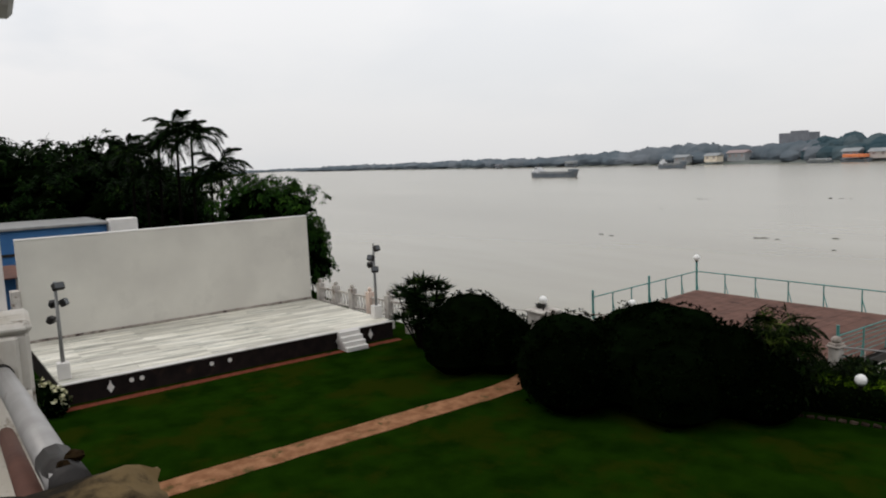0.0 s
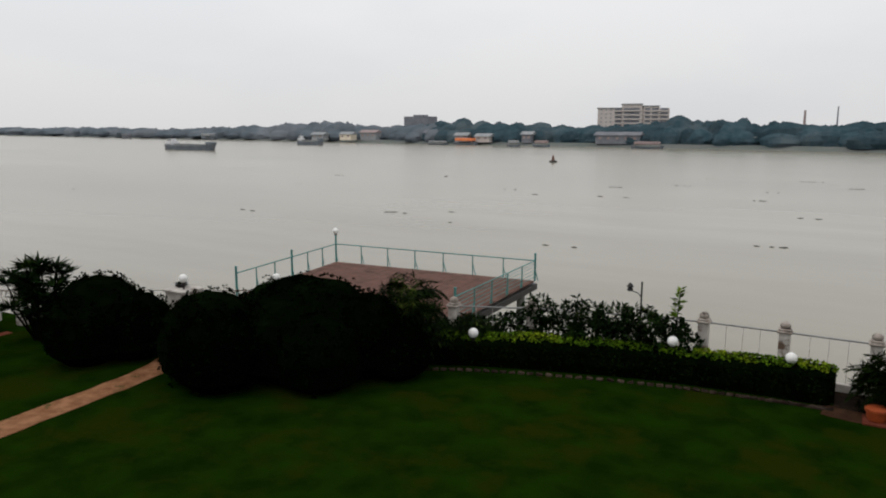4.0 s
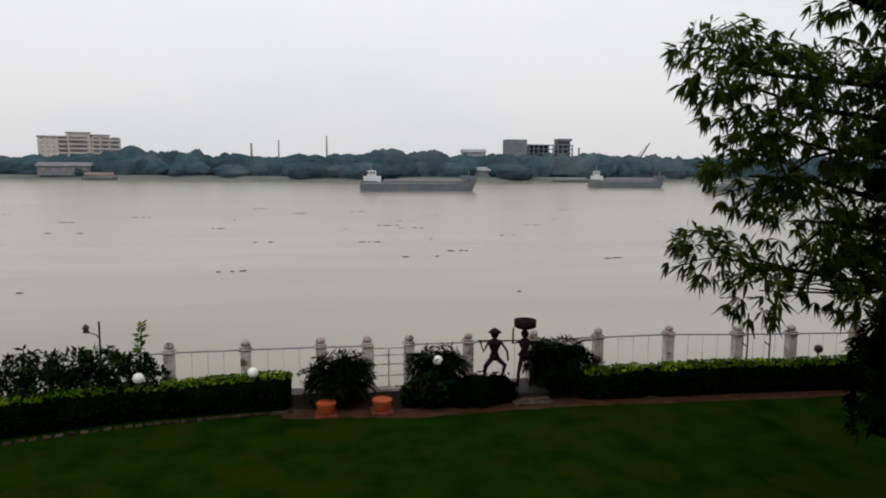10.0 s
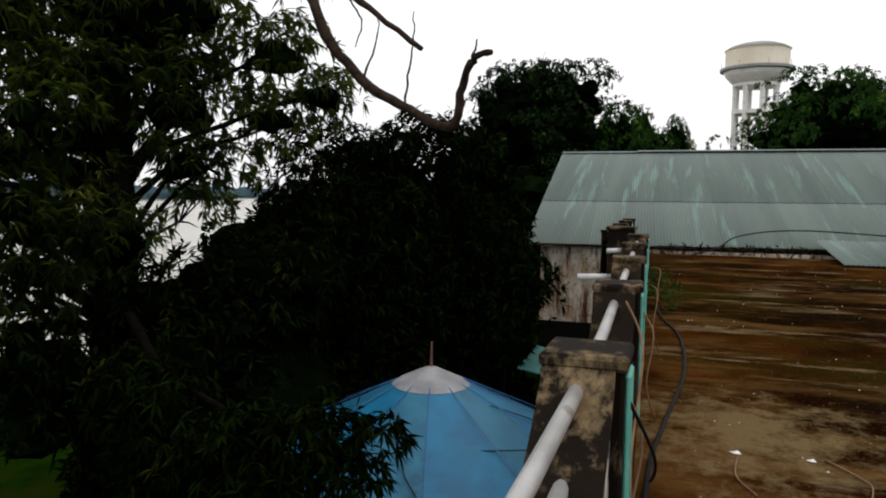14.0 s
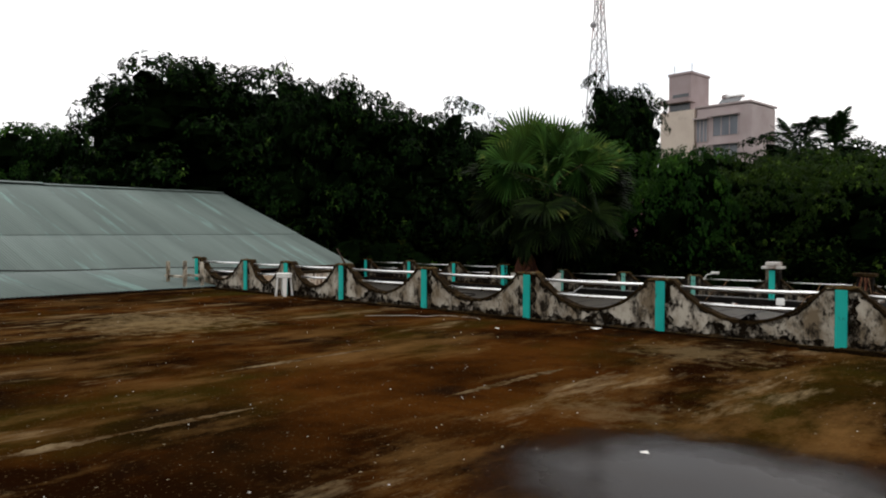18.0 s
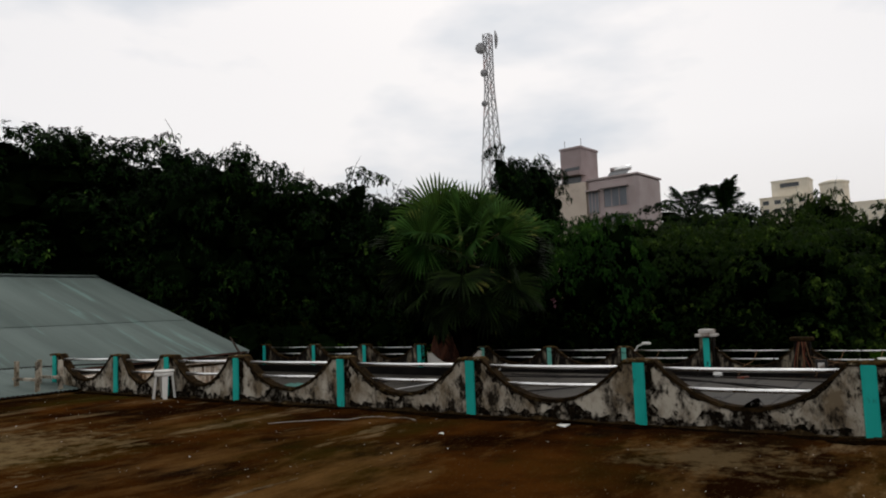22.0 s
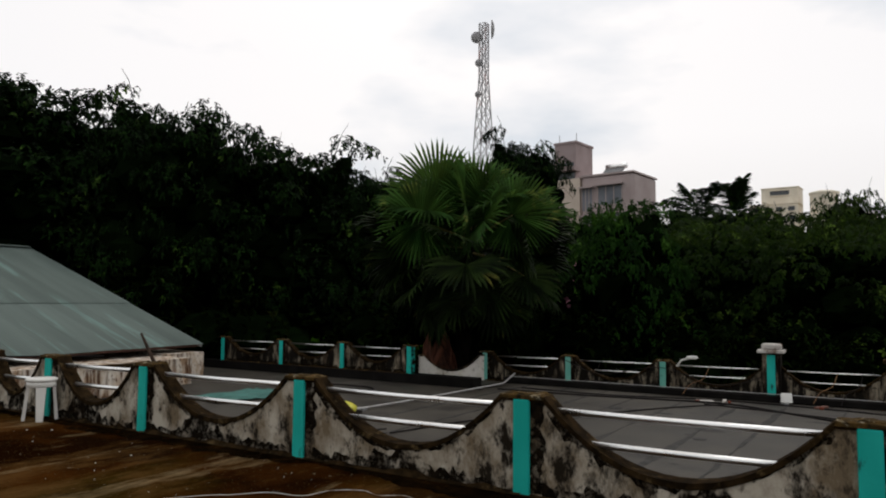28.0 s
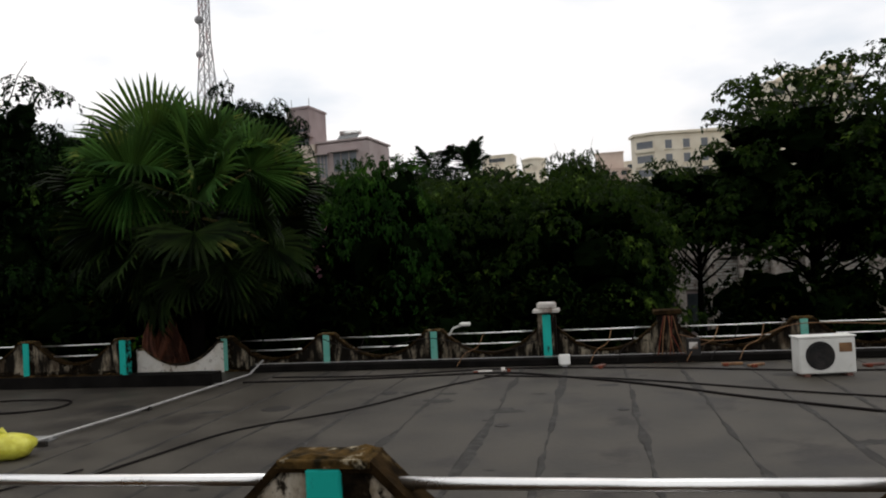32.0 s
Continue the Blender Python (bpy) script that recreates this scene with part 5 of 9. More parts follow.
def floodlight_pole(m, lamps):
    t = thing("floodlight_pole", "slim grey pole with black floodlights on a white block", "floodlight pole", m, "stage lights")
    part("base", Geo().box((-0.17, -0.17, 0), (0.17, 0.17, 0.5), 0.02), WHITE, t)
    part("pole", Geo().tube([(0, 0, 0.4), (0, 0, 2.9)], [0.06, 0.045], 10), STEELGREY, t, smooth=True)
    for z, a, s in lamps:
        h = part("lamp_head", Geo().box((-0.15 * s, -0.14, -0.11), (0.15 * s, 0.04, 0.11), 0.03, pose(0.16 * math.cos(radians(a)), 0.16 * math.sin(radians(a)), z, -25, 0, a + 90)), IRON, t)
        part("lens", Geo().box((-0.12 * s, -0.15, -0.08), (0.12 * s, -0.142, 0.08), 0.002, pose(0.16 * math.cos(radians(a)), 0.16 * math.sin(radians(a)), z, -25, 0, a + 90)), GLASSDARK, h)
        part("bracket", Geo().tube([(0, 0, z - 0.05), (0.12 * math.cos(radians(a)), 0.12 * math.sin(radians(a)), z)], 0.02, 6), IRON, t)
    return t


floodlight_pole(pose(-23.75, 1.45, 0.65), ((2.75, 20, 1.1), (2.2, 200, 0.8), (2.25, 60, 0.8), (1.75, 240, 0.8)))
floodlight_pole(pose(-24.9, 12.3, 0.65), ((2.7, 10, 0.8), (2.35, -60, 0.9), (2.05, 190, 1.0), (1.9, -20, 0.9)))

# brick-dust path and edging strip, each a thin raised bed of its own
def strip(name, pts, w, z, mat, label, cat):
    g = Geo()
    P = [Vector((x, y, 0)) for x, y in pts]
    ed = []
    for i, p in enumerate(P):
        d = (P[min(i + 1, len(P) - 1)] - P[max(i - 1, 0)]).normalized()
        s = Vector((-d.y, d.x, 0)) * (w[i] if isinstance(w, (list, tuple)) else w) / 2
        ed.append((p + s, p - s))
    for (a, b), (c, d) in zip(ed, ed[1:]):
        vs = [(q.x, q.y, h) for h in (-0.1, z) for q in (a, b, d, c)]
        g.add(vs, [(4, 7, 6, 5), (0, 4, 5, 1), (3, 2, 6, 7), (1, 5, 6, 2), (0, 3, 7, 4)])
    return structure(name, g, mat, label, cat)


def smooth_line(pts, k=8):
    out = []
    for i in range(len(pts) - 1):
        p0, p1, p2, p3 = (Vector((*pts[max(0, min(len(pts) - 1, j))], 0)) for j in (i - 1, i, i + 1, i + 2))
        for s in range(k):
            u = s / k
            q = 0.5 * ((2 * p1) + (p2 - p0) * u + (2 * p0 - 5 * p1 + 4 * p2 - p3) * u * u + (3 * p1 - p0 - 3 * p2 + p3) * u ** 3)
            out.append((q.x, q.y))
    out.append(tuple(pts[-1]))
    return out


rng = np.random.default_rng(3)
pl = smooth_line([(-15.3, 0.3), (-15.75, 5.0), (-16.1, 8.8), (-16.5, 12.4), (-17.6, 14.5), (-19.2, 16.6)], 8)
strip("path", pl, [0.78 + 0.12 * rng.random() for _ in pl], 0.012, PATHM, "narrow worn brick-dust garden path", "path")
pl = smooth_line([(-22.6, 0.6), (-22.95, 4.3), (-23.3, 8.0), (-23.65, 12.6)], 6)
strip("trim_stage_edging", pl, [0.3 + 0.08 * rng.random() for _ in pl], 0.008, EDGEM, "red brick edging along the stage", "edging")
pl = smooth_line([(-0.6, 18.55), (1.0, 18.3), (3.2, 18.0), (5.5, 18.15), (8.5, 18.05), (12.0, 17.9), (15.5, 17.6)], 6)
bed = smooth_line([(-0.7, 19.3), (2.0, 19.15), (5.0, 19.1), (9.5, 19.1), (14.0, 18.9), (18.0, 18.5)], 6)
strip("ground_bed_back", bed, [1.5 + 0.3 * rng.random() for _ in bed], 0.008, EARTHDARK, "dark damp earth under the shrubs by the fence", "flower bed")
strip("ground_bed", pl, [0.45 + 0.4 * rng.random() for _ in pl], 0.01, EARTH, "bare reddish earth bed along the hedge", "flower bed")


# clipped hedge runs
def hedge(name, label, pts, w, h, seed, per=150, leaf=None):
    rng = np.random.default_rng(seed)
    t = thing(name, label, "hedge", None, "clipped hedges")
    L = smooth_line(pts, 6)
    core = Geo()
    n = 10
    rings = []
    for i, (x, y) in enumerate(L):
        a, b = Vector(L[max(0, i - 1)]), Vector(L[min(len(L) - 1, i + 1)])
        d = (b - a).normalized()
        s = Vector((-d.y, d.x))
        hh, ww = h * (0.94 + 0.1 * noise.noise((x * 0.7, y * 0.7, seed))), w * (0.95 + 0.12 * noise.noise((x * 0.5, y * 0.5, seed + 9)))
        k = 0.6 if i in (0, len(L) - 1) else 1.0
        prof = [(-0.42, 0.0), (-0.5, 0.35), (-0.48, 0.8), (-0.4, 0.93), (-0.2, 1.0), (0.2, 1.0), (0.4, 0.93), (0.48, 0.8), (0.5, 0.35), (0.42, 0.0)]
        rings.append([(x + s.x * u * ww * k, y + s.y * u * ww * k, v * hh * (0.96 if k < 1 else 1)) for u, v in prof])
    for r in rings:
        core.v += r
    for i in range(len(rings) - 1):
        core.f += [(i * n + k, i * n + k + 1, i * n + n + k + 1, i * n + n + k) for k in range(n - 1)]
    core.f += [tuple(range(n)), tuple(range(len(core.v) - n, len(core.v)))]
    part("inner_growth", core, LEAF_BUSH_CORE, t)
    # The top keeps the bright leaf; the sides get the shade-coloured one.
    for nm, lo, hi, mat_, cnt in (("foliage_top", 3, 6, leaf or LEAF_HEDGE, 0.62), ("foliage_side", 0, n - 1, LEAF_SIDE_SHADE, 0.5)):
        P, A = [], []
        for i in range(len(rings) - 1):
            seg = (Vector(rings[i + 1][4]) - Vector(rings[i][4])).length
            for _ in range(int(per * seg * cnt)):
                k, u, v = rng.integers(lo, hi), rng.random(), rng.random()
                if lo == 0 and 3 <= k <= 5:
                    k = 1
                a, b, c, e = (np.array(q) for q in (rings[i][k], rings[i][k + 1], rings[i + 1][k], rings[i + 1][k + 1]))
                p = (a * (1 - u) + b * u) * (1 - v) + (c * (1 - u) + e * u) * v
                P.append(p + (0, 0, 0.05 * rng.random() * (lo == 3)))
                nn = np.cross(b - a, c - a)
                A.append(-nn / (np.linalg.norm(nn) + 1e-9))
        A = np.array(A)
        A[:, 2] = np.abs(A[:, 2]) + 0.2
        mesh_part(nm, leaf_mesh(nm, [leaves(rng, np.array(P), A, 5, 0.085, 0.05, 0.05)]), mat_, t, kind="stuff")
    return t


hedge("hedge", "curved clipped hedge with yellow-green top by the lawn", [(-12.4, 15.6), (-10.3, 17.1), (-7.6, 18.15), (-4.5, 18.95), (-2.0, 19.2), (-0.4, 19.25)], 0.95, 0.85, 1)
hedge("hedge", "low clipped hedge with yellow-green top by the fence", [(7.5, 18.6), (9.45, 18.53)], 0.9, 0.8, 2)
hedge("hedge", "long clipped hedge with yellow-green top by the fence", [(9.5, 18.5), (12.5, 18.4), (16.5, 18.1), (20, 17.8)], 0.9, 0.85, 3)


def bush(name, label, m, clumps, leaf, per, length=0.09, width=0.05, n=6, seed=1, droop=0.05, cat="bush", core=True, group=""):
    rng = np.random.default_rng(seed)
    t = thing(name, label, cat, m, group)
    if core:
        g = Geo()
        for x, y, z, r in clumps:
            if z > 1.15 * r and r > 0.6:
                continue
            g.lathe([(r * 0.5, -z), (r * 0.86, -0.45 * r), (r * 0.93, 0), (r * 0.8, r * 0.47), (r * 0.47, r * 0.8), (0.02, r * 0.92)], 12, at=(x, y, z))
        knolls = lumps([(x, y, z, r) for x, y, z, r in clumps if z > 1.15 * r and r > 0.6], seed)
        k0 = len(g.v)
        g.v += knolls.v
        g.f += [tuple(i + k0 for i in f) for f in knolls.f]
        part("inner_growth", g, LEAF_BUSH_CORE, t)
    else:
        g = Geo()
        for x, y, z, r in clumps:
            g.tube(bend((x * 0.3, y * 0.3, 0), (x, y, z), rng, 3), [0.04, 0.03, 0.02, 0.01], 5)
        part("stems", g, BARK, t)
    P, A = clump_points(rng, clumps, per)
    if core:
        c = np.array(clumps)
        P, A = [], []
        for x, y, z, r in clumps:
            k = int(per * r * r)
            d = rng.normal(size=(k, 3))
            d[:, 2] = np.abs(d[:, 2]) - 0.35
            d /= np.linalg.norm(d, axis=1)[:, None]
            lobe = np.array([[noise.noise((x + q[0] * 2.6, y + q[1] * 2.6, z + q[2] * 2.6))] for q in d])
            P.append(np.array((x, y, z)) + d * r * (0.84 + 0.2 * lobe + 0.12 * rng.random((k, 1))))
            A.append(d)
        P, A = np.concatenate(P), np.concatenate(A)
        k = P[:, 2] > 0.02
        P, A = P[k], A[k]
    mesh_part("foliage", leaf_mesh("foliage", [leaves(rng, P, A, n, length, width, droop)]), leaf, t)
    return t


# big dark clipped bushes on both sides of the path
bush("topiary_bush", "large round dark clipped bush beside the path", pose(-18.9, 12.6, 0), [(0, 0, 1.05, 1.45), (-0.9, 0.5, 0.8, 1.0), (0.9, 0.5, 0.9, 1.1), (0.1, -0.5, 0.9, 1.2), (-1.2, 1.3, 0.6, 0.9)], LEAF_BUSH_CORE, 420, 0.1, 0.05, seed=4, group="topiary bushes")
bush("topiary_bush", "round dark clipped bush beside the path", pose(-14.7, 12.9, 0), [(0, 0, 1.0, 1.45), (0.7, -0.4, 0.9, 1.25), (-0.8, 0.4, 0.8, 1.1), (0.3, 0.8, 0.9, 1.2)], LEAF_BUSH_CORE, 420, 0.1, 0.05, seed=5, group="topiary bushes")
bush("topiary_bush", "wide dark clipped bush mass by the deck gate", pose(-12.6, 15.0, 0), [(0, 0, 1.15, 1.5), (-1.4, 0.6, 1.1, 1.4), (1.1, 0.3, 1.0, 1.3), (-0.4, -1.0, 1.0, 1.4), (2.0, 0.5, 0.7, 1.0), (-2.6, 0.9, 0.9, 1.2), (0.8, -1.2, 0.8, 1.2), (-1.8, -0.8, 0.9, 1.2)], LEAF_BUSH_CORE, 380, 0.1, 0.05, seed=6, group="topiary bushes")


# boundary fence: square posts with stepped caps, pipe rail, kerb and thin uprights between
FENCEXY = [(-10.4, 18.3), (-8.3, 19.2), (-5.7, 19.9), (-3.66, 20.2), (-1.65, 20.2), (0.4, 20.15), (1.7, 20.05), (2.9, 20.05), (4.62, 20.0), (6.6, 20.0), (8.6, 19.95), (10.9, 19.95), (13.0, 19.6), (14.7, 19.4), (16.8, 19.2), (19.0, 19.0), (21.5, 18.8)]
t = thing("river_fence", "white riverside fence of masonry posts and pipe rails", "fence", None)
post_me = Geo().box((-0.135, -0.135, 0), (0.135, 0.135, 1.32), 0.012).mesh("post")
post_me.materials.append(FENCE)
cap_me = Geo().box((-0.18, -0.18, 1.32), (0.18, 0.18, 1.38), 0.015).box((-0.145, -0.145, 1.38), (0.145, 0.145, 1.44), 0.015).lathe([(0.08, 1.44), (0.125, 1.48), (0.13, 1.53), (0.1, 1.58), (0.04, 1.615), (0.01, 1.62)], 10).mesh("cap")
cap_me.materials.append(FENCECAP)
for x, y in FENCEXY:
    o = piece("post", post_me, t, pose(x, y, 0))
    piece("cap", cap_me, o, pose(0, 0, 0))
for i, (a, b) in enumerate(zip(FENCEXY, FENCEXY[1:])):
    if i == 6:
        continue
    A, B = Vector((*a, 0)), Vector((*b, 0))
    d = (B - A).normalized()
    A, B = A + d * 0.16, B - d * 0.16
    part("top_rail", Geo().tube([A + Vector((0, 0, 1.33)), B + Vector((0, 0, 1.33))], 0.025, 8), STEELGREY, t)
    part("kerb", Geo().box((0, -0.08, 0), ((B - A).length, 0.08, 0.2), 0.01, pose(A.x, A.y, 0, 0, 0, math.degrees(math.atan2(d.y, d.x)))), FENCE, t)
    for k in range(1, 4):
        p = A.lerp(B, k / 4)
        part("upright", Geo().tube([p + Vector((0, 0, 0.15)), p + Vector((0, 0, 1.33))], 0.007, 5), FENCE, t)
t = thing("fence_gate", "small white painted tube gate between fence posts", "gate", pose(1.86, 20.05, 0))
for z in (0.12, 0.45, 0.78, 1.05, 1.25):
    part("bar", Geo().tube([(0, 0, z), (0.9, 0, z)], 0.02, 8), FENCE, t)
for x in (0, 0.45, 0.9):
    part("stile", Geo().tube([(x, 0, 0.04), (x, 0, 1.25)], 0.022, 8), FENCE, t)
part("sill", Geo().box((-0.1, -0.1, 0), (1.0, 0.1, 0.1), 0.01), FENCE, t)


# globe lamps on short posts
def globe_lamp(m, h, r=0.14):
    t = thing("globe_lamp", "white opal globe lamp on a short dark post", "garden lamp", m, "garden globe lamps")
    part("post", Geo().tube([(0, 0, -0.02), (0, 0, h - r)], 0.03, 8), IRON, t)
    part("collar", Geo().lathe([(0.05, h - r - 0.06), (0.08, h - r), (0.05, h - r + 0.03)], 12), IRON, t)
    part("globe", Geo().ball((0, 0, h), r, 20), GLOBE, t, "white opal glass globe", smooth=True)
    return t


for x, y, h in ((-9.2, 17.25, 0.94), (-4.21, 19.0, 1.01), (-1.39, 19.1, 0.985), (3.52, 18.9, 1.14)):
    globe_lamp(pose(x, y, 0), h)
globe_lamp(pose(-18.69, 19.64, 0), 1.1)

# gate pillar with a globe by the river steps
t = thing("gate_pillar", "white square garden pillar", "pillar", pose(-20.0, 16.5, 0))
part("shaft", Geo().box((-0.42, -0.42, 0), (0.42, 0.42, 1.05), 0.02), FENCE, t)
part("cap", Geo().box((-0.48, -0.48, 1.05), (0.48, 0.48, 1.13), 0.02), FENCE, t)
globe_lamp(pose(-19.85, 16.4, 1.13), 0.37, 0.15)

# deck over the river: boards, girders, legs and a braced pipe railing
DECKZ = -0.4
DK = [Vector((-22.6, 21.4, DECKZ)), Vector((-24.0, 29.8, DECKZ)), Vector((-13.0, 30.6, DECKZ)), Vector((-12.6, 22.3, DECKZ))]
t = thing("river_deck", "brown boarded viewing deck over the river with teal railing", "deck", None)
for k in range(22):
    a, b, c, d = (DK[0].lerp(DK[3], k / 22), DK[0].lerp(DK[3], (k + 0.97) / 22), DK[1].lerp(DK[2], (k + 0.97) / 22), DK[1].lerp(DK[2], k / 22))
    part("board", Geo().add([(*q.xy, DECKZ - h) for h in (0.05, 0.0) for q in (a, b, c, d)], [(4, 5, 6, 7), (0, 1, 5, 4), (1, 2, 6, 5), (2, 3, 7, 6), (3, 0, 4, 7), (0, 3, 2, 1)]), DECKM, t)
for k in range(4):
    p, q = DK[k], DK[(k + 1) % 4]
    part("girder", Geo().tube([p - Vector((0, 0, 0.25)), q - Vector((0, 0, 0.25))], 0.18, 4), IRON, t)
for k in range(4):
    p = DK[k].lerp((DK[0] + DK[2]) / 2, 0.1)
    part("leg", Geo().tube([(p.x, p.y, -5), (p.x, p.y, DECKZ - 0.3)], 0.2, 10), STEELGREY, t)


def rail_run(p, q, n, mids, skip_first=False):
    d = (q - p).normalized()
    s = Vector((-d.y, d.x, 0))
    c = ((DK[0] + DK[2]) / 2 - p)
    s = s if s.dot(c) > 0 else -s
    part("handrail", Geo().tube([p + Vector((0, 0, 0.95)), q + Vector((0, 0, 0.95))], 0.026, 8), TEAL, t)
    for m_ in mids:
        part("midrail", Geo().tube([p + Vector((0, 0, m_)), q + Vector((0, 0, m_))], 0.012, 6), TEAL, t)
    for k in range(n + 1):
        if k == 0 and skip_first:
            continue
        o = p.lerp(q, k / n)
        b = part("baluster", Geo().tube([o, o + Vector((0, 0, 0.95))], 0.028, 6), TEAL, t)
        part("brace", Geo().tube([o + s * 0.0 + d * 0.16, o + Vector((0, 0, 0.55))], 0.02, 5), TEAL, b)


rail_run(DK[0], DK[1], 6, ())
rail_run(DK[1], DK[2], 7, (), True)
rail_run(DK[2], DK[3], 5, (0.2, 0.36, 0.52, 0.68, 0.82), True)
for p, h in ((DK[0], 1.25), (DK[0].lerp(DK[1], 0.5), 1.3), (DK[1], 1.5), (DK[2], 1.3), (DK[3], 1.3)):
    part("corner_post", Geo().tube([p, p + Vector((0, 0, h))], 0.05, 8), TEAL, t)
globe_lamp(Matrix.Translation(DK[1] + Vector((0, 0, 1.42))), 0.22, 0.16)

# ---- sculptures, pots, shrubs, canopy and other garden things ----
def limb_tube(g, pts, r):
    r = [0.72 * q for q in r] if isinstance(r, list) else r
    g.tube(pts, r, 7)


# two welded metal sculptures, each one plain mesh
g = Geo()
g.ball((0.0, 0, 1.5), 0.12, 10).lathe([(0.2, 1.55), (0.13, 1.62), (0.03, 1.68)], 10)
g.lathe([(0.06, 0.75), (0.15, 0.85), (0.1, 1.0), (0.19, 1.22), (0.2, 1.3), (0.06, 1.38), (0.05, 1.44)], 9)
limb_tube(g, [(0.18, 0, 1.28), (0.36, -0.05, 1.0), (0.4, 0.0, 0.72)], [0.05, 0.045, 0.04])
limb_tube(g, [(-0.18, 0, 1.28), (-0.34, -0.05, 1.02), (-0.42, 0, 1.32)], [0.05, 0.045, 0.04])
limb_tube(g, [(-0.5, 0, 1.34), (0.85, 0, 1.28)], 0.018)
limb_tube(g, [(-0.08, 0, 0.8), (-0.28, -0.1, 0.62), (-0.3, 0, 0.3), (-0.3, 0, 0.0)], [0.11, 0.09, 0.06, 0.06])
limb_tube(g, [(0.08, 0, 0.8), (0.28, -0.1, 0.62), (0.24, 0, 0.3), (0.3, 0, 0.0)], [0.11, 0.09, 0.06, 0.06])
ob = tagged(part("metal_sculpture", g, SCULPT, smooth=True), "black welded metal sculpture with a pole across its shoulder", "sculpture")
ob.matrix_basis = pose(5.24, 19.35, 0.2)
g = Geo()
g.lathe([(0.22, 1.68), (0.31, 1.72), (0.32, 1.92), (0.29, 1.93), (0.26, 1.84), (0.1, 1.82)], 14)
g.ball((0.0, 0, 1.52), 0.12, 10)
g.lathe([(0.07, 0.8), (0.2, 0.9), (0.1, 1.05), (0.16, 1.22), (0.18, 1.3), (0.06, 1.4)], 9)
limb_tube(g, [(-0.16, 0, 1.28), (-0.36, -0.02, 1.26), (-0.34, 0, 1.7)], [0.045, 0.04, 0.035])
limb_tube(g, [(0.16, 0, 1.28), (0.3, -0.02, 1.0), (0.2, -0.1, 0.85)], [0.045, 0.04, 0.035])
limb_tube(g, [(-0.08, 0, 0.85), (-0.18, -0.05, 0.45), (-0.2, 0, 0.0)], [0.1, 0.07, 0.06])
limb_tube(g, [(0.08, 0, 0.85), (0.22, -0.08, 0.5), (0.18, 0, 0.0)], [0.1, 0.07, 0.06])
ob = tagged(part("metal_sculpture", g, SCULPT, smooth=True), "black welded metal sculpture with a basket on its head", "sculpture")
ob.matrix_basis = pose(6.08, 19.2, 0.2)
t = thing("sculpture_plinth", "low dark stone plinth under the sculptures", "plinth", pose(5.7, 19.1, 0))
part("slab", Geo().box((-0.95, -0.45, 0), (0.95, 0.55, 0.2), 0.03), TARSEAM, t)
part("step", Geo().box((-0.2, -1.0, 0), (0.9, -0.46, 0.06), 0.015), BRICKDARK, t, "dark weathered stone step")


def pot(m):
    t = thing("flower_pot", "orange painted terracotta pot on the garden bed", "pot", m, "orange pots")
    part("bowl", Geo().lathe([(0.15, 0.0), (0.2, 0.1), (0.22, 0.22), (0.22, 0.3), (0.19, 0.3), (0.16, 0.24), (0.02, 0.22)], 18), POT, t, smooth=True)
    part("rim", Geo().lathe([(0.215, 0.25), (0.25, 0.26), (0.25, 0.32), (0.215, 0.33)], 18), POT, t)
    part("foot", Geo().box((-0.27, -0.27, -0.01), (0.27, 0.27, 0.05), 0.01), EDGEM, t)
    return t


p0 = pot(pose(0.48, 18.3, 0.01) @ Matrix.Scale(1.05, 4))
copy_thing(p0, pose(1.93, 18.3, 0.01))


def frond_bush(m, h, r, label, seed, n=34, leaf=None):
    """A clump palm: many arching feather fronds from the ground."""
    rng = np.random.default_rng(seed)
    t = thing("palm_shrub", label, "shrub", m, "garden shrubs")
    g = Geo()
    for i in range(10):
        a = rng.random() * 6.28
        g.tube([(0.15 * math.cos(a), 0.15 * math.sin(a), 0), (0.3 * r * math.cos(a), 0.3 * r * math.sin(a), h * 0.55)], [0.03, 0.018], 5)
    part("stems", g, BARK, t)
    for i in range(n):
        a = i * 137.5
        el = -70 + 75 * (i / n)
        piece("frond", SHRUB_FROND[i % 2], t, pose(0, 0, h * (0.25 + 0.35 * rng.random()), 0, 0, a) @ pose(0, 0, 0, 0, el + 20 * rng.random()) @ Matrix.Scale(r * (0.8 + 0.35 * rng.random()), 4))
    P, A = clump_points(rng, [(0, 0, h * 0.62, r * 0.62), (0, 0, h * 0.3, r * 0.75), (0.3 * r, 0, h * 0.5, r * 0.5), (-0.3 * r, 0, h * 0.5, r * 0.5)], 260)
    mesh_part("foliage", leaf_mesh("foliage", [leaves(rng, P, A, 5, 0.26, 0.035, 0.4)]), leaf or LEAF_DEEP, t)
    return t


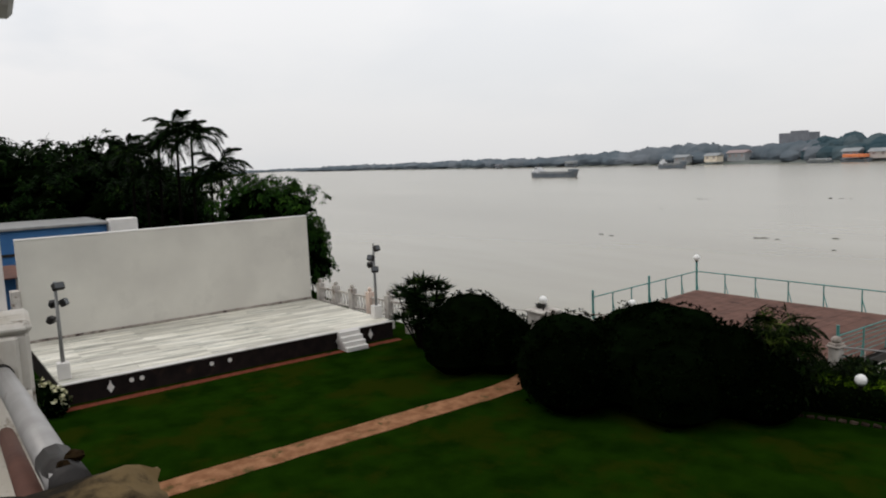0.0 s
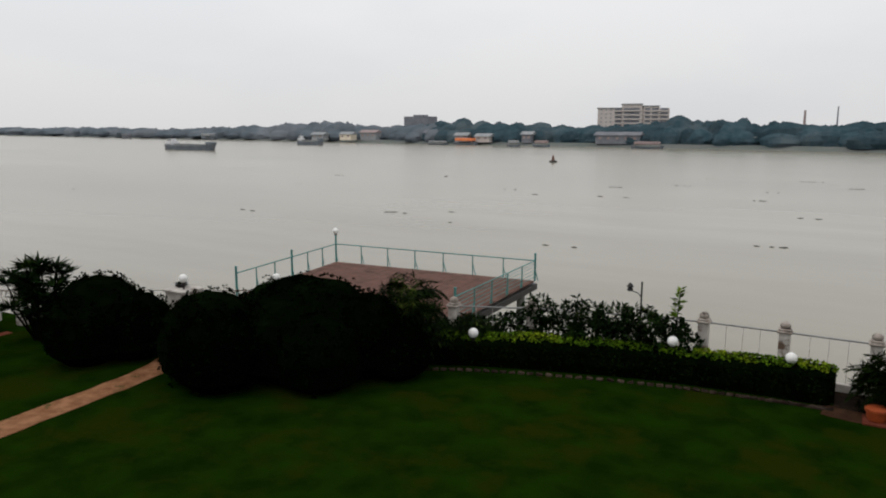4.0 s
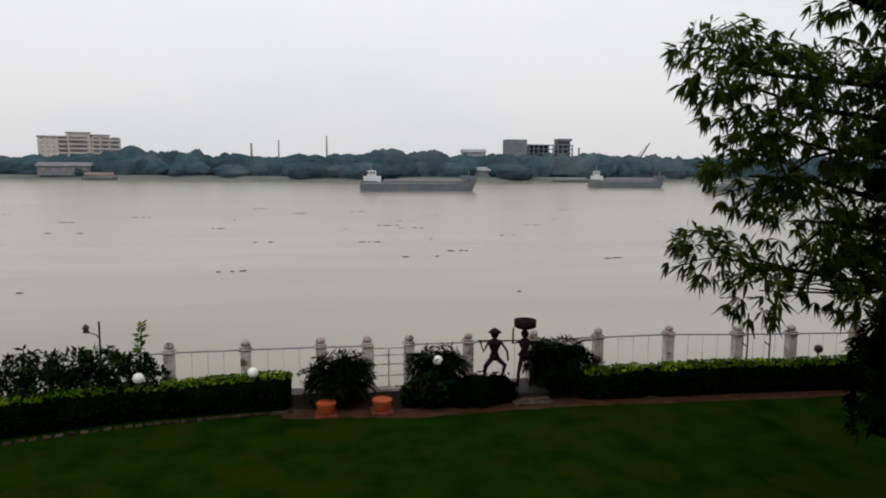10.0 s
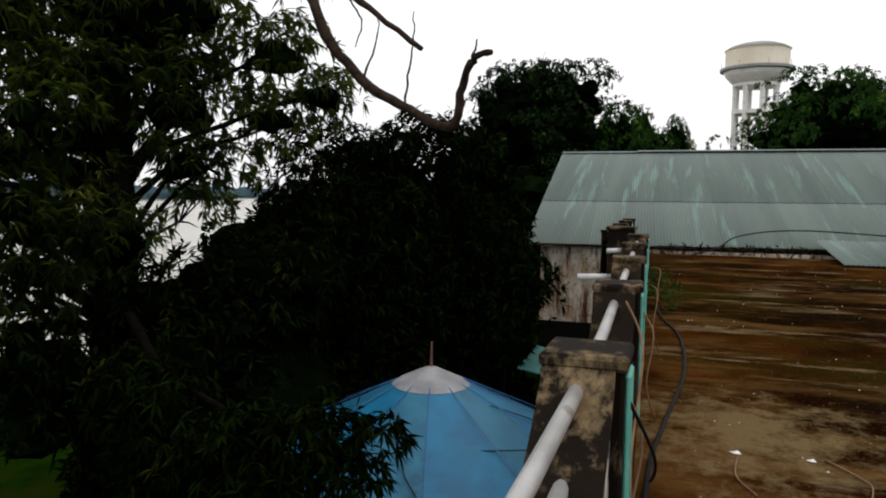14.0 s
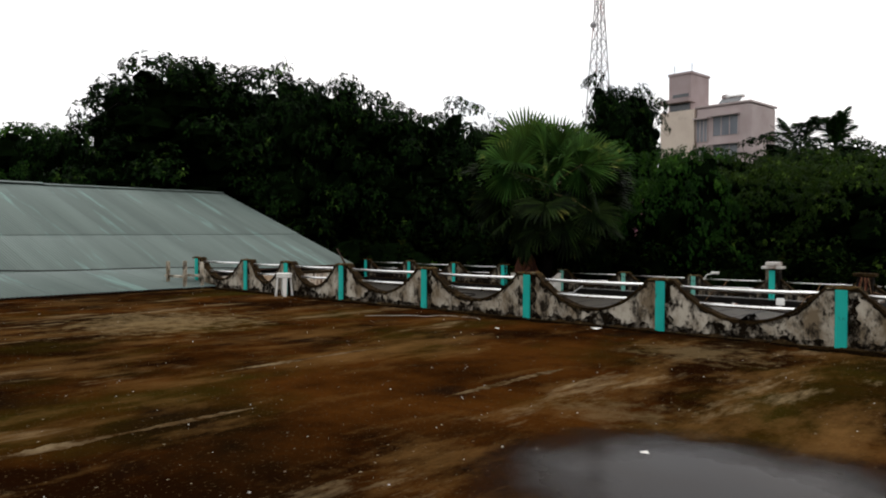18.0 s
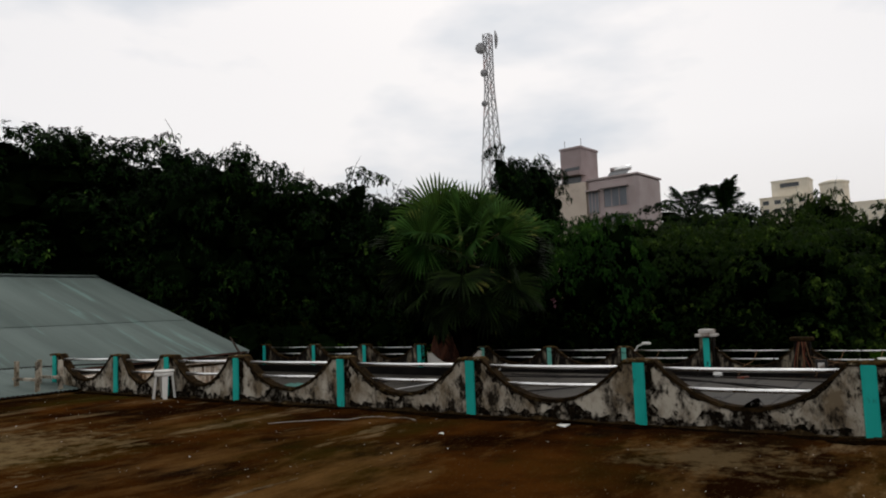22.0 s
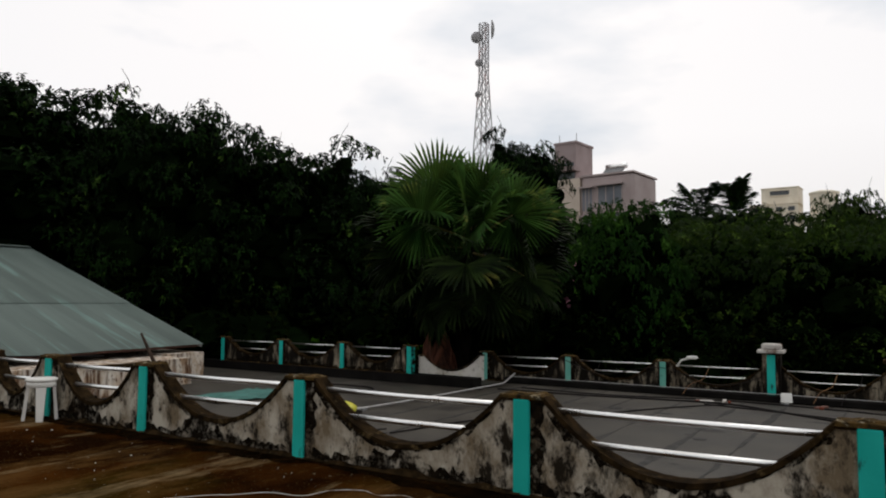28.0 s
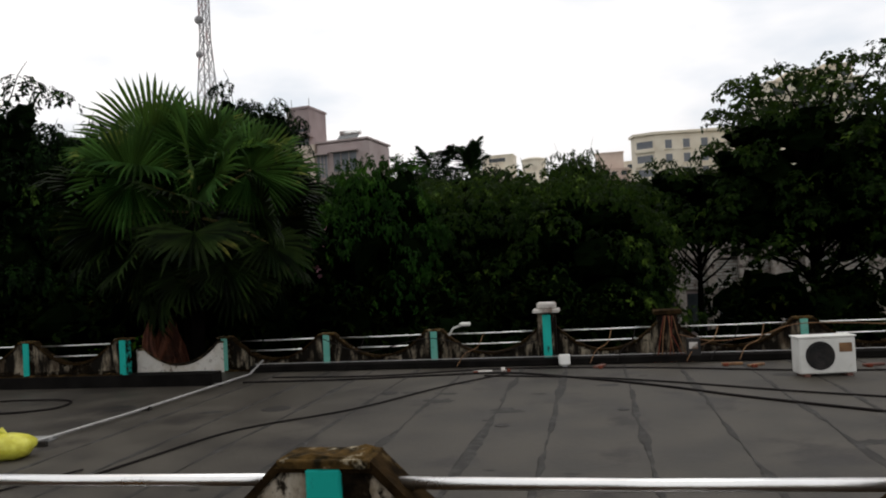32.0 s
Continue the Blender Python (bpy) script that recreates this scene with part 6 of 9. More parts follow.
def feather_frond(L, seed, droop=0.5, n=26, w_=0.0175):
    """An arching midrib with two rows of hanging leaflets."""
    rng = np.random.default_rng(seed)
    g = Geo()
    pts = [Vector((L * u * (1 - 0.22 * u * u), 0, L * (0.42 * u - droop * u * u * 1.05))) for u in [i / 8 for i in range(9)]]
    g.tube(pts, [L * (0.016 - 0.0017 * i) for i in range(9)], 5)
    for i in range(n):
        u = 0.14 + 0.86 * i / n
        k = min(7, int(u * 8))
        p = pts[k].lerp(pts[k + 1], u * 8 - k)
        l = L * 0.3 * math.sin(math.pi * (0.12 + 0.8 * u)) ** 0.7
        for s in (-1, 1):
            e = p + Vector((l * 0.5, s * l * 0.75, -l * (0.35 + 0.3 * rng.random())))
            mid = p.lerp(e, 0.5) + Vector((0, 0, l * 0.12))
            w = Vector((w_ * L, 0, 0))
            g.add([p - w * 0.5, p + w * 0.5, mid + w, e, mid - w], [(0, 1, 2, 4), (4, 2, 3)])
    return g.mesh("frond")


SHRUB_FROND = [feather_frond(1.0, 80, 0.8, 20, 0.02), feather_frond(0.9, 81, 1.0, 20, 0.02)]
for me in SHRUB_FROND:
    me.materials.append(LEAF_SHRUB)
frond_bush(pose(0.75, 19.1, 0), 1.55, 1.0, "dark clump palm against the fence by the gate", 1)
frond_bush(pose(1.2, 19.4, 0), 1.5, 0.8, "dark clump palm against the fence by the gate", 2)
frond_bush(pose(3.6, 19.3, 0), 1.6, 1.05, "dark clump palm beside the white gate", 3)
frond_bush(pose(7.3, 19.2, 0), 1.65, 1.1, "dark clump palm beside the metal sculptures", 4)
frond_bush(pose(6.9, 19.5, 0), 1.6, 0.9, "dark clump palm beside the metal sculptures", 5)
bush("shrub", "round green clipped shrub near the gate", pose(3.3, 18.6, 0), [(0, 0, 0.35, 0.55), (0.6, 0.1, 0.3, 0.5), (-0.45, 0.1, 0.25, 0.42)], LEAF_BRIGHT, 500, 0.085, 0.05, 5, 31, cat="shrub")
bush("shrub", "low dark shrub in front of the sculptures", pose(4.6, 18.5, 0), [(0, 0, 0.3, 0.55), (0.6, 0.2, 0.25, 0.5), (-0.5, 0.0, 0.3, 0.5)], LEAF_BUSH_CORE, 420, 0.1, 0.05, 5, 32, cat="shrub")

# mixed shrubs between the deck and the first fence posts
MIX = [(-10.1, 18.3, 1.1, .8), (-9.2, 18.9, 1.1, .8), (-8.0, 19.1, 1.75, .85), (-6.9, 19.2, 1.8, .9), (-6.0, 19.3, 1.75, .95), (-5.1, 19.4, 1.7, .9), (-4.4, 19.4, 1.55, .8)]
for i, (x, y, h, r) in enumerate(MIX):
    bush("shrub", ("leafy dark garden shrub by the river fence", "loose green shrub with pale new leaves by the fence")[i % 2], pose(x, y, 0), [(0, 0, h - 0.45 * r, r * 0.62), (-0.4 * r, -0.2, h * 0.5, r * 0.7), (0.45 * r, 0.1, h * 0.45, r * 0.7), (0, -0.25, h * 0.2, r * 0.7), (0.2, 0.3, h * 0.7, r * 0.5)],
         (LEAF_DARK, LEAF_SHRUB)[i % 2], 150, 0.2, 0.07, 6, 40 + i, 0.25, "shrub", core=False, group="garden shrubs")
frond_bush(pose(-10.7, 16.25, 0), 3.3, 1.2, "drooping palm shrub rising behind the clipped bushes", 7, leaf=LEAF_SHRUB)
frond_bush(pose(-9.6, 17.9, 0), 1.2, 0.9, "pale drooping palm shrub by the deck gate", 6, leaf=LEAF_SHRUB)
# sapling standing above the shrubs
t = thing("sapling", "thin sapling with yellow-green leaves above the shrubs", "sapling", pose(-4.25, 19.3, 0))
part("stem", Geo().tube([(0, 0, 0), (0.03, 0, 1.2), (0.12, 0, 2.3)], [0.025, 0.018, 0.008], 6), BARK, t)
r_ = np.random.default_rng(77)
P = np.array([(0.02 + 0.1 * u, 0, 1.6 + 0.75 * u) for u in np.linspace(0, 1, 14)])
mesh_part("leaves", leaf_mesh("leaves", [leaves(r_, P, np.tile((0, 0, 1.0), (14, 1)), 5, 0.2, 0.08, 0.2)]), LEAF_HEDGE, t)

# spiky shrub at the stage corner, flowering bush at the other
t = thing("dracaena_shrub", "dark spiky leaved shrub at the stage corner", "shrub", pose(-21.9, 12.7, 0) @ Matrix.Scale(1.25, 4), "garden shrubs")
r_ = np.random.default_rng(78)
pts = np.array([(0.75 * (r_.random() - .5) * 2, 0.6 * (r_.random() - .5) * 2, 0.5 + 1.35 * r_.random()) for _ in range(46)])
pts[:, 2] *= 1.15 - 0.45 * np.abs(pts[:, 0])
g = Geo()
for p in pts:
    g.tube([(p[0] * 0.3, p[1] * 0.3, 0), tuple(p)], [0.03, 0.015], 5)
part("stem_clump", g, BARK, t)
mesh_part("foliage", leaf_mesh("foliage", [leaves(r_, pts, np.tile((0, 0, 1.0), (46, 1)), 44, 0.4, 0.055, 0.15, 0.95)]), LEAF_DARK, t)
bush("flowering_bush", "small bush with pale cream blossoms at the stage end", pose(-22.75, 0.75, 0), [(0, 0, 0.4, 0.5), (0.4, 0.3, 0.3, 0.4), (-0.4, 0.2, 0.3, 0.4)], LEAF_SHRUB, 260, 0.12, 0.06, 5, 55)
t = thing("bush_blossoms", "cream blossoms on the small bush", "blossoms", pose(-22.75, 0.75, 0))
P, A = clump_points(np.random.default_rng(56), [(0, 0, 0.5, 0.52), (0.4, 0.3, 0.36, 0.42), (-0.4, 0.2, 0.34, 0.4)], 60)
mesh_part("petals", leaf_mesh("petals", [leaves(np.random.default_rng(57), P * (1.06, 1.06, 1.06), A, 5, 0.13, 0.11, 0.0)]), BLOSSOM, t, kind="stuff")
bush("shrub", "tangled yellowish shrub beside the deck", pose(-10.9, 16.9, 0), [(0, 0, 0.9, 0.7), (0.7, 0.2, 0.7, 0.6), (-0.6, 0.3, 0.8, 0.6), (0.2, 0.5, 1.2, 0.5)], LEAF_OLIVE, 170, 0.2, 0.05, 6, 58, 0.2, "shrub", core=False, group="garden shrubs")

# bracket lamp over the fence, dark ball lamps on the hedge
t = thing("bracket_lamp", "black iron bracket lamp on a slim post", "lamp post", pose(-5.22, 19.55, 0))
part("post", Geo().tube([(0, 0, 0), (0, 0, 2.4)], 0.025, 8), IRON, t)
part("arm", Geo().tube([(0, 0, 1.95), (-0.08, 0, 2.06), (-0.2, 0, 2.1), (-0.3, 0, 2.12)], 0.015, 6), IRON, t)
part("lantern", Geo().lathe([(0.03, 2.1), (0.09, 2.13), (0.06, 2.2), (0.1, 2.24), (0.05, 2.3), (0.02, 2.34)], 10, at=(-0.32, 0, 0)), IRON, t)
for x, y in ((13.0, 19.1), (13.75, 19.1)):
    t = thing("slim_post", "thin dark post standing behind the hedge", "post", pose(x, y, 0), "thin dark posts")
    part("post", Geo().tube([(0, 0, 0), (0.02, 0, 1.2), (0, 0, 2.1)], 0.025, 6), IRON, t)
    part("cross_piece", Geo().tube([(-0.16, 0, 1.2), (0.04, 0, 1.05)], 0.018, 5), IRON, t)
for x, y in ((8.06, 18.75), (15.17, 18.75)):
    t = thing("ball_lamp", "dark unlit ball lamp on a short post", "garden lamp", pose(x, y, 0), "dark ball lamps")
    part("post", Geo().tube([(0, 0, 0), (0, 0, 0.9)], 0.025, 6), IRON, t)
    part("ball", Geo().ball((0, 0, 1.0), 0.13, 14), IRON, t, smooth=True)

# ornamental balustrade on the river side of the stage
t = thing("balustrade", "weathered white ornamental balustrade beside the stage", "balustrade", None)
A, B = Vector((-30.6, 12.35, 0.0)), Vector((-24.2, 13.35, 0.0))
ang = math.degrees(math.atan2(B.y - A.y, B.x - A.x))
for k in range(6):
    p = A.lerp(B, k / 5)
    part("pier", Geo().box((-0.14, -0.14, 0), (0.14, 0.14, 1.35), 0.015, pose(p.x, p.y, 0, 0, 0, ang)).ball((p.x, p.y, 1.45), 0.1, 8), FENCE if k != 3 else PINKISH, t)
for k in range(5):
    p, q = A.lerp(B, k / 5), A.lerp(B, (k + 1) / 5)
    part("top_rail", Geo().tube([p + Vector((0, 0, 1.12)), q + Vector((0, 0, 1.12))], 0.05, 6), FENCE, t)
    part("plinth_rail", Geo().tube([p + Vector((0, 0, 0.55)), q + Vector((0, 0, 0.55))], 0.06, 6), FENCE, t)
    for j in range(1, 6):
        o = p.lerp(q, j / 6)
        part("scroll", Geo().tube([o + Vector((0, 0, 0.6)), o + Vector((0.05, 0, 0.75)), o + Vector((-0.05, 0, 0.95)), o + Vector((0, 0, 1.1))], 0.025, 5), FENCE, t)

# low fence from the pillar to the deck gate and the stair between
t = thing("river_steps_rail", "thin pipe rail beside the white garden pillar", "rail", None)
part("rail", Geo().tube([(-23.6, 15.0, 1.0), (-20.4, 16.5, 1.0), (-17.0, 18.6, 1.0)], 0.025, 6), FENCE, t)
for x, y in ((-23.6, 15.0), (-22.0, 15.75), (-18.4, 17.75), (-17.0, 18.6)):
    part("upright", Geo().tube([(x, y, 0), (x, y, 1.0)], 0.022, 6), FENCE, t)
t = thing("plant_bowl", "small bowl with leaves on the garden pillar", "planter", pose(-20.2, 16.6, 1.13))
part("bowl", Geo().lathe([(0.12, 0), (0.2, 0.08), (0.22, 0.12), (0.03, 0.1)], 12), IRON, t)
mesh_part("leaves", leaf_mesh("leaves", [leaves(np.random.default_rng(9), np.array([(0, 0, 0.1)] * 5), np.tile((0, 0, 1.0), (5, 1)), 6, 0.25, 0.06, 0.3)]), LEAF_DARK, t)

# blue walled shed and rusty lean-to behind the screen
t = thing("blue_shed", "low blue walled shed with pale roof edge behind the screen", "shed", pose(-36, 4.4, 0, 0, 0, 94))
part("wall", Geo().box((-14, 0, 0), (0, 5, 4.4)), BLUEPAINT, t)
part("roof", Geo().box((-14.3, -0.25, 4.4), (0.1, 5.2, 4.52), 0.02), STEELGREY, t, "pale sheet roof edge")
part("band", Geo().box((-14.1, -0.06, 3.3), (-0.02, -0.005, 3.42)), IRON, t)
t = thing("roof_tank_box", "white plastered tank box on the blue shed's corner", "tank box", pose(-35.3, 4.5, 0, 0, 0, 94))
part("box", Geo().box((0, 0, 3.4), (1.15, 0.9, 4.62), 0.03).box((0, 0, 0), (1.15, 0.9, 3.4)), WHITE, t)
t = thing("tin_lean_to", "rusty tin lean-to beside the screen wall", "lean-to", pose(-31.6, -0.6, 0, 0, 0, 94))
part("roof", Geo().box((-1.6, -0.2, 2.95), (1.35, 1.8, 3.0), 0, pose(0, 0, 0, 8)), RUST, t)
part("wall", Geo().box((-1.6, 0.2, 0), (1.2, 0.35, 2.85)), BLUEPAINT, t)
part("post", Geo().box((1.2, -0.1, 0), (1.36, 0.1, 2.9)), FENCE, t)

# eight-sided blue tarpaulin canopy with a pale cap
t = thing("tarpaulin_canopy", "blue tarpaulin canopy on bamboo ribs with a grey cap", "canopy", pose(12.5, 3.78, 0))
NS = 11
for k in range(NS):
    a0, a1 = 2 * math.pi * k / NS, 2 * math.pi * (k + 1) / NS
    g = Geo()
    rad = [0.62, 1.6, 2.7, 3.9]
    hz_ = [3.12, 2.62, 2.1, 1.62]
    vs, fs = [], []
    for r, z in zip(rad, hz_):
        for j in range(5):
            u = j / 4
            a = a0 + (a1 - a0) * u
            sag = 0.05 * (r / 3.9) * math.sin(math.pi * u)
            vs.append((r * math.cos(a), r * math.sin(a), z - sag))
    for i in range(3):
        for j in range(4):
            fs.append((i * 5 + j, i * 5 + 5 + j, i * 5 + 6 + j, i * 5 + 1 + j))
    part("panel", g.add(vs, fs), (TARP_A, TARP_B)[k % 2], t, ("bright blue tarpaulin panel", "faded grey-blue tarpaulin panel")[k % 2], smooth=True)
    part("rib", Geo().tube([(0.1 * math.cos(a0), 0.1 * math.sin(a0), 3.36), (0.62 * math.cos(a0), 0.62 * math.sin(a0), 3.14), (3.95 * math.cos(a0), 3.95 * math.sin(a0), 1.62)], 0.009, 5), BLUEPAINT, t)
part("cap", Geo().lathe([(0.72, 3.08), (0.6, 3.16), (0.12, 3.38), (0.02, 3.4)], 14), TARP_C, t, "grey plastic cap")
part("finial", Geo().tube([(0, 0, 3.36), (0.02, 0, 3.85)], [0.03, 0.015], 6), RUST, t)
for k in range(3):
    a = 1.1 + k * 1.7
    part("tie_rope", Geo().tube([(1.2 * math.cos(a), 1.2 * math.sin(a), 2.86), (2.4 * math.cos(a + 0.5), 2.4 * math.sin(a + 0.5), 2.27), (3.9 * math.cos(a + 0.75), 3.9 * math.sin(a + 0.75), 1.66)], 0.011, 4), CABLE, t)
part("guy_rope", Geo().tube([(-1.1, -2.0, 2.45), (-2.2, 0.6, 2.45), (-2.9, 2.4, 1.75)], 0.012, 4), CABLE, t)
for k in range(7):
    a = 2 * math.pi * k / 7
    part("pole", Geo().tube([(3.75 * math.cos(a), 3.75 * math.sin(a), 0), (3.75 * math.cos(a), 3.75 * math.sin(a), 1.66)], 0.05, 8), BARK, t)
t = thing("green_sheet", "faded green sheet awning beside the blue canopy", "awning", pose(17.5, 2.0, 0))
part("sheet", Geo().box((-1.0, -1.4, 2.3), (1.6, 1.4, 2.33), 0, pose(0, 0, 0, 10)), TEAL, t)
for x, y in ((-0.9, -1.3), (1.5, -1.3), (-0.9, 1.3), (1.5, 1.3)):
    part("pole", Geo().tube([(x, y, 0), (x, y, 2.3 + 0.17 * y)], 0.04, 6), BARK, t)

# half-buried bricks along the foot of the curved hedge
t = thing("brick_edging", "row of half-buried bricks along the hedge foot", "edging", None)
brick_me = Geo().box((-0.1, -0.05, -0.02), (0.07, 0.05, 0.06), 0.012).mesh("brick")
brick_me.materials.append(BRICKDARK)
rg = np.random.default_rng(12)
line = smooth_line([(-12.2, 14.85), (-10.0, 16.35), (-7.4, 17.4), (-4.4, 18.2), (-2.0, 18.5), (-0.4, 18.6)], 12)
for (xa, ya), (xb, yb) in zip(line, line[1:]):
    piece("brick", brick_me, t, pose((xa + xb) / 2, (ya + yb) / 2, 0, 18 * rg.normal(), 12 * rg.normal(), math.degrees(math.atan2(yb - ya, xb - xa)) + 12 * rg.normal()))

# ---- trees and palms ----
BIG = [(6.8, 11.0, 8.2, .9), (7.4, 10.9, 7.7, 1.1), (7.8, 10.6, 6.9, 1.1), (7.2, 10.8, 6.3, .8), (7.8, 10.4, 5.6, .95), (6.5, 10.6, 5.0, .7), (7.1, 10.2, 4.5, .6), (8.3, 10.0, 4.6, .75), (9.5, 10.3, 6.3, 1.0), (9.8, 10.0, 7.8, 1.2),
       (9.2, 10.6, 9.4, 1.1), (11.1, 10.1, 10.2, 1.6), (12.5, 8.8, 10.0, 1.6), (12.8, 7.1, 9.2, 1.2)]
BIG += [(12.8, 6.1, 8.4, .8), (12.7, 7.2, 8.0, .9), (10.4, 10.1, 5.0, .9), (12.3, 9.0, 8.2, 1.5), (11.2, 10.0, 8.7, 1.5), (12.8, 8.9, 6.3, .7), (12.7, 8.1, 7.1, .7), (8.7, 10.7, 8.0, .7), (10.5, 10.7, 12.0, 1.8), (12.8, 8.8, 12.7, 2.0),
        (11.4, 9.8, 14.1, 2.2), (13.5, 6.8, 11.2, 1.1), (8.7, 10.9, 10.2, .8),
        (9.9, 10.9, 7.1, 1.1), (10.3, 10.5, 5.8, 1.1), (9.6, 11.1, 5.0, 0.9), (12.0, 8.6, 7.1, 0.9), (10.4, 10.4, 8.6, 1.2), (12.0, 8.9, 8.9, 1.1), (10.1, 10.6, 4.0, 1.0), (10.2, 10.8, 9.8, 1.1),
        (10.8, 10.1, 7.0, 0.85), (10.6, 9.7, 6.0, 0.9), (11.1, 9.3, 5.6, 0.9), (9.9, 10.1, 5.2, 0.9)]
t = tree("mango_tree", "tall dark mango tree with drooping narrow leaves on the lawn", pose(11.4, 9.8, 0), 15, 0.5,
         [(x - 11.4, y - 9.8, z, r) for x, y, z, r in BIG], LEAF_MANGO, per=90, n=9, length=0.27, width=0.055, droop=0.75, seed=11, trunk_top=10.5, limb=0.2)
off = Vector((11.4, 9.8, 0))
HANG = [(8.4, 4.2, 3.4, .55), (8.1, 3.3, 3.1, .42), (8.5, 5.0, 3.2, .7), (8.3, 3.1, 3.5, .4), (8.0, 4.3, 2.8, .55), (8.4, 3.8, 3.5, .5), (8.1, 5.1, 2.5, .6), (8.7, 5.8, 2.9, .8), (8.9, 6.6, 3.2, .9), (9.2, 7.4, 3.4, .9), (8.8, 5.2, 2.4, .7), (9.0, 6.0, 2.2, .8), (8.5, 4.6, 2.3, .55), (8.6, 4.0, 2.9, .5), (9.4, 6.8, 2.4, 0.9)]
hang = part("drooping_branch", Geo().tube([Vector(p) - off for p in ((11.3, 9.6, 4.6), (10.2, 8.4, 4.4), (9.1, 6.9, 3.8), (8.6, 5.4, 3.5), (8.3, 4.0, 3.4), (8.2, 3.2, 3.2))], [0.12, 0.09, 0.06, 0.04, 0.025, 0.012], 7), BARK, t, smooth=True)
P, A = clump_points(np.random.default_rng(13), [(x - 11.4, y - 9.8, z, r) for x, y, z, r in HANG], 210)
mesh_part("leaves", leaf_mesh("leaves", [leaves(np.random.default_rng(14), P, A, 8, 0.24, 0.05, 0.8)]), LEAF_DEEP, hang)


def bent(pts, k=4):
    """A smooth line through the points."""
    P_ = [Vector(p) for p in pts]
    P_ = [P_[0] * 2 - P_[1]] + P_ + [P_[-1] * 2 - P_[-2]]
    out = []
    for a, b, c, d in zip(P_, P_[1:], P_[2:], P_[3:]):
        out += [0.5 * ((2 * b) + (c - a) * u + (2 * a - 5 * b + 4 * c - d) * u * u + (3 * b - a - 3 * c + d) * u ** 3) for u in (i / k for i in range(k))]
    return out + [P_[-2]]


def knotted(pts, r0, r1, seed):
    line = bent([Vector(p) - off for p in pts], 5)
    rg = np.random.default_rng(seed)
    line = [p + Vector(rg.normal(size=3)) * 0.012 for p in line]
    return Geo().tube(line, [(r0 + (r1 - r0) * i / len(line)) * (0.9 + 0.25 * rg.random()) for i in range(len(line))], 8)


part("inner_growth", lumps([(x - 11.4, y - 9.8, z - 0.1, r * 0.5) for x, y, z, r in BIG if r > 0.75 and x > 9.0] + [(x - 11.4, y - 9.8, z, r) for x, y, z, r in ((11.6, 9.4, 9.8, 1.2), (11.2, 9.8, 7.4, 0.8), (11.4, 9.7, 12.6, 1.7))], 3), LEAF_BUSH_CORE, t, kind="stuff")
br = [(12.36, 7.38, 11.22), (12.39, 6.34, 10.4), (12.06, 5.69, 9.33), (11.78, 4.86, 8.47), (11.29, 3.97, 7.97), (10.4, 2.85, 7.5), (10.16, 2.61, 8.05), (9.95, 2.4, 8.38), (9.8, 2.1, 8.44)]
part("bare_branch", knotted([(11.6, 9.4, 10.6)] + br, 0.12, 0.04, 1), BAREBARK, t, "leafless broken branch", smooth=True)
br = [(12.59, 7.0, 11.2), (12.66, 5.83, 10.38), (12.37, 5.02, 9.84), (11.78, 3.79, 8.92)]
part("bare_branch", knotted(br, 0.08, 0.045, 2), BAREBARK, t, "leafless broken branch", smooth=True)
for k, tw in enumerate((((11.18, 3.85, 7.95), (11.2, 3.78, 8.5), (11.15, 3.7, 9.0), (11.3, 3.75, 9.45)), ((11.75, 4.8, 8.5), (11.7, 4.55, 9.1), (11.65, 4.5, 9.5)), ((9.95, 2.4, 8.36), (9.85, 2.35, 8.5), (9.8, 2.3, 8.62)), ((12.5, 5.5, 10.1), (12.3, 5.1, 9.6), (12.2, 5.2, 9.1)))):
    part("twig", knotted(tw, 0.022, 0.008, 5 + k), BAREBARK, t)
LOW = [(9.9, 9.9, 3.4, 1.0), (10.4, 8.9, 2.7, 1.3), (11.5, 8.1, 3.4, 1.5), (12.5, 7.5, 4.2, 1.5), (10.3, 8.0, 1.8, 1.4), (9.5, 9.8, 2.4, .8), (12.6, 7.6, 2.0, 2.0), (11.0, 8.8, 1.2, 1.4),
       (11.0, 8.6, 4.4, 0.9), (11.6, 7.9, 4.7, 0.95), (12.1, 7.2, 5.0, 1.0), (12.5, 6.6, 5.0, 1.0), (11.8, 7.7, 3.8, 1.2)]
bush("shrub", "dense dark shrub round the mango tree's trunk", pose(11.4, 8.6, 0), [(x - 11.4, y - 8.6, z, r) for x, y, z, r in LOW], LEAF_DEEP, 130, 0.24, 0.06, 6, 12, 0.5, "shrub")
r_ = np.random.default_rng(21)
tree("mango_tree", "dense round dark mango tree beside the blue canopy", pose(17.6, 6.7, 0), 8.3, 0.3, dome(r_, 3.3, 3.1, -1.2, 8.6, 70, 1.5), LEAF_DEEP, per=110, n=8, length=0.26, width=0.06, droop=0.6, seed=22, trunk_top=5)

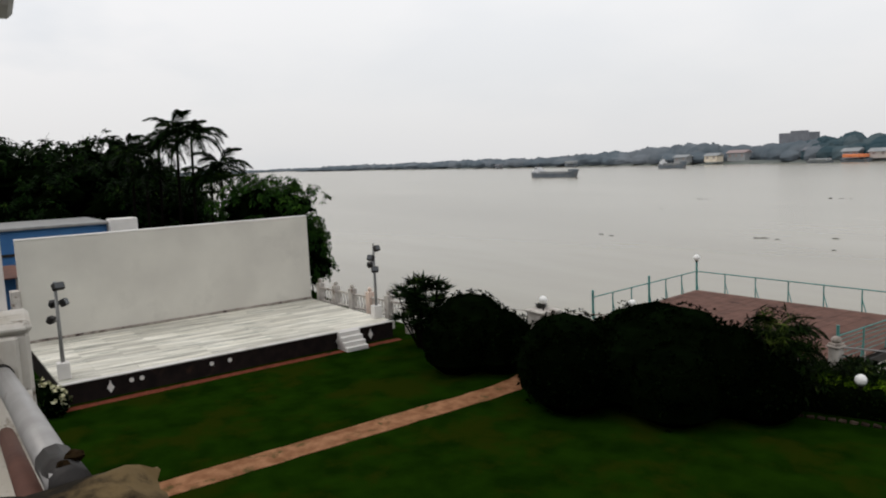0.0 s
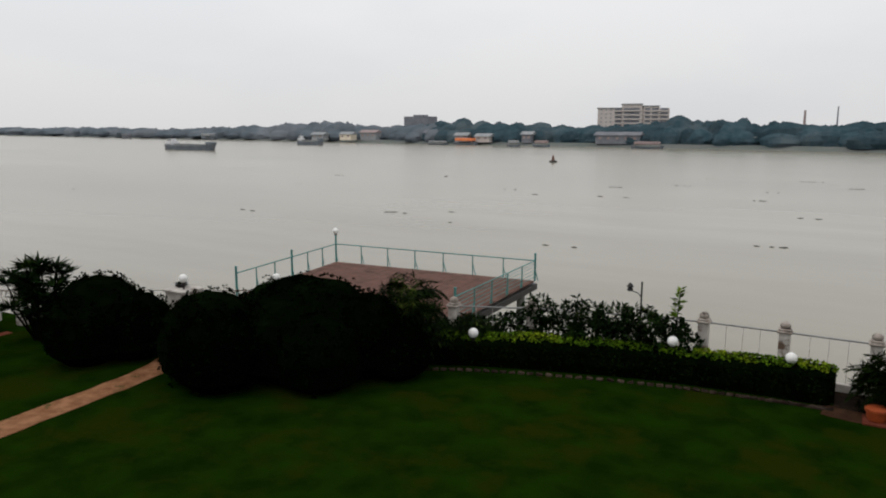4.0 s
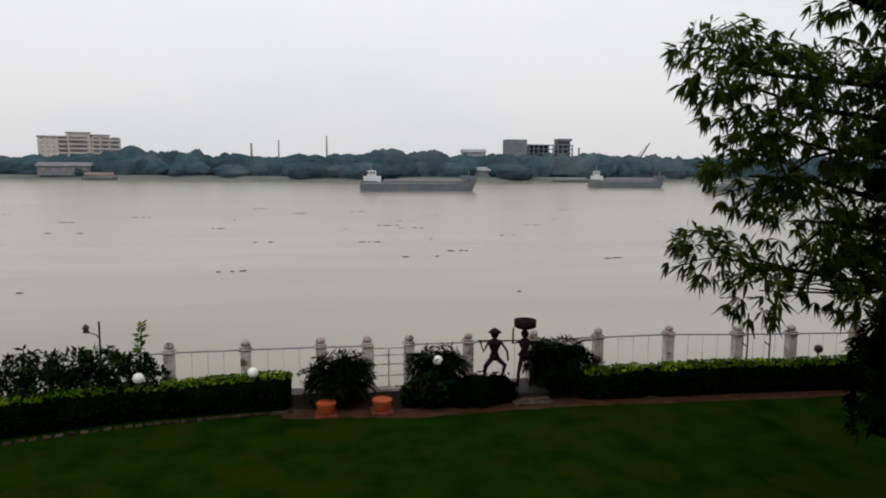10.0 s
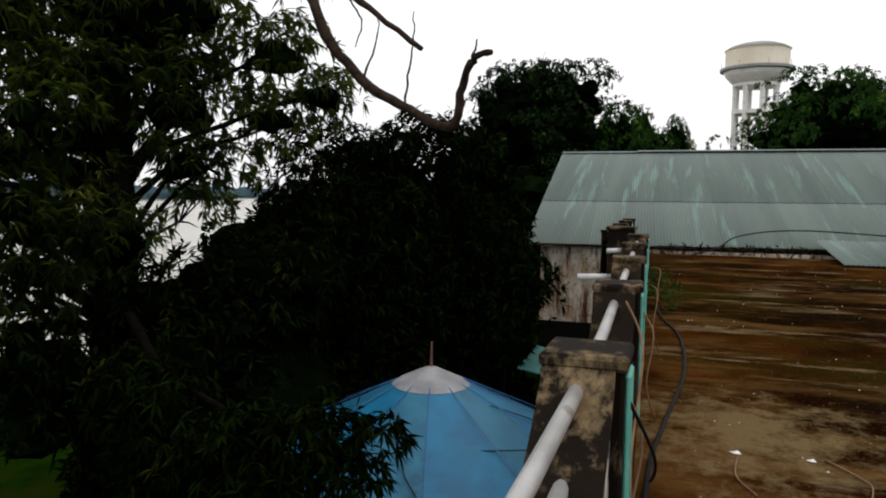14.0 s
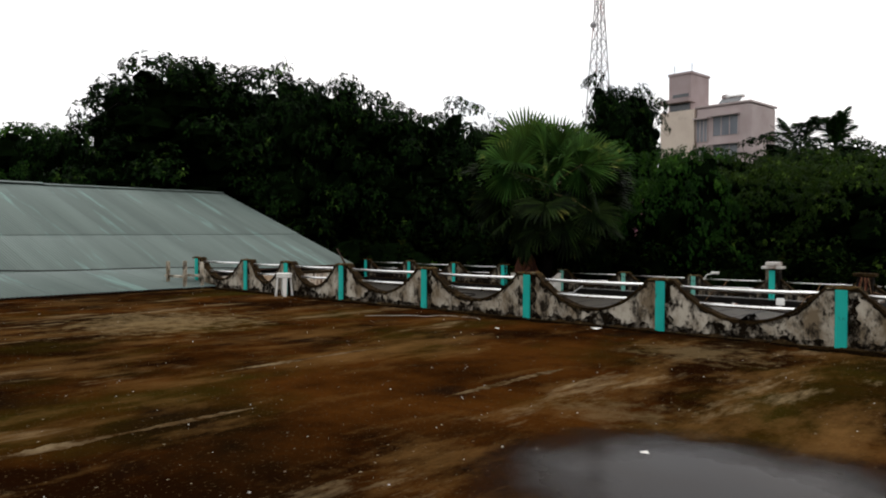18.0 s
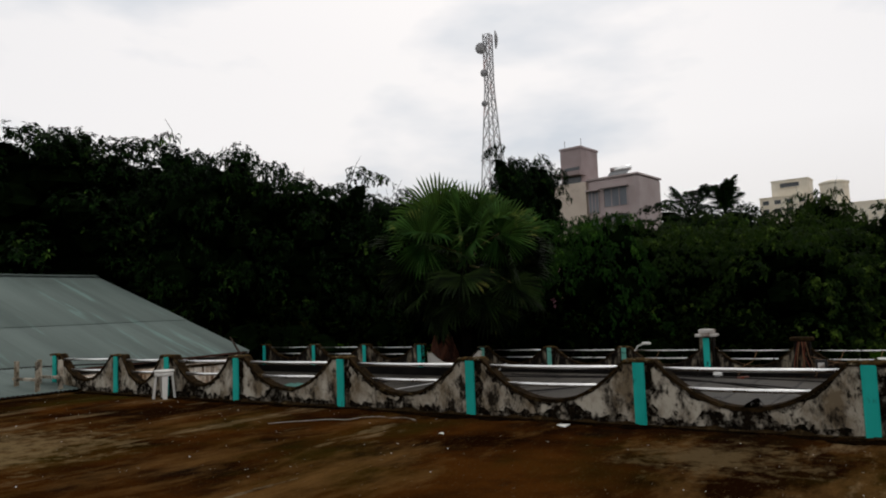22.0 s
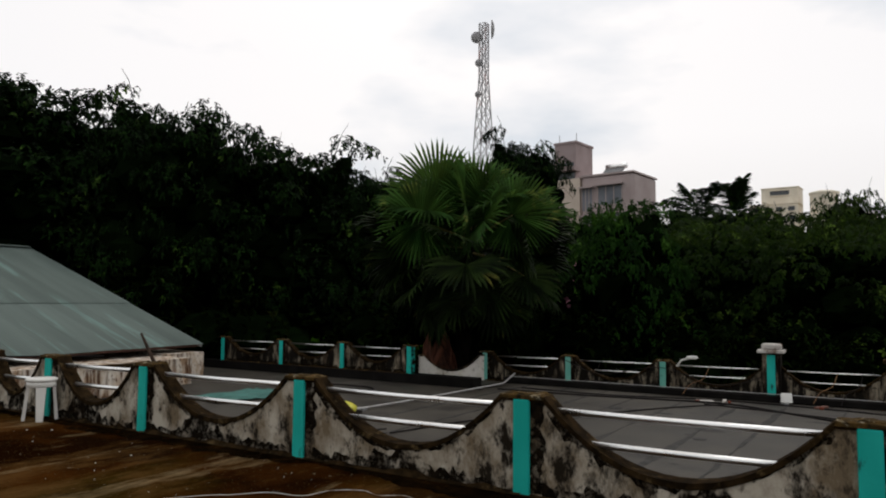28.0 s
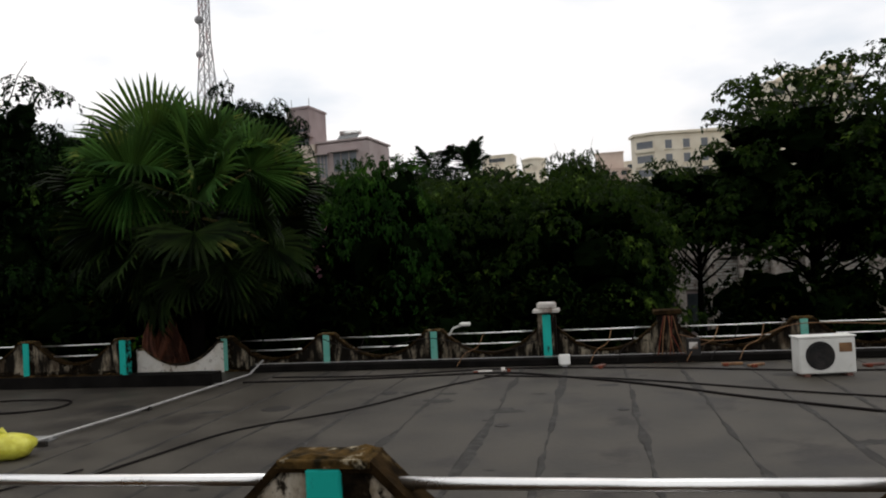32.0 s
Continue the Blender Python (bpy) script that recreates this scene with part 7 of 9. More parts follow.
# trees behind the shed and along the street: four kinds, then copies turned and scaled
def street_tree(name, label, seed, h, rx, leaf, per, length, width, droop, limbs=30, r=1.9, m=None, low=0.12, dense=1.0, flat=0.5):
    rg = np.random.default_rng(seed)
    sprays, middle = layered(rg, rx, h * low, h, limbs, r)
    t = thing(name, label, "tree", m or pose(0, 0, 0))
    top = h * 0.66
    part("trunk", Geo().tube([(0, 0, -0.2), (0, 0, 0.25), (0.1, 0.05, top * 0.5), (0, 0, top)], [h * 0.024, h * 0.017, h * 0.014, h * 0.009], 10), BARK, t, smooth=True)
    g = Geo()
    for x, y, z, q, _, _ in sprays[::4]:
        a = Vector((0, 0, top * min(1.0, max(0.35, (z - 0.3 * r) / top * 0.75))))
        rr = h * 0.0055
        pts = bend(a, (x, y, z), rg)
        g.tube(pts, [rr, rr * 0.8, rr * 0.6, rr * 0.45, rr * 0.25], 5)
        g.tube(bend(pts[3], Vector((x, y, z)) + Vector(rg.normal(size=3)).normalized() * q, rg, 2), [rr * 0.4, rr * 0.3, rr * 0.15], 4)
    part("branching", g, BARK, t, smooth=True)
    mesh_part("crown", leaf_mesh("crown", [spray_leaves(rg, sprays, per, 7, length, width, droop, flat)]), leaf, t)
    # Near-black lumps paint the shade seen through the crown's gaps.
    part("inner_growth", lumps([c for c in middle if c[2] < h * dense], seed), LEAF_BUSH_CORE, t)
    return t


def again(ob, x, y, h0, h, turn, wide=1.0):
    s = h / h0 / ob.scale.z
    return copy_thing(ob, pose(x, y, 0, 0, 0, turn) @ Matrix.Diagonal((s * wide, s * wide, s, 1)))


tA = street_tree("street_tree", "tall dark broadleaf tree with layered crown behind the roof", 31, 16, 5.6, LEAF_DARK, 18, 0.25, 0.11, 0.3, 46, 2.0, pose(39.0, -21.6, 0) @ Matrix.Scale(1.05, 4), 0.3)
for x, y, h, a, w in ((30.2, -24.6, 15.2, 70, 0.64), (27.2, -28.2, 13.5, 230, 0.76), (24.8, -30.9, 12.2, 300, 0.66), (47.6, 8.4, 15.8, 20, 0.85), (35.0, -30.0, 14.8, 120, 0.85),
                      (42.4, -16.6, 12.4, 200, 0.5), (29.6, -35.4, 13.7, 250, 0.62), (31.9, -41.6, 14.4, 10, 0.5), (28.4, -53.2, 19.2, 80, 0.5), (22.0, -33.6, 11.0, 145, 0.72), (17.0, -65.6, 15.0, 45, 1.1)):
    again(tA, x, y, 16, h, a, w)
tB = street_tree("street_tree", "rounded mid-green tree behind the roof", 33, 12, 5.0, LEAF_BRIGHT, 19, 0.23, 0.105, 0.35, 48, 1.7, pose(55.0, -10.8, 0) @ Matrix.Diagonal((1.06, 1.06, 1.3, 1)), 0.3)
for x, y, h, a, w in ((60.5, -0.8, 13.0, 40, 0.32), (59, -15, 14.8, 80, 0.65), (53, -18.2, 13.6, 190, 0.95), (48.6, 2.6, 12.6, 10, 0.72), (13.9, -31.4, 10.4, 250, 0.66), (18.4, -39.6, 11.2, 300, 0.95), (72, -26, 15.8, 150, 1.1), (22.4, -39, 12.0, 75, 0.85)):
    again(tB, x, y, 12, h, a, w)
tC = street_tree("street_tree", "olive-green leafy tree beyond the lower roof", 35, 11, 4.8, LEAF_OLIVE, 20, 0.22, 0.1, 0.4, 50, 1.55, pose(8.8, -39.6, 0) @ Matrix.Scale(0.955, 4), 0.28)
for x, y, h, a, w in ((11.6, -35.8, 9.7, 110, 0.88), (7.4, -34.6, 9.4, 200, 0.82), (16.2, -45.4, 11.6, 290, 1.0), (6.2, -42.6, 10.4, 10, 0.72), (12.2, -46.6, 10.6, 60, 1.0), (7.4, -52.1, 13.0, 160, 0.42)):
    again(tC, x, y, 11, h, a, w)
tD = street_tree("street_tree", "open-crowned tree with leaf clusters beside the apartment block", 37, 14.6, 4.6, LEAF_OLIVE, 23, 0.22, 0.125, 0.35, 64, 1.2, pose(-2.4, -41.6, 0), 0.3, 0.8, 0.7)
for x, y, h, a, w in ((-6.8, -40.2, 13.4, 140, 1.05),):
    again(tD, x, y, 14.6, h, a, w)
street_tree("street_tree", "high-crowned olive tree in front of the louvred block", 39, 10.8, 3.7, LEAF_OLIVE, 30, 0.21, 0.11, 0.35, 34, 1.1, pose(2.0, -43.6, 0), 0.58, 0.97, 0.6)

# undergrowth that closes the view below the crowns, its leaf colour darkened as canopy shade
u0 = bush("shrub", "tall dark undergrowth below the street trees", pose(24, -26.5, 0), [(1.9 * math.cos(i * 2.4), 1.9 * math.sin(i * 2.4), 1.0 + 0.62 * i, 1.5) for i in range(9)], LEAF_DEEP, 26, 0.34, 0.15, 6, 61, 0.3, "shrub", core=True, group="street undergrowth")
for x, y, a, k in ((30.5, -22.6, 150, 1.05), (26.2, -25.8, 250, 1.0), (18.2, -29.6, 330, 0.95), (14.2, -29.4, 75, 0.85), (10.0, -29.4, 190, 0.82), (28.5, -25.0, 40, 1.1), (33, -24.5, 80, 1.2), (35.6, -30.8, 20, 1.25), (39.2, -33.4, 200, 1.25), (20.2, -27.5, 120, 1.0), (16.0, -29.0, 200, 1.0), (12.0, -28.7, 260, 0.85), (8.0, -29.5, 300, 0.8), (5.6, -30.0, 20, 0.75), (-1.6, -31.0, 100, 0.7), (2.4, -31.6, 230, 0.62), (-4.5, -31.5, 170, 0.7), (-9, -31, 30, 0.7), (0.6, -36.4, 60, 0.86), (-3.4, -36.0, 210, 0.9), (-7.2, -36.2, 320, 0.9), (-0.8, -38.6, 140, 0.84), (46, 2.5, 20, 1.1), (46, 10, 90, 1.2), (41.6, 9.8, 150, 1.35), (24.5, 9.5, 60, 1.0), (21.5, 12, 200, 0.9), (38, 14, 10, 1.2), (30, 10, 100, 1.1)):
    copy_thing(u0, pose(x, y, 0, 0, 0, a) @ Matrix.Scale(k, 4))
t = thing("flowering_creeper", "dusty pink blossoms among the trees past the lower roof", "creeper", pose(14.7, -30.9, 0))
P, A = clump_points(np.random.default_rng(64), [(0.2, 0.5, 7.7, 0.6), (-0.6, 0.5, 7.1, 0.5), (0.6, 0.6, 6.7, 0.5)], 34)
mesh_part("blossoms", leaf_mesh("blossoms", [leaves(np.random.default_rng(65), P, A, 5, 0.16, 0.1, 0.1)]), FLOWER, t)
part("vine", Geo().tube([(0, 0, 0), (0.2, 0.2, 3.5), (0.2, 0.4, 7.6)], [0.05, 0.04, 0.02], 6), BARK, t)

# trees behind the stage
tE = street_tree("riverside_tree", "dark broadleaf tree behind the stage wall", 51, 9.3, 4.4, LEAF_DARK, 9, 0.34, 0.16, 0.3, 34, 1.7, pose(-50, 1.5, 0), 0.08)
for x, y, h, a in ((-56, 6.5, 9.6, 70), (-47, 4.6, 7.6, 130), (-52, 9.5, 7.4, 200), (-60, 0, 9.9, 260), (-45.5, 8.5, 6.4, 300)):
    again(tE, x, y, 9.3, h, a)
tF = street_tree("riverside_tree", "fresh green tree by the river behind the stage wall", 53, 6.3, 2.6, LEAF_BRIGHT, 46, 0.2, 0.08, 0.4, 36, 1.0, pose(-38, 12.6, 0), 0.06, 0.8, 0.7)
again(tF, -40.5, 13.2, 6.3, 5.6, 70)
again(tF, -32.9, 12.9, 6.3, 4.2, 190, 0.55)


FROND_UP = [feather_frond(1.9, 62, 0.32), feather_frond(1.7, 63, 0.4)]
for me in FROND_UP:
    me.materials.append(LEAF_DARK)
FROND_F = [feather_frond(1.9, 60, 0.75), feather_frond(1.7, 61, 1.0)]
for me in FROND_F:
    me.materials.append(LEAF_DARK)


def feather_palm(m, h, label, seed, n=16, size=1.0, lean=(0.2, 0.1), steep=55, sweep=75):
    rng = np.random.default_rng(seed)
    t = thing("betel_palm", label, "palm", m, "slender palms")
    part("trunk", Geo().tube([(0, 0, -0.1), (lean[0] * 0.3, lean[1] * 0.3, h * 0.5), (lean[0], lean[1], h)], [0.11, 0.08, 0.07], 8), BARK, t, smooth=True)
    part("crownshaft", Geo().tube([(lean[0], lean[1], h), (lean[0], lean[1], h + 0.5)], [0.08, 0.05], 8), LEAF_BRIGHT, t)
    for i in range(n):
        up = steep - sweep * (i / n)
        piece("frond", (FROND_UP if steep > 60 else FROND_F)[i % 2], t, pose(lean[0], lean[1], h + 0.4, 0, 0, i * 137.5 + rng.random() * 20) @ pose(0, 0, 0, 0, -up + 10 * rng.random()) @ Matrix.Scale(size * (0.85 + 0.3 * rng.random()), 4))
    return t


for x, y, h, s, z in ((-41.2, 9.5, 8.1, 1, 1.15), (-41.0, 8.7, 8.3, 2, 1.1), (-41.8, 6.5, 7.3, 3, 0.9), (-40.9, 10.9, 6.4, 4, 1.0), (-42.4, 8.0, 7.6, 5, 1.0), (-40.4, 10.2, 5.8, 6, 0.9), (-42.0, 7.2, 6.2, 7, 0.9)):
    feather_palm(pose(x, y, 0), h, "slender feather palm with arching dark fronds", s, 16, z)
for x, y, h, s, k, w in ((18.8, -66.0, 13.6, 8, 66, 62), (15.9, -66.4, 13.2, 9, 94, 40)):
    feather_palm(pose(x, y, 0), h, "tall palm tops above the far trees", s, 10, 1.95, (0.2, 0.1), k, w)


def fan_leaf(R, seed, arc=300, n=54):
    """A round pleated fan of pointed blades, split at the rim, on the end of a petiole along +x."""
    rng = np.random.default_rng(seed)
    g = Geo()
    for i in range(n):
        a = radians(-arc / 2 + arc * (i + 0.5) / n)
        da = radians(arc / n) * 0.5
        L = R * (0.86 + 0.14 * math.cos(a * 0.6)) * (0.93 + 0.12 * rng.random())
        cup = 0.16
        def pt(r, ang, lift=0.0):
            return (r * math.cos(ang), r * math.sin(ang), lift + cup * r * abs(math.sin(ang)))
        fold = 0.02 * R
        tipd = -0.3 * R * rng.random() - 0.06 * R
        g.add([pt(0.03, a), pt(L * 0.55, a - da, -fold), pt(L * 0.55, a + da, -fold), pt(L * 0.55, a, fold), pt(L * 0.82, a - da * 0.55, -fold * 0.6 + tipd * 0.3), pt(L * 0.82, a + da * 0.55, -fold * 0.6 + tipd * 0.3), pt(L * 0.82, a, fold * 0.5 + tipd * 0.3), pt(L, a, tipd)],
              [(0, 1, 3), (0, 3, 2), (1, 4, 6, 3), (3, 6, 5, 2), (4, 7, 6), (6, 7, 5)])
    return g.mesh("fan_leaf")


FANS = [fan_leaf(1.25, 71), fan_leaf(1.15, 72, 280), fan_leaf(1.2, 73, 320)]
for me in FANS:
    me.materials.append(LEAF_PALM)
FANS_LOW = [fan_leaf(1.2, 75, 250, 34), fan_leaf(1.1, 76, 220, 30), fan_leaf(1.2, 77, 270, 36)]
for me in FANS_LOW:
    me.materials.append(LEAF_PALM_LOW)
FANDEAD = fan_leaf(1.15, 74, 40, 12)
FANDEAD.materials.append(DEADFAN)


def fan_palm(m, h, seed=7):
    rng = np.random.default_rng(seed)
    t = thing("fan_palm", "large fan palm with pleated green leaves and dead brown skirt", "palm", m)
    part("trunk", Geo().tube([(0.4, -0.15, -0.1), (0.4, -0.15, 0.3), (0.3, -0.05, h * 0.55), (0, 0, h)], [0.42, 0.32, 0.27, 0.2], 12), BARK, t, smooth=True)
    n = 48
    for i in range(n):
        u = i / n
        el = 66 - 122 * u ** 0.85
        az = i * 137.5 + 12 * rng.random()
        L = 1.35 + 0.45 * rng.random() + 0.6 * math.sin(math.pi * min(1, u * 1.1))
        a, e = radians(az), radians(el)
        d = Vector((math.cos(a) * math.cos(e), math.sin(a) * math.cos(e), math.sin(e)))
        p0 = Vector((0, 0, h - 0.35 - 0.55 * u))
        p1 = p0 + d * L + Vector((0, 0, -0.08 * L))
        stem = part("petiole", Geo().tube([p0, p0.lerp(p1, 0.5) + Vector((0, 0, 0.06 * L)), p1], [0.04, 0.03, 0.02], 5), PETIOLE if i % 9 == 3 else LEAF_PALM_LOW, t)
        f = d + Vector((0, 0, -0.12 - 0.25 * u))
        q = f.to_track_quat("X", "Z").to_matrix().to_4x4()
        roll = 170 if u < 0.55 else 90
        piece("fan_leaf", (FANS if u < 0.3 else FANS_LOW)[i % 3], stem, Matrix.Translation(p1) @ q @ pose(0, 0, 0, roll * (rng.random() - 0.5), 34 * (rng.random() - 0.35)) @ Matrix.Scale((1.12 if u < 0.55 else 0.95) + 0.33 * rng.random(), 4))
    out = Vector((-0.48, 0.88, 0.12)).normalized()
    across = Vector((0.88, 0.48, 0))
    for k, (tip, reach, up, size) in enumerate(((-62, 0.75, 0.2, 1.22), (-34, 0.6, 0.22, 1.35), (-8, 0.5, 0.2, 1.4), (18, 0.55, 0.25, 1.35), (46, 0.7, 0.2, 1.28), (-86, 1.35, -0.15, 1.25), (76, 1.3, -0.2, 1.15))):
        # young broad fans turned to fit the camera's view, on the terrace side of the crown
        ax = (Vector((0, 0, 1)) * math.cos(radians(tip)) - across * math.sin(radians(tip))).normalized()
        face = (out + Vector((0.2 * rng.normal(), 0.1 * rng.normal(), 0.15 + 0.1 * rng.normal()))).normalized()
        side = face.cross(ax).normalized()
        face = ax.cross(side)
        base = Vector((0, 0, h - 0.1 + up)) + ax * reach + out * (0.25 + 0.12 * k if k < 5 else 1.9)
        q = Matrix((ax, side, face)).transposed().to_4x4()
        stem = part("petiole", Geo().tube([(0, 0, h - 0.3), base], [0.035, 0.02], 5), PETIOLE, t)
        piece("fan_leaf", FANS[k % 3], stem, Matrix.Translation(base) @ q @ Matrix.Scale(size, 4))
    for i in range(16):
        a = i * 22.5 + 20 * rng.random()
        piece("dead_leaf", FANDEAD, t, pose(0.75 + 0.3 * math.cos(radians(a)), 0.6 + 0.3 * math.sin(radians(a)), h - 2.95 - 0.7 * rng.random()) @ pose(0, 0, 0, 0, 0, a) @ pose(0, 0, 0, 0, 80 + 10 * rng.random()) @ Matrix.Scale(0.95 + 0.3 * rng.random(), 4))
    return t


fan_palm(pose(16.7, -25.25, 0), 8.85)

# ---- far bank buildings, mast, water tower, boats ----
t = thing("hotel_block", "cream riverside block with balcony bands", "building", None)
B0, B1 = Vector((-187.1, 568, -1)), Vector((-135.3, 586, -1))
ang = math.degrees(math.atan2(18, 51.8))
L = (B1 - B0).length
M = pose(B0.x, B0.y, -1, 0, 0, ang)
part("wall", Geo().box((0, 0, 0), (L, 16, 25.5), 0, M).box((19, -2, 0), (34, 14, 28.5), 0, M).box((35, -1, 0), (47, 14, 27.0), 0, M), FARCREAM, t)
for fl in range(7):
    z = 4 + fl * 3.2
    for x0, x1, y0 in ((13.2, 18.4, 0.0), (20.0, 32.0, -2.0), (36.2, 40.0, -1.0), (41.4, 46.2, -1.0), (48.0, 53.6, 0.0)):
        b = part("balcony", Geo().box((x0, y0 - 1.5, z - 0.25), (x1, y0 + 0.1, z + 0.75), 0, M), FARCREAM, t)
        # Grey boxes paint the shade inside the balconies.
        part("recess", Geo().box((x0, y0 - 0.25, z + 0.75), (x1, y0 + 0.1, z + 2.5), 0, M), CONCRETE, b)
    for x in (2.0, 5.8, 9.4):
        part("window", Geo().box((x, -0.12, z + 0.6), (x + 1.2, 0.1, z + 1.8), 0, M), FARWALL, t)
for x0, x1, y0, z in ((-0.6, 19, -0.7, 25.5), (18.4, 34.6, -2.7, 28.5), (34.4, 47.6, -1.7, 27.0)):
    part("roof_slab", Geo().box((x0, y0, z), (x1, 14.5, z + 0.6), 0, M), FARWALL, t)
t = thing("unfinished_tower_block", "grey unfinished concrete tower blocks on the far bank", "building", None)
part("wall", Geo().box((161.6, 566, -1), (178, 580, 26.4)).box((183, 575, -1), (200, 584, 22.5)).box((206, 570, -1), (216.4, 580, 25.6)).box((205, 566, 25.6), (216.4, 578, 27.5)), CONCRETE, t)
for k in range(6):
    part("floor_slab", Geo().box((179, 565.5, 5 + k * 3.4), (217 if k < 6 else 205, 575, 5.6 + k * 3.4)), CONCRETE, t)
for k in range(10):
    part("column", Geo().box((179.5 + k * 4.1, 566, -1), (180.3 + k * 4.1, 567, 22.5)), CONCRETE, t)
t = thing("apartment_slab", "grey distant block among far trees", "building", None)
part("wall", Geo().box((-347, 530, -1), (-322, 544, 18.6)).box((-338, 531, 18.6), (-328, 539, 20.0)), CONCRETE, t)

# lattice mast
MX, MY = 93.7, -164.3
t = thing("telecom_mast", "tall grey and red lattice telecom mast with drum dishes", "mast", pose(MX, MY, 0) @ Matrix.Diagonal((1, 1, 1.03, 1)))
g = Geo()
def half(z):
    return 4.2 - 3.3 * min(1, z / 62) if z < 62 else 0.9
zs = [0, 9, 17, 24, 31, 37, 43, 48, 53, 57.5, 62, 65, 68, 71, 74, 76]
for sx in (-1, 1):
    for sy in (-1, 1):
        part("leg", Geo().tube([(sx * half(z), sy * half(z), z) for z in zs], 0.16, 5), MASTM, t)
for a, b in zip(zs, zs[1:]):
    ha, hb = half(a), half(b)
    for (x0, y0), (x1, y1) in (((-1, -1), (1, -1)), ((1, -1), (1, 1)), ((1, 1), (-1, 1)), ((-1, 1), (-1, -1))):
        g.tube([(x0 * ha, y0 * ha, a), (x1 * hb, y1 * hb, b)], 0.09, 4)
        g.tube([(x1 * ha, y1 * ha, a), (x0 * hb, y0 * hb, b)], 0.09, 4)
        g.tube([(x0 * hb, y0 * hb, b), (x1 * hb, y1 * hb, b)], 0.08, 4)
part("bracing", g, MASTM, t)
# drum and dish near the top, facing sideways to the roof
for dx, dy, z, r in ((-1.9, -1.0, 74.6, 2.3), (1.6, 0.9, 72.6, 1.5), (1.0, 0.8, 66, 1.0), (1.2, 0.9, 58, 0.8)):
    part("dish", Geo().lathe([(0.1, -0.6), (r * 0.6, -0.4), (r, 0), (r, 0.25), (0.1, 0.35)], 16, pose(dx, dy, z, 90, 0, 28 + 90 * (dx < 0))), DISHM, t, "round grey antenna drum")

# water tower
t = thing("water_tower", "cream and white elevated water tank on columns", "water tower", pose(141.7, -14.5, 0) @ Matrix.Diagonal((1.06, 1.06, 1.1, 1)))
part("tank", Geo().lathe([(5.05, 27.1), (5.05, 29.75), (5.2, 29.8), (5.2, 29.95)], 32), CREAM, t, "cream rendered tank", smooth=False)
part("roof", Geo().lathe([(5.25, 29.9), (4.4, 30.4), (3.0, 30.85), (1.5, 31.1), (0.05, 31.15)], 32), FARWALL, t, "grey domed tank roof", smooth=True)
part("gallery", Geo().lathe([(5.0, 26.4), (5.85, 26.55), (5.9, 26.95), (5.0, 27.0)], 32), FARWALL, t, "grey ring gallery")
part("bowl", Geo().lathe([(3.5, 24.3), (4.0, 24.75), (4.9, 25.7), (5.3, 26.5)], 32), WHITE, t, "white funnel under the tank", smooth=True)
part("ring_beam", Geo().lathe([(3.0, 24.0), (3.75, 24.0), (3.75, 24.5), (3.0, 24.5)], 32), WHITE, t)
part("lower_ring_beam", Geo().lathe([(3.0, 19.6), (3.75, 19.6), (3.75, 20.2), (3.0, 20.2)], 32), WHITE, t)
for k in range(8):
    a = k * 0.785 + 0.2
    part("column", Geo().tube([(3.4 * math.cos(a), 3.4 * math.sin(a), 0), (3.4 * math.cos(a), 3.4 * math.sin(a), 24.2)], 0.42, 8), WHITE, t)
    part("gallery_post", Geo().tube([(5.8 * math.cos(a), 5.8 * math.sin(a), 26.9), (5.8 * math.cos(a), 5.8 * math.sin(a), 27.8)], 0.05, 4), STEELGREY, t)

# apartment blocks across the street; local +y faces the roof terrace
def block(name, label, m, parts, wallmat, mw=None):
    """parts: boxes (x0, x1, depth, z0, z1, columns, floors, material) standing side by side; windows, sills and cornices on each."""
    mw = mw or GLASSDARK
    t = thing(name, label, "building", m)
    for x0, x1, y0, z0, z1, nx, fl, wm in parts:
        x0, x1 = -x1, -x0
        wm = wm or wallmat
        part("wall", Geo().box((x0, y0 - 9, z0), (x1, y0, z1)), wm, t)
        part("cornice", Geo().box((x0 - 0.25, y0 - 9.2, z1), (x1 + 0.25, y0 + 0.25, z1 + 0.3)), wm, t)
        fh = 3.1
        for f_ in range(fl):
            for k in range(nx):
                x, w = x0 + (x1 - x0) * (k + 0.5) / nx, (x1 - x0) / nx * 0.26
                z = z1 - 1.0 - f_ * fh
                wn = part("window", Geo().box((x - w, y0 - 0.15, z - 1.5), (x + w, y0 + 0.03, z)), mw, t)
                part("sill", Geo().box((x - w - 0.2, y0, z - 1.75), (x + w + 0.2, y0 + 0.35, z - 1.55)), wm, wn)
                part("hood", Geo().box((x - w - 0.2, y0, z + 0.05), (x + w + 0.2, y0 + 0.5, z + 0.18)), wm, wn)
    return t


b = thing("mauve_block", "mauve and beige block with a roof tower and solar water heater", "building", pose(57.3, -125.4, 0, 0, 0, 173.9))
part("tower", Geo().box((0, 0, 28), (4.3, 6.4, 35.0)).box((-0.15, -0.15, 35.0), (4.45, 6.55, 35.4)), MAUVE, b, "mauve roof tower")
part("tower_opening", Geo().box((0.8, -0.05, 31.0), (3.9, 0.3, 31.6)), GLASSDARK, b)
part("ledge", Geo().box((-1.2, -1.7, 29.9), (4.8, 1.0, 30.5)), MAUVE, b)
# Dark plate standing in for the shaded recess under the ledge.
part("tower_recess", Geo().box((0.3, -0.08, 28.4), (4.1, 0.2, 29.9)), GLASSDARK, b)
part("wall", Geo().box((-0.9, -1.2, 0), (5.6, 9, 28.4)), PINKBEIGE, b, "beige rendered wall")
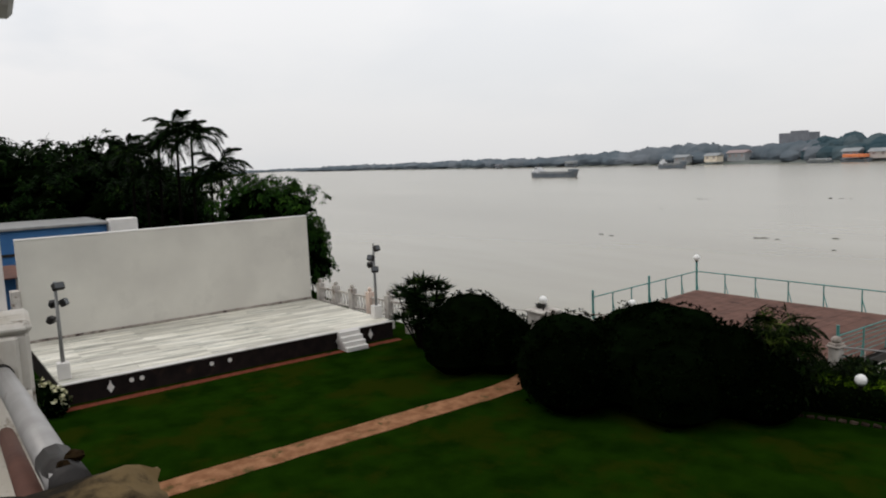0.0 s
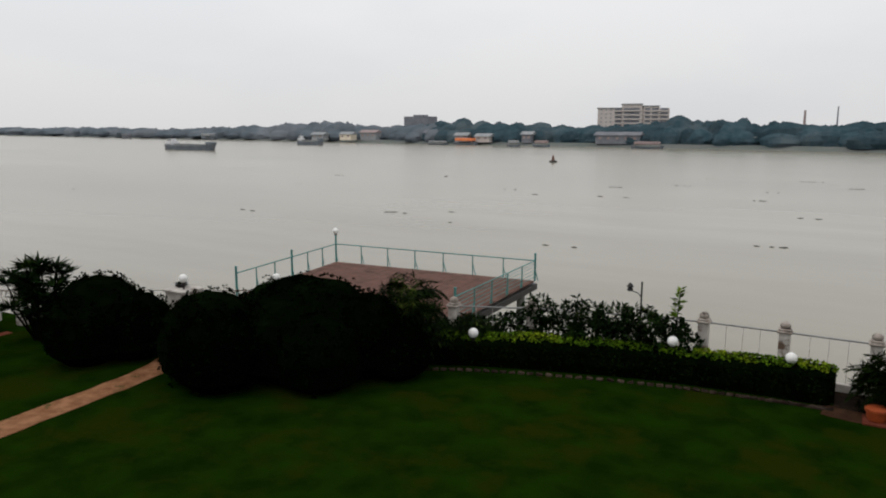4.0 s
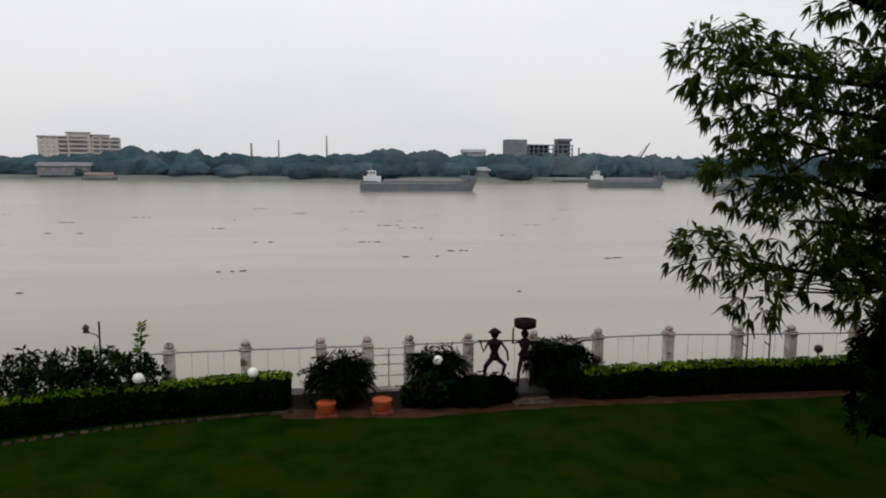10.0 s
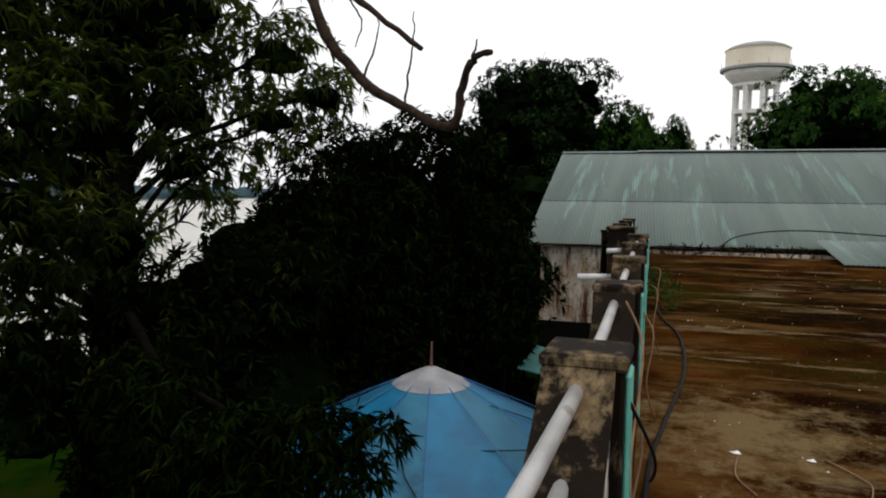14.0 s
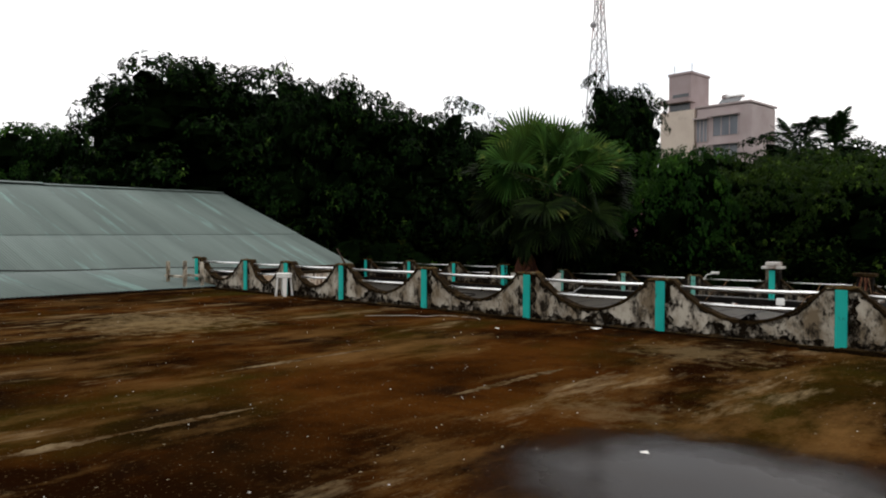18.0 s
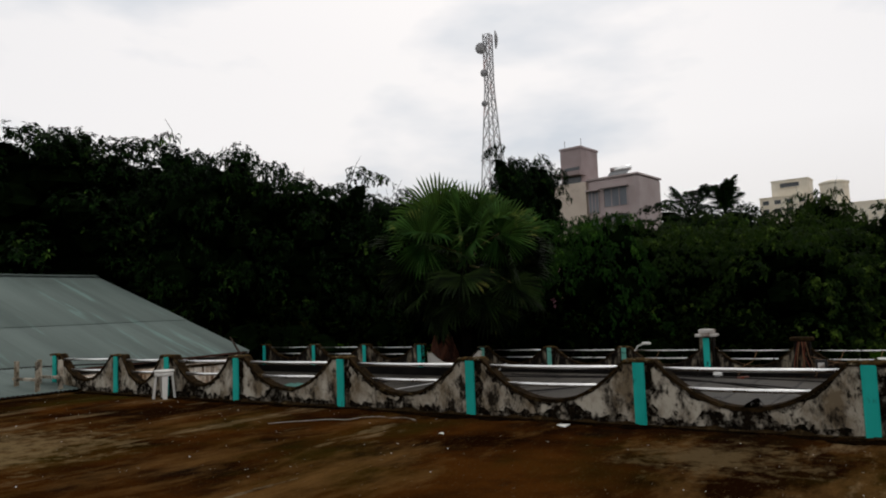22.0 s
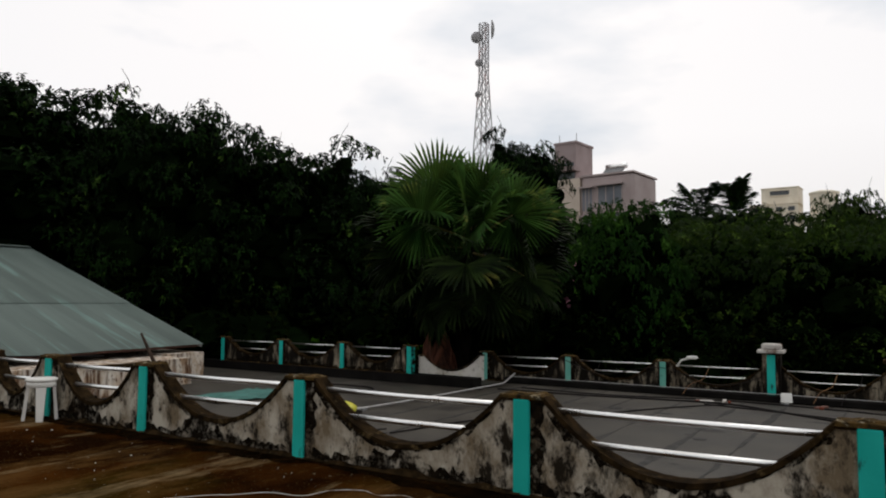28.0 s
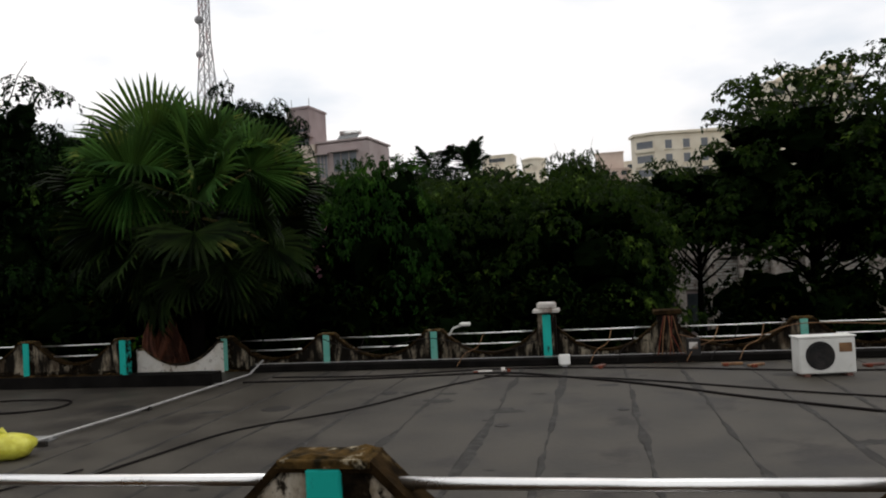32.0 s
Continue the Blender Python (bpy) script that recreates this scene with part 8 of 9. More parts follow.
part("side_wing", Geo().box((5.6, -0.9, 0), (15.4, 9, 28.6), 0.5).box((5.65, -1.1, 28.45), (15.5, 9.1, 28.75)), MAUVEPALE, b, "mauve rendered wing")
for x0, x1, z0, z1 in ((6.0, 8.0, 22.6, 26.4), (9.0, 13.4, 23.4, 26.6), (6.0, 8.0, 18.6, 21.4), (9.0, 13.4, 18.6, 21.8)):
    w_ = part("window", Geo().box((x0, -1.0, z0), (x1, -0.6, z1)), CONCRETE, b, "grey glazed window")
    part("hood", Geo().box((x0 - 0.3, -1.9, z1), (x1 + 0.3, -0.9, z1 + 0.25)), MAUVEPALE, w_)
    for k in range(4):
        part("mullion", Geo().box((x0 + (x1 - x0) * k / 3 - 0.07, -1.12, z0), (x0 + (x1 - x0) * k / 3 + 0.07, -0.98, z1)), MAUVEPALE, w_)
h = part("water_heater", Geo().tube([(9.2, 2.0, 30.3), (12.9, 2.0, 30.3)], 0.5, 10), RAILM, b, "solar water heater drum", smooth=True)
part("collector", Geo().add([(9.2, 0.2, 28.9), (12.9, 0.2, 28.9), (12.9, 1.6, 30.0), (9.2, 1.6, 30.0), (9.2, 0.2, 28.8), (12.9, 0.2, 28.8), (12.9, 1.6, 29.9), (9.2, 1.6, 29.9)], [(0, 1, 2, 3), (7, 6, 5, 4), (0, 4, 5, 1)]), GLASSDARK, h)
for x in (0.5, 3.9):
    part("antenna", Geo().tube([(x, 1, 35.2), (x, 1, 37.0)], 0.06, 5), STEELGREY, b)
block("cream_block", "cream apartment block with stepped roof rooms", pose(34.9, -291, 0, 0, 0, -4), ((-12.4, 0.0, 0, 0, 49.0, 1, 1, None), (-16.2, 0.2, 2.5, 0, 42.8, 4, 2, None)), CREAM)
b = thing("cream_block", "cream apartment block with a rounded stair tower", "building", pose(26.7, -291.5, 0))
part("stair_tower", Geo().lathe([(4.6, 0), (4.6, 45.6), (4.9, 45.7), (4.9, 46.3), (3.0, 46.9), (0.1, 47.1)], 20), CREAM, b)
part("wall", Geo().box((-16, -4, 0), (5, 6, 38)), CREAM, b)
block("cream_block", "pink apartment block with plain parapets", pose(3.0, -292, 0, 0, 0, 0), ((0.0, 10.4, 0, 0, 46.6, 0, 0, PINKISH), (10.4, 16.0, 0, 0, 42.6, 1, 1, None), (1.0, 12.0, 3, 0, 40.0, 3, 2, PINKISH)), CREAM)
# block with a canted corner and balconies
b = thing("cream_block", "cream apartment block with canted corner balconies", "building", pose(-4.9, -182.0, 0, 0, 0, 8))
part("wall", Geo().box((-26, -12, 0), (-4.2, 0, 34.6)), CREAM, b)
part("corner", Geo().prism([(-4.3, -0.02), (-4.3, -6), (0, -6), (-0.2, -2.2)], 0, 34.6), CREAM, b, "canted corner bay")
part("cornice", Geo().prism([(-26.3, 0.5), (-26.3, -6), (0.5, -6), (0.3, -2.0), (-4.1, 0.5)], 34.6, 35.2), CREAM, b)
for f_ in range(3):
    z = 33.2 - f_ * 3.3
    for x in (-7.4, -11.5, -15.6):
        w_ = part("window", Geo().box((x - 0.75, -0.2, z - 2.0), (x + 0.75, 0.04, z)), CONCRETE, b)
        part("sill", Geo().box((x - 1.0, 0, z - 2.25), (x + 1.0, 0.4, z - 2.05)), CREAM, w_)
    part("balcony", Geo().prism([(-3.9, 0.4), (-4.2, -0.3), (-0.4, -2.5), (0.1, -2.0)], z - 2.6, z - 1.7), CREAM, b)
    # Solid grey prism; its tone stands in for the shade in the opening.
    part("balcony_opening", Geo().prism([(-3.8, -0.15), (-3.9, -0.5), (-0.7, -2.4), (-0.5, -2.0)], z - 1.7, z), CONCRETE, b, "shaded balcony opening")
block("cream_block", "tall cream apartment block with arched roof room behind the trees", pose(-31, -158, 0, 0, 0, 8), ((-3.0, 15, 0.6, 0, 38.6, 4, 5, None), (2.0, 5.6, -1, 38.6, 40.6, 1, 0, None), (8.8, 14, -1, 38.6, 41.6, 2, 1, None)), CREAM)

# near block with pilasters and louvred screens, seen through the street trees
t = thing("louvred_block", "pale block with pilasters and louvred openings behind the trees", "building", pose(0, -56, 0))
# Greyer wall and pilaster colours stand in for the street trees' shade.
part("wall", Geo().box((-13, -8, 0), (4.2, -0.5, 9.2)), MAUVE, t)
part("upper_wall", Geo().box((-13, -0.5, 6.2), (4.2, -0.1, 9.3)), FENCECAP, t)
for k in range(9):
    x = 3.4 - k * 1.9
    part("pilaster", Geo().box((x - 0.28, -0.45, 0), (x + 0.28, 0.1, 7.4), 0.03), FENCECAP, t)
    part("opening", Geo().box((x - 1.5, -0.6, 1.6), (x - 0.4, -0.45, 4.0)), GLASSDARK, t)
    for j in range(9):
        part("louvre", Geo().box((x - 1.6, -0.45, 4.3 + j * 0.2), (x - 0.3, -0.3, 4.42 + j * 0.2)), FENCE, t)

# boats on the river
def cargo_ship(m, L, label, W=9.0, H=5.0):
    t = thing("cargo_ship", label, "ship", m, "moored river boats")
    n = 24
    g = Geo()
    rings = []
    for i in range(n + 1):
        u = i / n
        w = W / 2 * (min(1, 0.75 + 3 * u) if u < 0.15 else 1) * (1 if u < 0.84 else max(0.04, 1 - ((u - 0.84) / 0.16) ** 2))
        sheer = H * (0.66 + (0.42 * max(0, (u - 0.86) / 0.14)) + (0.12 if u < 0.16 else 0))
        rings.append([(L * (u - 0.5), -w, sheer), (L * (u - 0.5) - (0.05 * L * max(0, (u - 0.8) / 0.2)), -w * 0.9, -0.5), (L * (u - 0.5) - (0.05 * L * max(0, (u - 0.8) / 0.2)), w * 0.9, -0.5), (L * (u - 0.5), w, sheer)])
    for r in rings:
        g.v += r
    for i in range(n):
        g.f += [(i * 4 + k, i * 4 + k + 1, i * 4 + 5 + k, i * 4 + 4 + k) for k in range(3)] + [(i * 4 + 3, i * 4, i * 4 + 4, i * 4 + 7)]
    g.f += [(0, 3, 2, 1), (n * 4, n * 4 + 1, n * 4 + 2, n * 4 + 3)]
    part("hull", g, HULL, t, "grey-blue steel hull")
    part("rub_rail", Geo().box((-L * 0.49, -W * 0.5 - 0.12, H * 0.56), (L * 0.3, -W * 0.5 + 0.02, H * 0.64)), FARWALL, t, "pale rubbing strake")
    part("bulwark", Geo().prism([(L * 0.36, -W * 0.44), (L * 0.49, -W * 0.1), (L * 0.5, 0), (L * 0.49, W * 0.1), (L * 0.36, W * 0.44)], H * 0.9, H * 1.16), HULL, t)
    for k in range(9):
        part("stanchion", Geo().tube([(-L * 0.3 + k * L * 0.075, -W * 0.46, H * 0.64), (-L * 0.3 + k * L * 0.075, -W * 0.46, H * 0.92)], 0.07, 4), FARWALL, t)
    part("deck_rail", Geo().tube([(-L * 0.3, -W * 0.46, H * 0.92), (L * 0.3, -W * 0.46, H * 0.92)], 0.06, 4), FARWALL, t)
    part("hatch", Geo().box((-L * 0.3, -W * 0.33, H * 0.7), (L * 0.36, W * 0.33, H * 0.86), 0.1), STEELGREY, t)
    part("bridge", Geo().box((-L * 0.47, -W * 0.38, H * 0.7), (-L * 0.33, W * 0.38, H * 1.12), 0.1), BOATWHITE, t, "white deckhouse")
    w_ = part("wheelhouse", Geo().box((-L * 0.44, -W * 0.28, H * 1.12), (-L * 0.37, W * 0.28, H * 1.55), 0.1), BOATWHITE, t, "white wheelhouse")
    for k in range(3):
        part("window", Geo().box((-L * 0.445 + k * L * 0.024, -W * 0.29, H * 1.3), (-L * 0.43 + k * L * 0.024, -W * 0.27, H * 1.47)), GLASSDARK, w_)
    part("mast", Geo().tube([(-L * 0.41, 0, H * 1.5), (-L * 0.41, 0, H * 2.1)], 0.1, 6), STEELGREY, t)
    part("mast", Geo().tube([(L * 0.42, 0, H * 0.9), (L * 0.42, 0, H * 1.6)], 0.1, 6), STEELGREY, t)
    return t


def ship_between(a, b, label, H):
    A, B = Vector((*a, 0)), Vector((*b, 0))
    d = B - A
    return cargo_ship(pose((A.x + B.x) / 2, (A.y + B.y) / 2, WATERZ, 0, 0, math.degrees(math.atan2(d.y, d.x))), d.length, label, d.length * 0.16, H)


ship_between((20.1, 264), (63.8, 263), "long grey cargo ship with white wheelhouse moored in midstream", 4.8)
ship_between((123, 300), (156, 294), "grey cargo ship with white wheelhouse moored in midstream", 4.6)
ship_between((147.4, 246), (175, 242), "grey cargo vessel half hidden by the mango tree", 4.2)
ship_between((-318, 259), (-280, 257), "small grey cargo ship riding upstream", 3.6)
ship_between((-352, 400), (-323, 392), "small grey ferry near the far bank", 4.0)


# small craft, a buoy and drifting weed
def barge(m, L, canopy, label, H=1.6):
    t = thing("river_boat", label, "boat", m, "moored river boats")
    g = Geo()
    n = 12
    for i in range(n + 1):
        u = i / n
        w = L * 0.11 * math.sin(math.pi * (0.12 + 0.76 * u)) ** 0.5
        sh = H * (0.75 + 0.5 * (2 * u - 1) ** 4)
        g.v += [(L * (u - .5), -w, sh), (L * (u - .5) * 0.94, -w * 0.7, -0.4), (L * (u - .5) * 0.94, w * 0.7, -0.4), (L * (u - .5), w, sh)]
    for i in range(n):
        g.f += [(i * 4 + k, i * 4 + k + 1, i * 4 + 5 + k, i * 4 + 4 + k) for k in range(3)] + [(i * 4 + 3, i * 4, i * 4 + 4, i * 4 + 7)]
    g.f += [(0, 3, 2, 1), (n * 4, n * 4 + 1, n * 4 + 2, n * 4 + 3)]
    part("hull", g, HULL, t)
    if canopy:
        part("canopy", Geo().box((-L * 0.38, -L * 0.1, H * 1.5), (L * 0.38, L * 0.1, H * 2.6), 0.3), canopy, t)
        for k in range(5):
            for s in (-1, 1):
                part("post", Geo().tube([(L * (-0.36 + 0.18 * k), s * L * 0.09, H * 0.7), (L * (-0.36 + 0.18 * k), s * L * 0.09, H * 1.55)], 0.12, 5), STEELGREY, t)
    return t


barge(pose(-250, 462, WATERZ, 0, 0, -14), 22, ORANGE, "river boat with bright orange canopy at the far bank", 1.9)
barge(pose(-269, 455, WATERZ, 0, 0, -14), 20, FARWALL, "pale covered boat at the far bank", 1.1)
barge(pose(-110, 425, WATERZ, 0, 0, -14), 20, MAUVE, "grey covered boat at the far bank")
barge(pose(-178, 430, WATERZ, 0, 0, -10), 12, MAUVE, "small covered boat at the far bank")
barge(pose(-195, 425, WATERZ, 0, 0, -10), 10, FARWALL, "small pale boat at the far bank")
barge(pose(150, 392, WATERZ, 0, 0, -6), 22, FARWALL, "pale low boat at the far bank", 1.0)
barge(pose(-600, 540, WATERZ, 0, 0, -20), 30, FARWALL, "distant pale ferry by the far bank", 2.6)
barge(pose(-760, 560, WATERZ, 0, 0, -20), 26, CONCRETE, "distant grey launch by the far bank", 2.2)
t = thing("river_buoy", "dark conical buoy riding in midstream", "buoy", pose(-87.7, 222, WATERZ))
part("float", Geo().lathe([(1.1, -0.4), (1.4, 0.1), (1.2, 0.5), (0.6, 0.6)], 14), IRON, t)
part("tower", Geo().lathe([(0.6, 0.6), (0.4, 1.5), (0.45, 1.55), (0.15, 2.2), (0.02, 2.4)], 10), RUST, t)

rng = np.random.default_rng(91)
g = Geo()
for i in range(44):
    az, d = radians(-58 + 100 * rng.random()), 45 + 125 * rng.random() ** 0.8
    x, y = d * math.sin(az), d * math.cos(az)
    if y < 34:
        continue
    for k in range(rng.integers(1, 6)):
        ox, oy, r = rng.normal() * 1.5, rng.normal() * 0.15, 0.08 + 0.16 * rng.random()
        g.lathe([(r, -0.04), (r * 0.8, 0.03), (r * 0.3, 0.06), (0.02, 0.07)], 7, pose(x + ox, y + oy, WATERZ) @ Matrix.Diagonal((2.6, 0.9, 1, 1)))
tagged(part("drifting_weed", g, BARK, kind="stuff"), "small dark rafts of weed drifting on the river", "floating weed")

# structures on the far bank
def chimney(x, y, z, r, label, mat):
    t = thing("chimney", label, "chimney", pose(x, y, -1), "far chimneys")
    part("stack", Geo().tube([(0, 0, 0), (0, 0, z + 1)], [r, r * 0.6], 8), mat, t)
    part("rim", Geo().lathe([(r * 0.75, z + 0.6), (r * 0.8, z + 1.0)], 8), mat, t)


chimney(-40.6, 598, 22, 1.2, "dark brick chimney on the far bank", MAUVE)
chimney(-19.4, 599, 24.5, 0.7, "thin steel stack on the far bank", CONCRETE)
chimney(18.7, 599, 28.5, 0.9, "thin tall stack on the far bank", MAUVE)
chimney(218.6, 556, 20, 1.3, "dark chimney beside the unfinished blocks", MAUVE)
t = thing("far_crane", "lattice crane jib on the far bank", "crane", None)
part("jib", Geo().tube([(262, 539, 10), (270, 536, 24)], [0.9, 0.4], 4), CONCRETE, t)
part("cab", Geo().box((258, 538, -1), (264, 542, 10.5)), CONCRETE, t)
part("stay", Geo().tube([(258, 540, 10), (270, 536, 24)], 0.25, 4), CONCRETE, t)


def far_house(x0, x1, y, z, label, mat, roof=None):
    t = thing("far_house", label, "house", None, "far bank houses")
    part("wall", Geo().box((x0, y, -1.5), (x1, y + 8, z)), mat, t)
    part("roof", Geo().add([(x0 - 1, y - 1, z), (x1 + 1, y - 1, z), (x1 + 1, y + 9, z), (x0 - 1, y + 9, z), (x0 - 1, y + 4, z + 2.2), (x1 + 1, y + 4, z + 2.2)], [(0, 1, 5, 4), (2, 3, 4, 5), (1, 2, 5), (3, 0, 4), (0, 3, 2, 1)]), roof or mat, t)
    n = max(2, int((x1 - x0) / 5))
    for k in range(n):
        x = x0 + (x1 - x0) * (k + 0.5) / n
        # Windows are mauve-grey rather than dark, paled to stand in for haze.
        part("window", Geo().box((x - 0.9, y - 0.1, z * 0.35), (x + 0.9, y + 0.1, z * 0.75)), MAUVE, t)


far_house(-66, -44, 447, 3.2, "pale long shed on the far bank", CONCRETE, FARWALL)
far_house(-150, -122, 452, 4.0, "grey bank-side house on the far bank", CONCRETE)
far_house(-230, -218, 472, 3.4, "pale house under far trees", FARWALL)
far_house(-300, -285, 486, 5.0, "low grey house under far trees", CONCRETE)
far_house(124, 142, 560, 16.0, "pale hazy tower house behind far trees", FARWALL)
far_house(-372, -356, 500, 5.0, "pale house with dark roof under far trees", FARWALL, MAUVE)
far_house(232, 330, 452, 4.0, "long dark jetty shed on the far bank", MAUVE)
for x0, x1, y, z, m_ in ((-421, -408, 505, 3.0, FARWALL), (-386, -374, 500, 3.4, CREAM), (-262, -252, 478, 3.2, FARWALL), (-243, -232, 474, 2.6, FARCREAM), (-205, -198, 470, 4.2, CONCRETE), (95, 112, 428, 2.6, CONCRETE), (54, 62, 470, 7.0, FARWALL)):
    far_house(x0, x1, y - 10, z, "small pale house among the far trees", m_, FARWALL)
far_house(-30, -12, 440, 2.4, "low pale bank wall house", CONCRETE)

# ---- things on the two roofs ----
def cable(pts, r, label, mat=None, name="cable"):
    t = thing(name, label, "cable", None, "roof cables")
    P = []
    for i in range(len(pts) - 1):
        p0, p1, p2, p3 = (Vector(pts[max(0, min(len(pts) - 1, j))]) for j in (i - 1, i, i + 1, i + 2))
        for s in range(6):
            u = s / 6
            P.append(0.5 * ((2 * p1) + (p2 - p0) * u + (2 * p0 - 5 * p1 + 4 * p2 - p3) * u * u + (3 * p1 - p0 - 3 * p2 + p3) * u ** 3))
    P.append(Vector(pts[-1]))
    part("sheath", Geo().tube(P, r, 6), mat or CABLE, t, smooth=True)
    return t


Z5 = ROOF + 0.012
cable([(2.6, -0.2, Z5), (4.2, -0.18, Z5), (5.25, -0.27, Z5), (6.7, -0.42, Z5), (8.4, -0.4, Z5), (9.6, -0.2, Z5), (10.6, -0.12, Z5)], 0.016, "black cable lying along the river parapet")
cable([(4.1, -0.72, Z5), (4.35, -0.64, Z5), (4.7, -0.68, Z5)], 0.005, "short pale wire scrap on the roof", STRAW, "wire")
cable([(4.78, -1.16, Z5), (4.5, -1.3, Z5), (4.35, -1.3, Z5), (4.1, -1.22, Z5)], 0.005, "short pale wire scrap on the roof", STRAW, "wire")
cable([(10.36, -9.5, Z5), (10.15, -9.78, Z5), (10.0, -9.9, Z5), (9.8, -10.12, Z5), (9.5, -10.2, Z5), (9.42, -10.45, Z5), (9.2, -10.6, Z5), (9.0, -10.55, Z5), (8.8, -10.66, Z5), (8.5, -10.5, Z5)], 0.004, "pale rope end lying by the street parapet", FENCE, "rope")
cable([(2.95, -0.1, 5.8), (3.1, -0.22, 5.5), (3.5, -0.2, 5.25), (4.4, -0.2, 5.05)], 0.007, "thin wire hanging from the parapet pier", CABLE, "wire")
cable([(4.95, 0.0, 5.85), (4.7, -0.12, 5.6), (3.9, -0.1, 5.2), (3.3, -0.15, 5.02)], 0.007, "thin pale wire hanging between piers", STRAW, "wire")
cable([(-3.0, 0.08, 5.75), (-3.02, -0.1, 5.55), (-2.95, -0.14, 5.3), (-2.9, -0.16, 5.03)], 0.008, "thin black wire hanging from the pier", CABLE, "wire")
cable([(18.9, -0.6, 5.05), (20.5, -1.5, 5.2), (21.6, -2.2, 5.5), (22.2, -4, 5.65), (22.0, -8, 5.45), (21.8, -12, 5.42), (21.3, -16, 5.25)], 0.02, "black cable slung over the shed roof")

for k, x in enumerate((3.2, 5.4, 5.45, 7.6, 9.8)):
    cable([(x, -0.05, 5.82 - 0.05 * k), (x - 0.15, -0.17, 5.6), (x - 0.3 - 0.05 * k, -0.14, 5.3), (x - 0.2, -0.2, 5.02)], 0.005, "thin brown wire tangled on the parapet pier", STRAW, "wire")

# rubber sleeve and plaster lump where two rails meet
t = thing("pipe_joint", "dark rubber sleeve on the rail with yellowed moss", "pipe joint", pose(-1.68, 0.25, 5.935))
part("sleeve", Geo().tube([(-0.1, -0.008, -0.01), (0.0, 0.0, 0.0), (0.09, 0.01, 0.002)], 0.036, 10), IRON, t, smooth=True)
part("moss_lump", lumps([(0.02, 0.02, 0.035, 0.022), (0.05, 0.0, 0.034, 0.016)], 2), MOSSTOP, t)

# rain puddle
rng = np.random.default_rng(17)
ring = []
for k in range(40):
    a = 2 * math.pi * k / 40
    r = 1.0 + 0.4 * noise.noise((math.cos(a) * 1.5, math.sin(a) * 1.5, 4.0)) + 0.14 * noise.noise((math.cos(a) * 5, math.sin(a) * 5, 8.0)) + 0.05 * rng.random()
    ring.append((2.1 + 1.15 * (r + 0.35) * math.cos(a), -4.85 + (r + 0.35) * math.sin(a)))
rim = [(2.1 + (x - 2.1) * (1.22 + 0.1 * rng.random()), -4.85 + (y + 4.85) * (1.22 + 0.1 * rng.random())) for x, y in ring]
structure("trim_damp_rim", Geo().add([(x, y, ROOF + 0.002) for x, y in rim], [tuple(range(40))]), DAMP, "damp dark rim round the puddle", "damp patch")
g = Geo().add([(x, y, ROOF + 0.005) for x, y in ring], [tuple(range(40))])
structure("water_puddle", g, PUDDLE, "shallow rain puddle reflecting the sky", "puddle")

# litter and grit
for x, y, s in ((6.45, -10.9, 0.09), (2.88, -5.3, 0.035), (4.75, -0.67, 0.03), (4.75, -1.08, 0.025), (7.6, -9.8, 0.04)):
    t = thing("litter", "crumpled white scrap on the roof", "litter", pose(x, y, ROOF, 0, 0, 40 * x), "roof litter")
    part("scrap", Geo().add([(-s, -s, 0.0), (s, -s * 0.6, 0.01), (s * 0.7, s, 0.005), (-s * 0.8, s * 0.7, 0.012), (0, 0, 0.016)], [(0, 1, 4), (1, 2, 4), (2, 3, 4), (3, 0, 4), (0, 3, 2, 1)]), PLASTIC, t)
g = Geo()
for i in range(620):
    x, y, s = -2 + 20 * rng.random(), -11 + 10.7 * rng.random(), 0.003 + 0.010 * rng.random() ** 3
    a = rng.random() * 6.28
    c_, s_ = math.cos(a) * s, math.sin(a) * s
    g.add([(x + c_, y + s_, ROOF), (x - s_, y + c_, ROOF), (x - c_, y - s_, ROOF), (x + s_, y - c_, ROOF), (x, y, ROOF + s * 0.8)], [(0, 1, 4), (1, 2, 4), (2, 3, 4), (3, 0, 4)])
tagged(part("grit", g, FENCE, kind="stuff"), "pale grit and plaster crumbs scattered on the roof", "grit")
t = thing("weed_tuft", "green weed tuft growing at the parapet foot", "weed", pose(10.7, -0.12, ROOF) @ Matrix.Scale(1.5, 4))
P, A = clump_points(rng, [(0, 0, 0.12, 0.28), (0.5, 0.05, 0.1, 0.2), (-0.4, 0.05, 0.08, 0.2)], 300)
mesh_part("foliage", leaf_mesh("foliage", [leaves(rng, P * (1, 1, 0.8) + (0, 0, 0.02), A, 5, 0.14, 0.02, 0.1)]), LEAF_BRIGHT, t, kind="stuff")


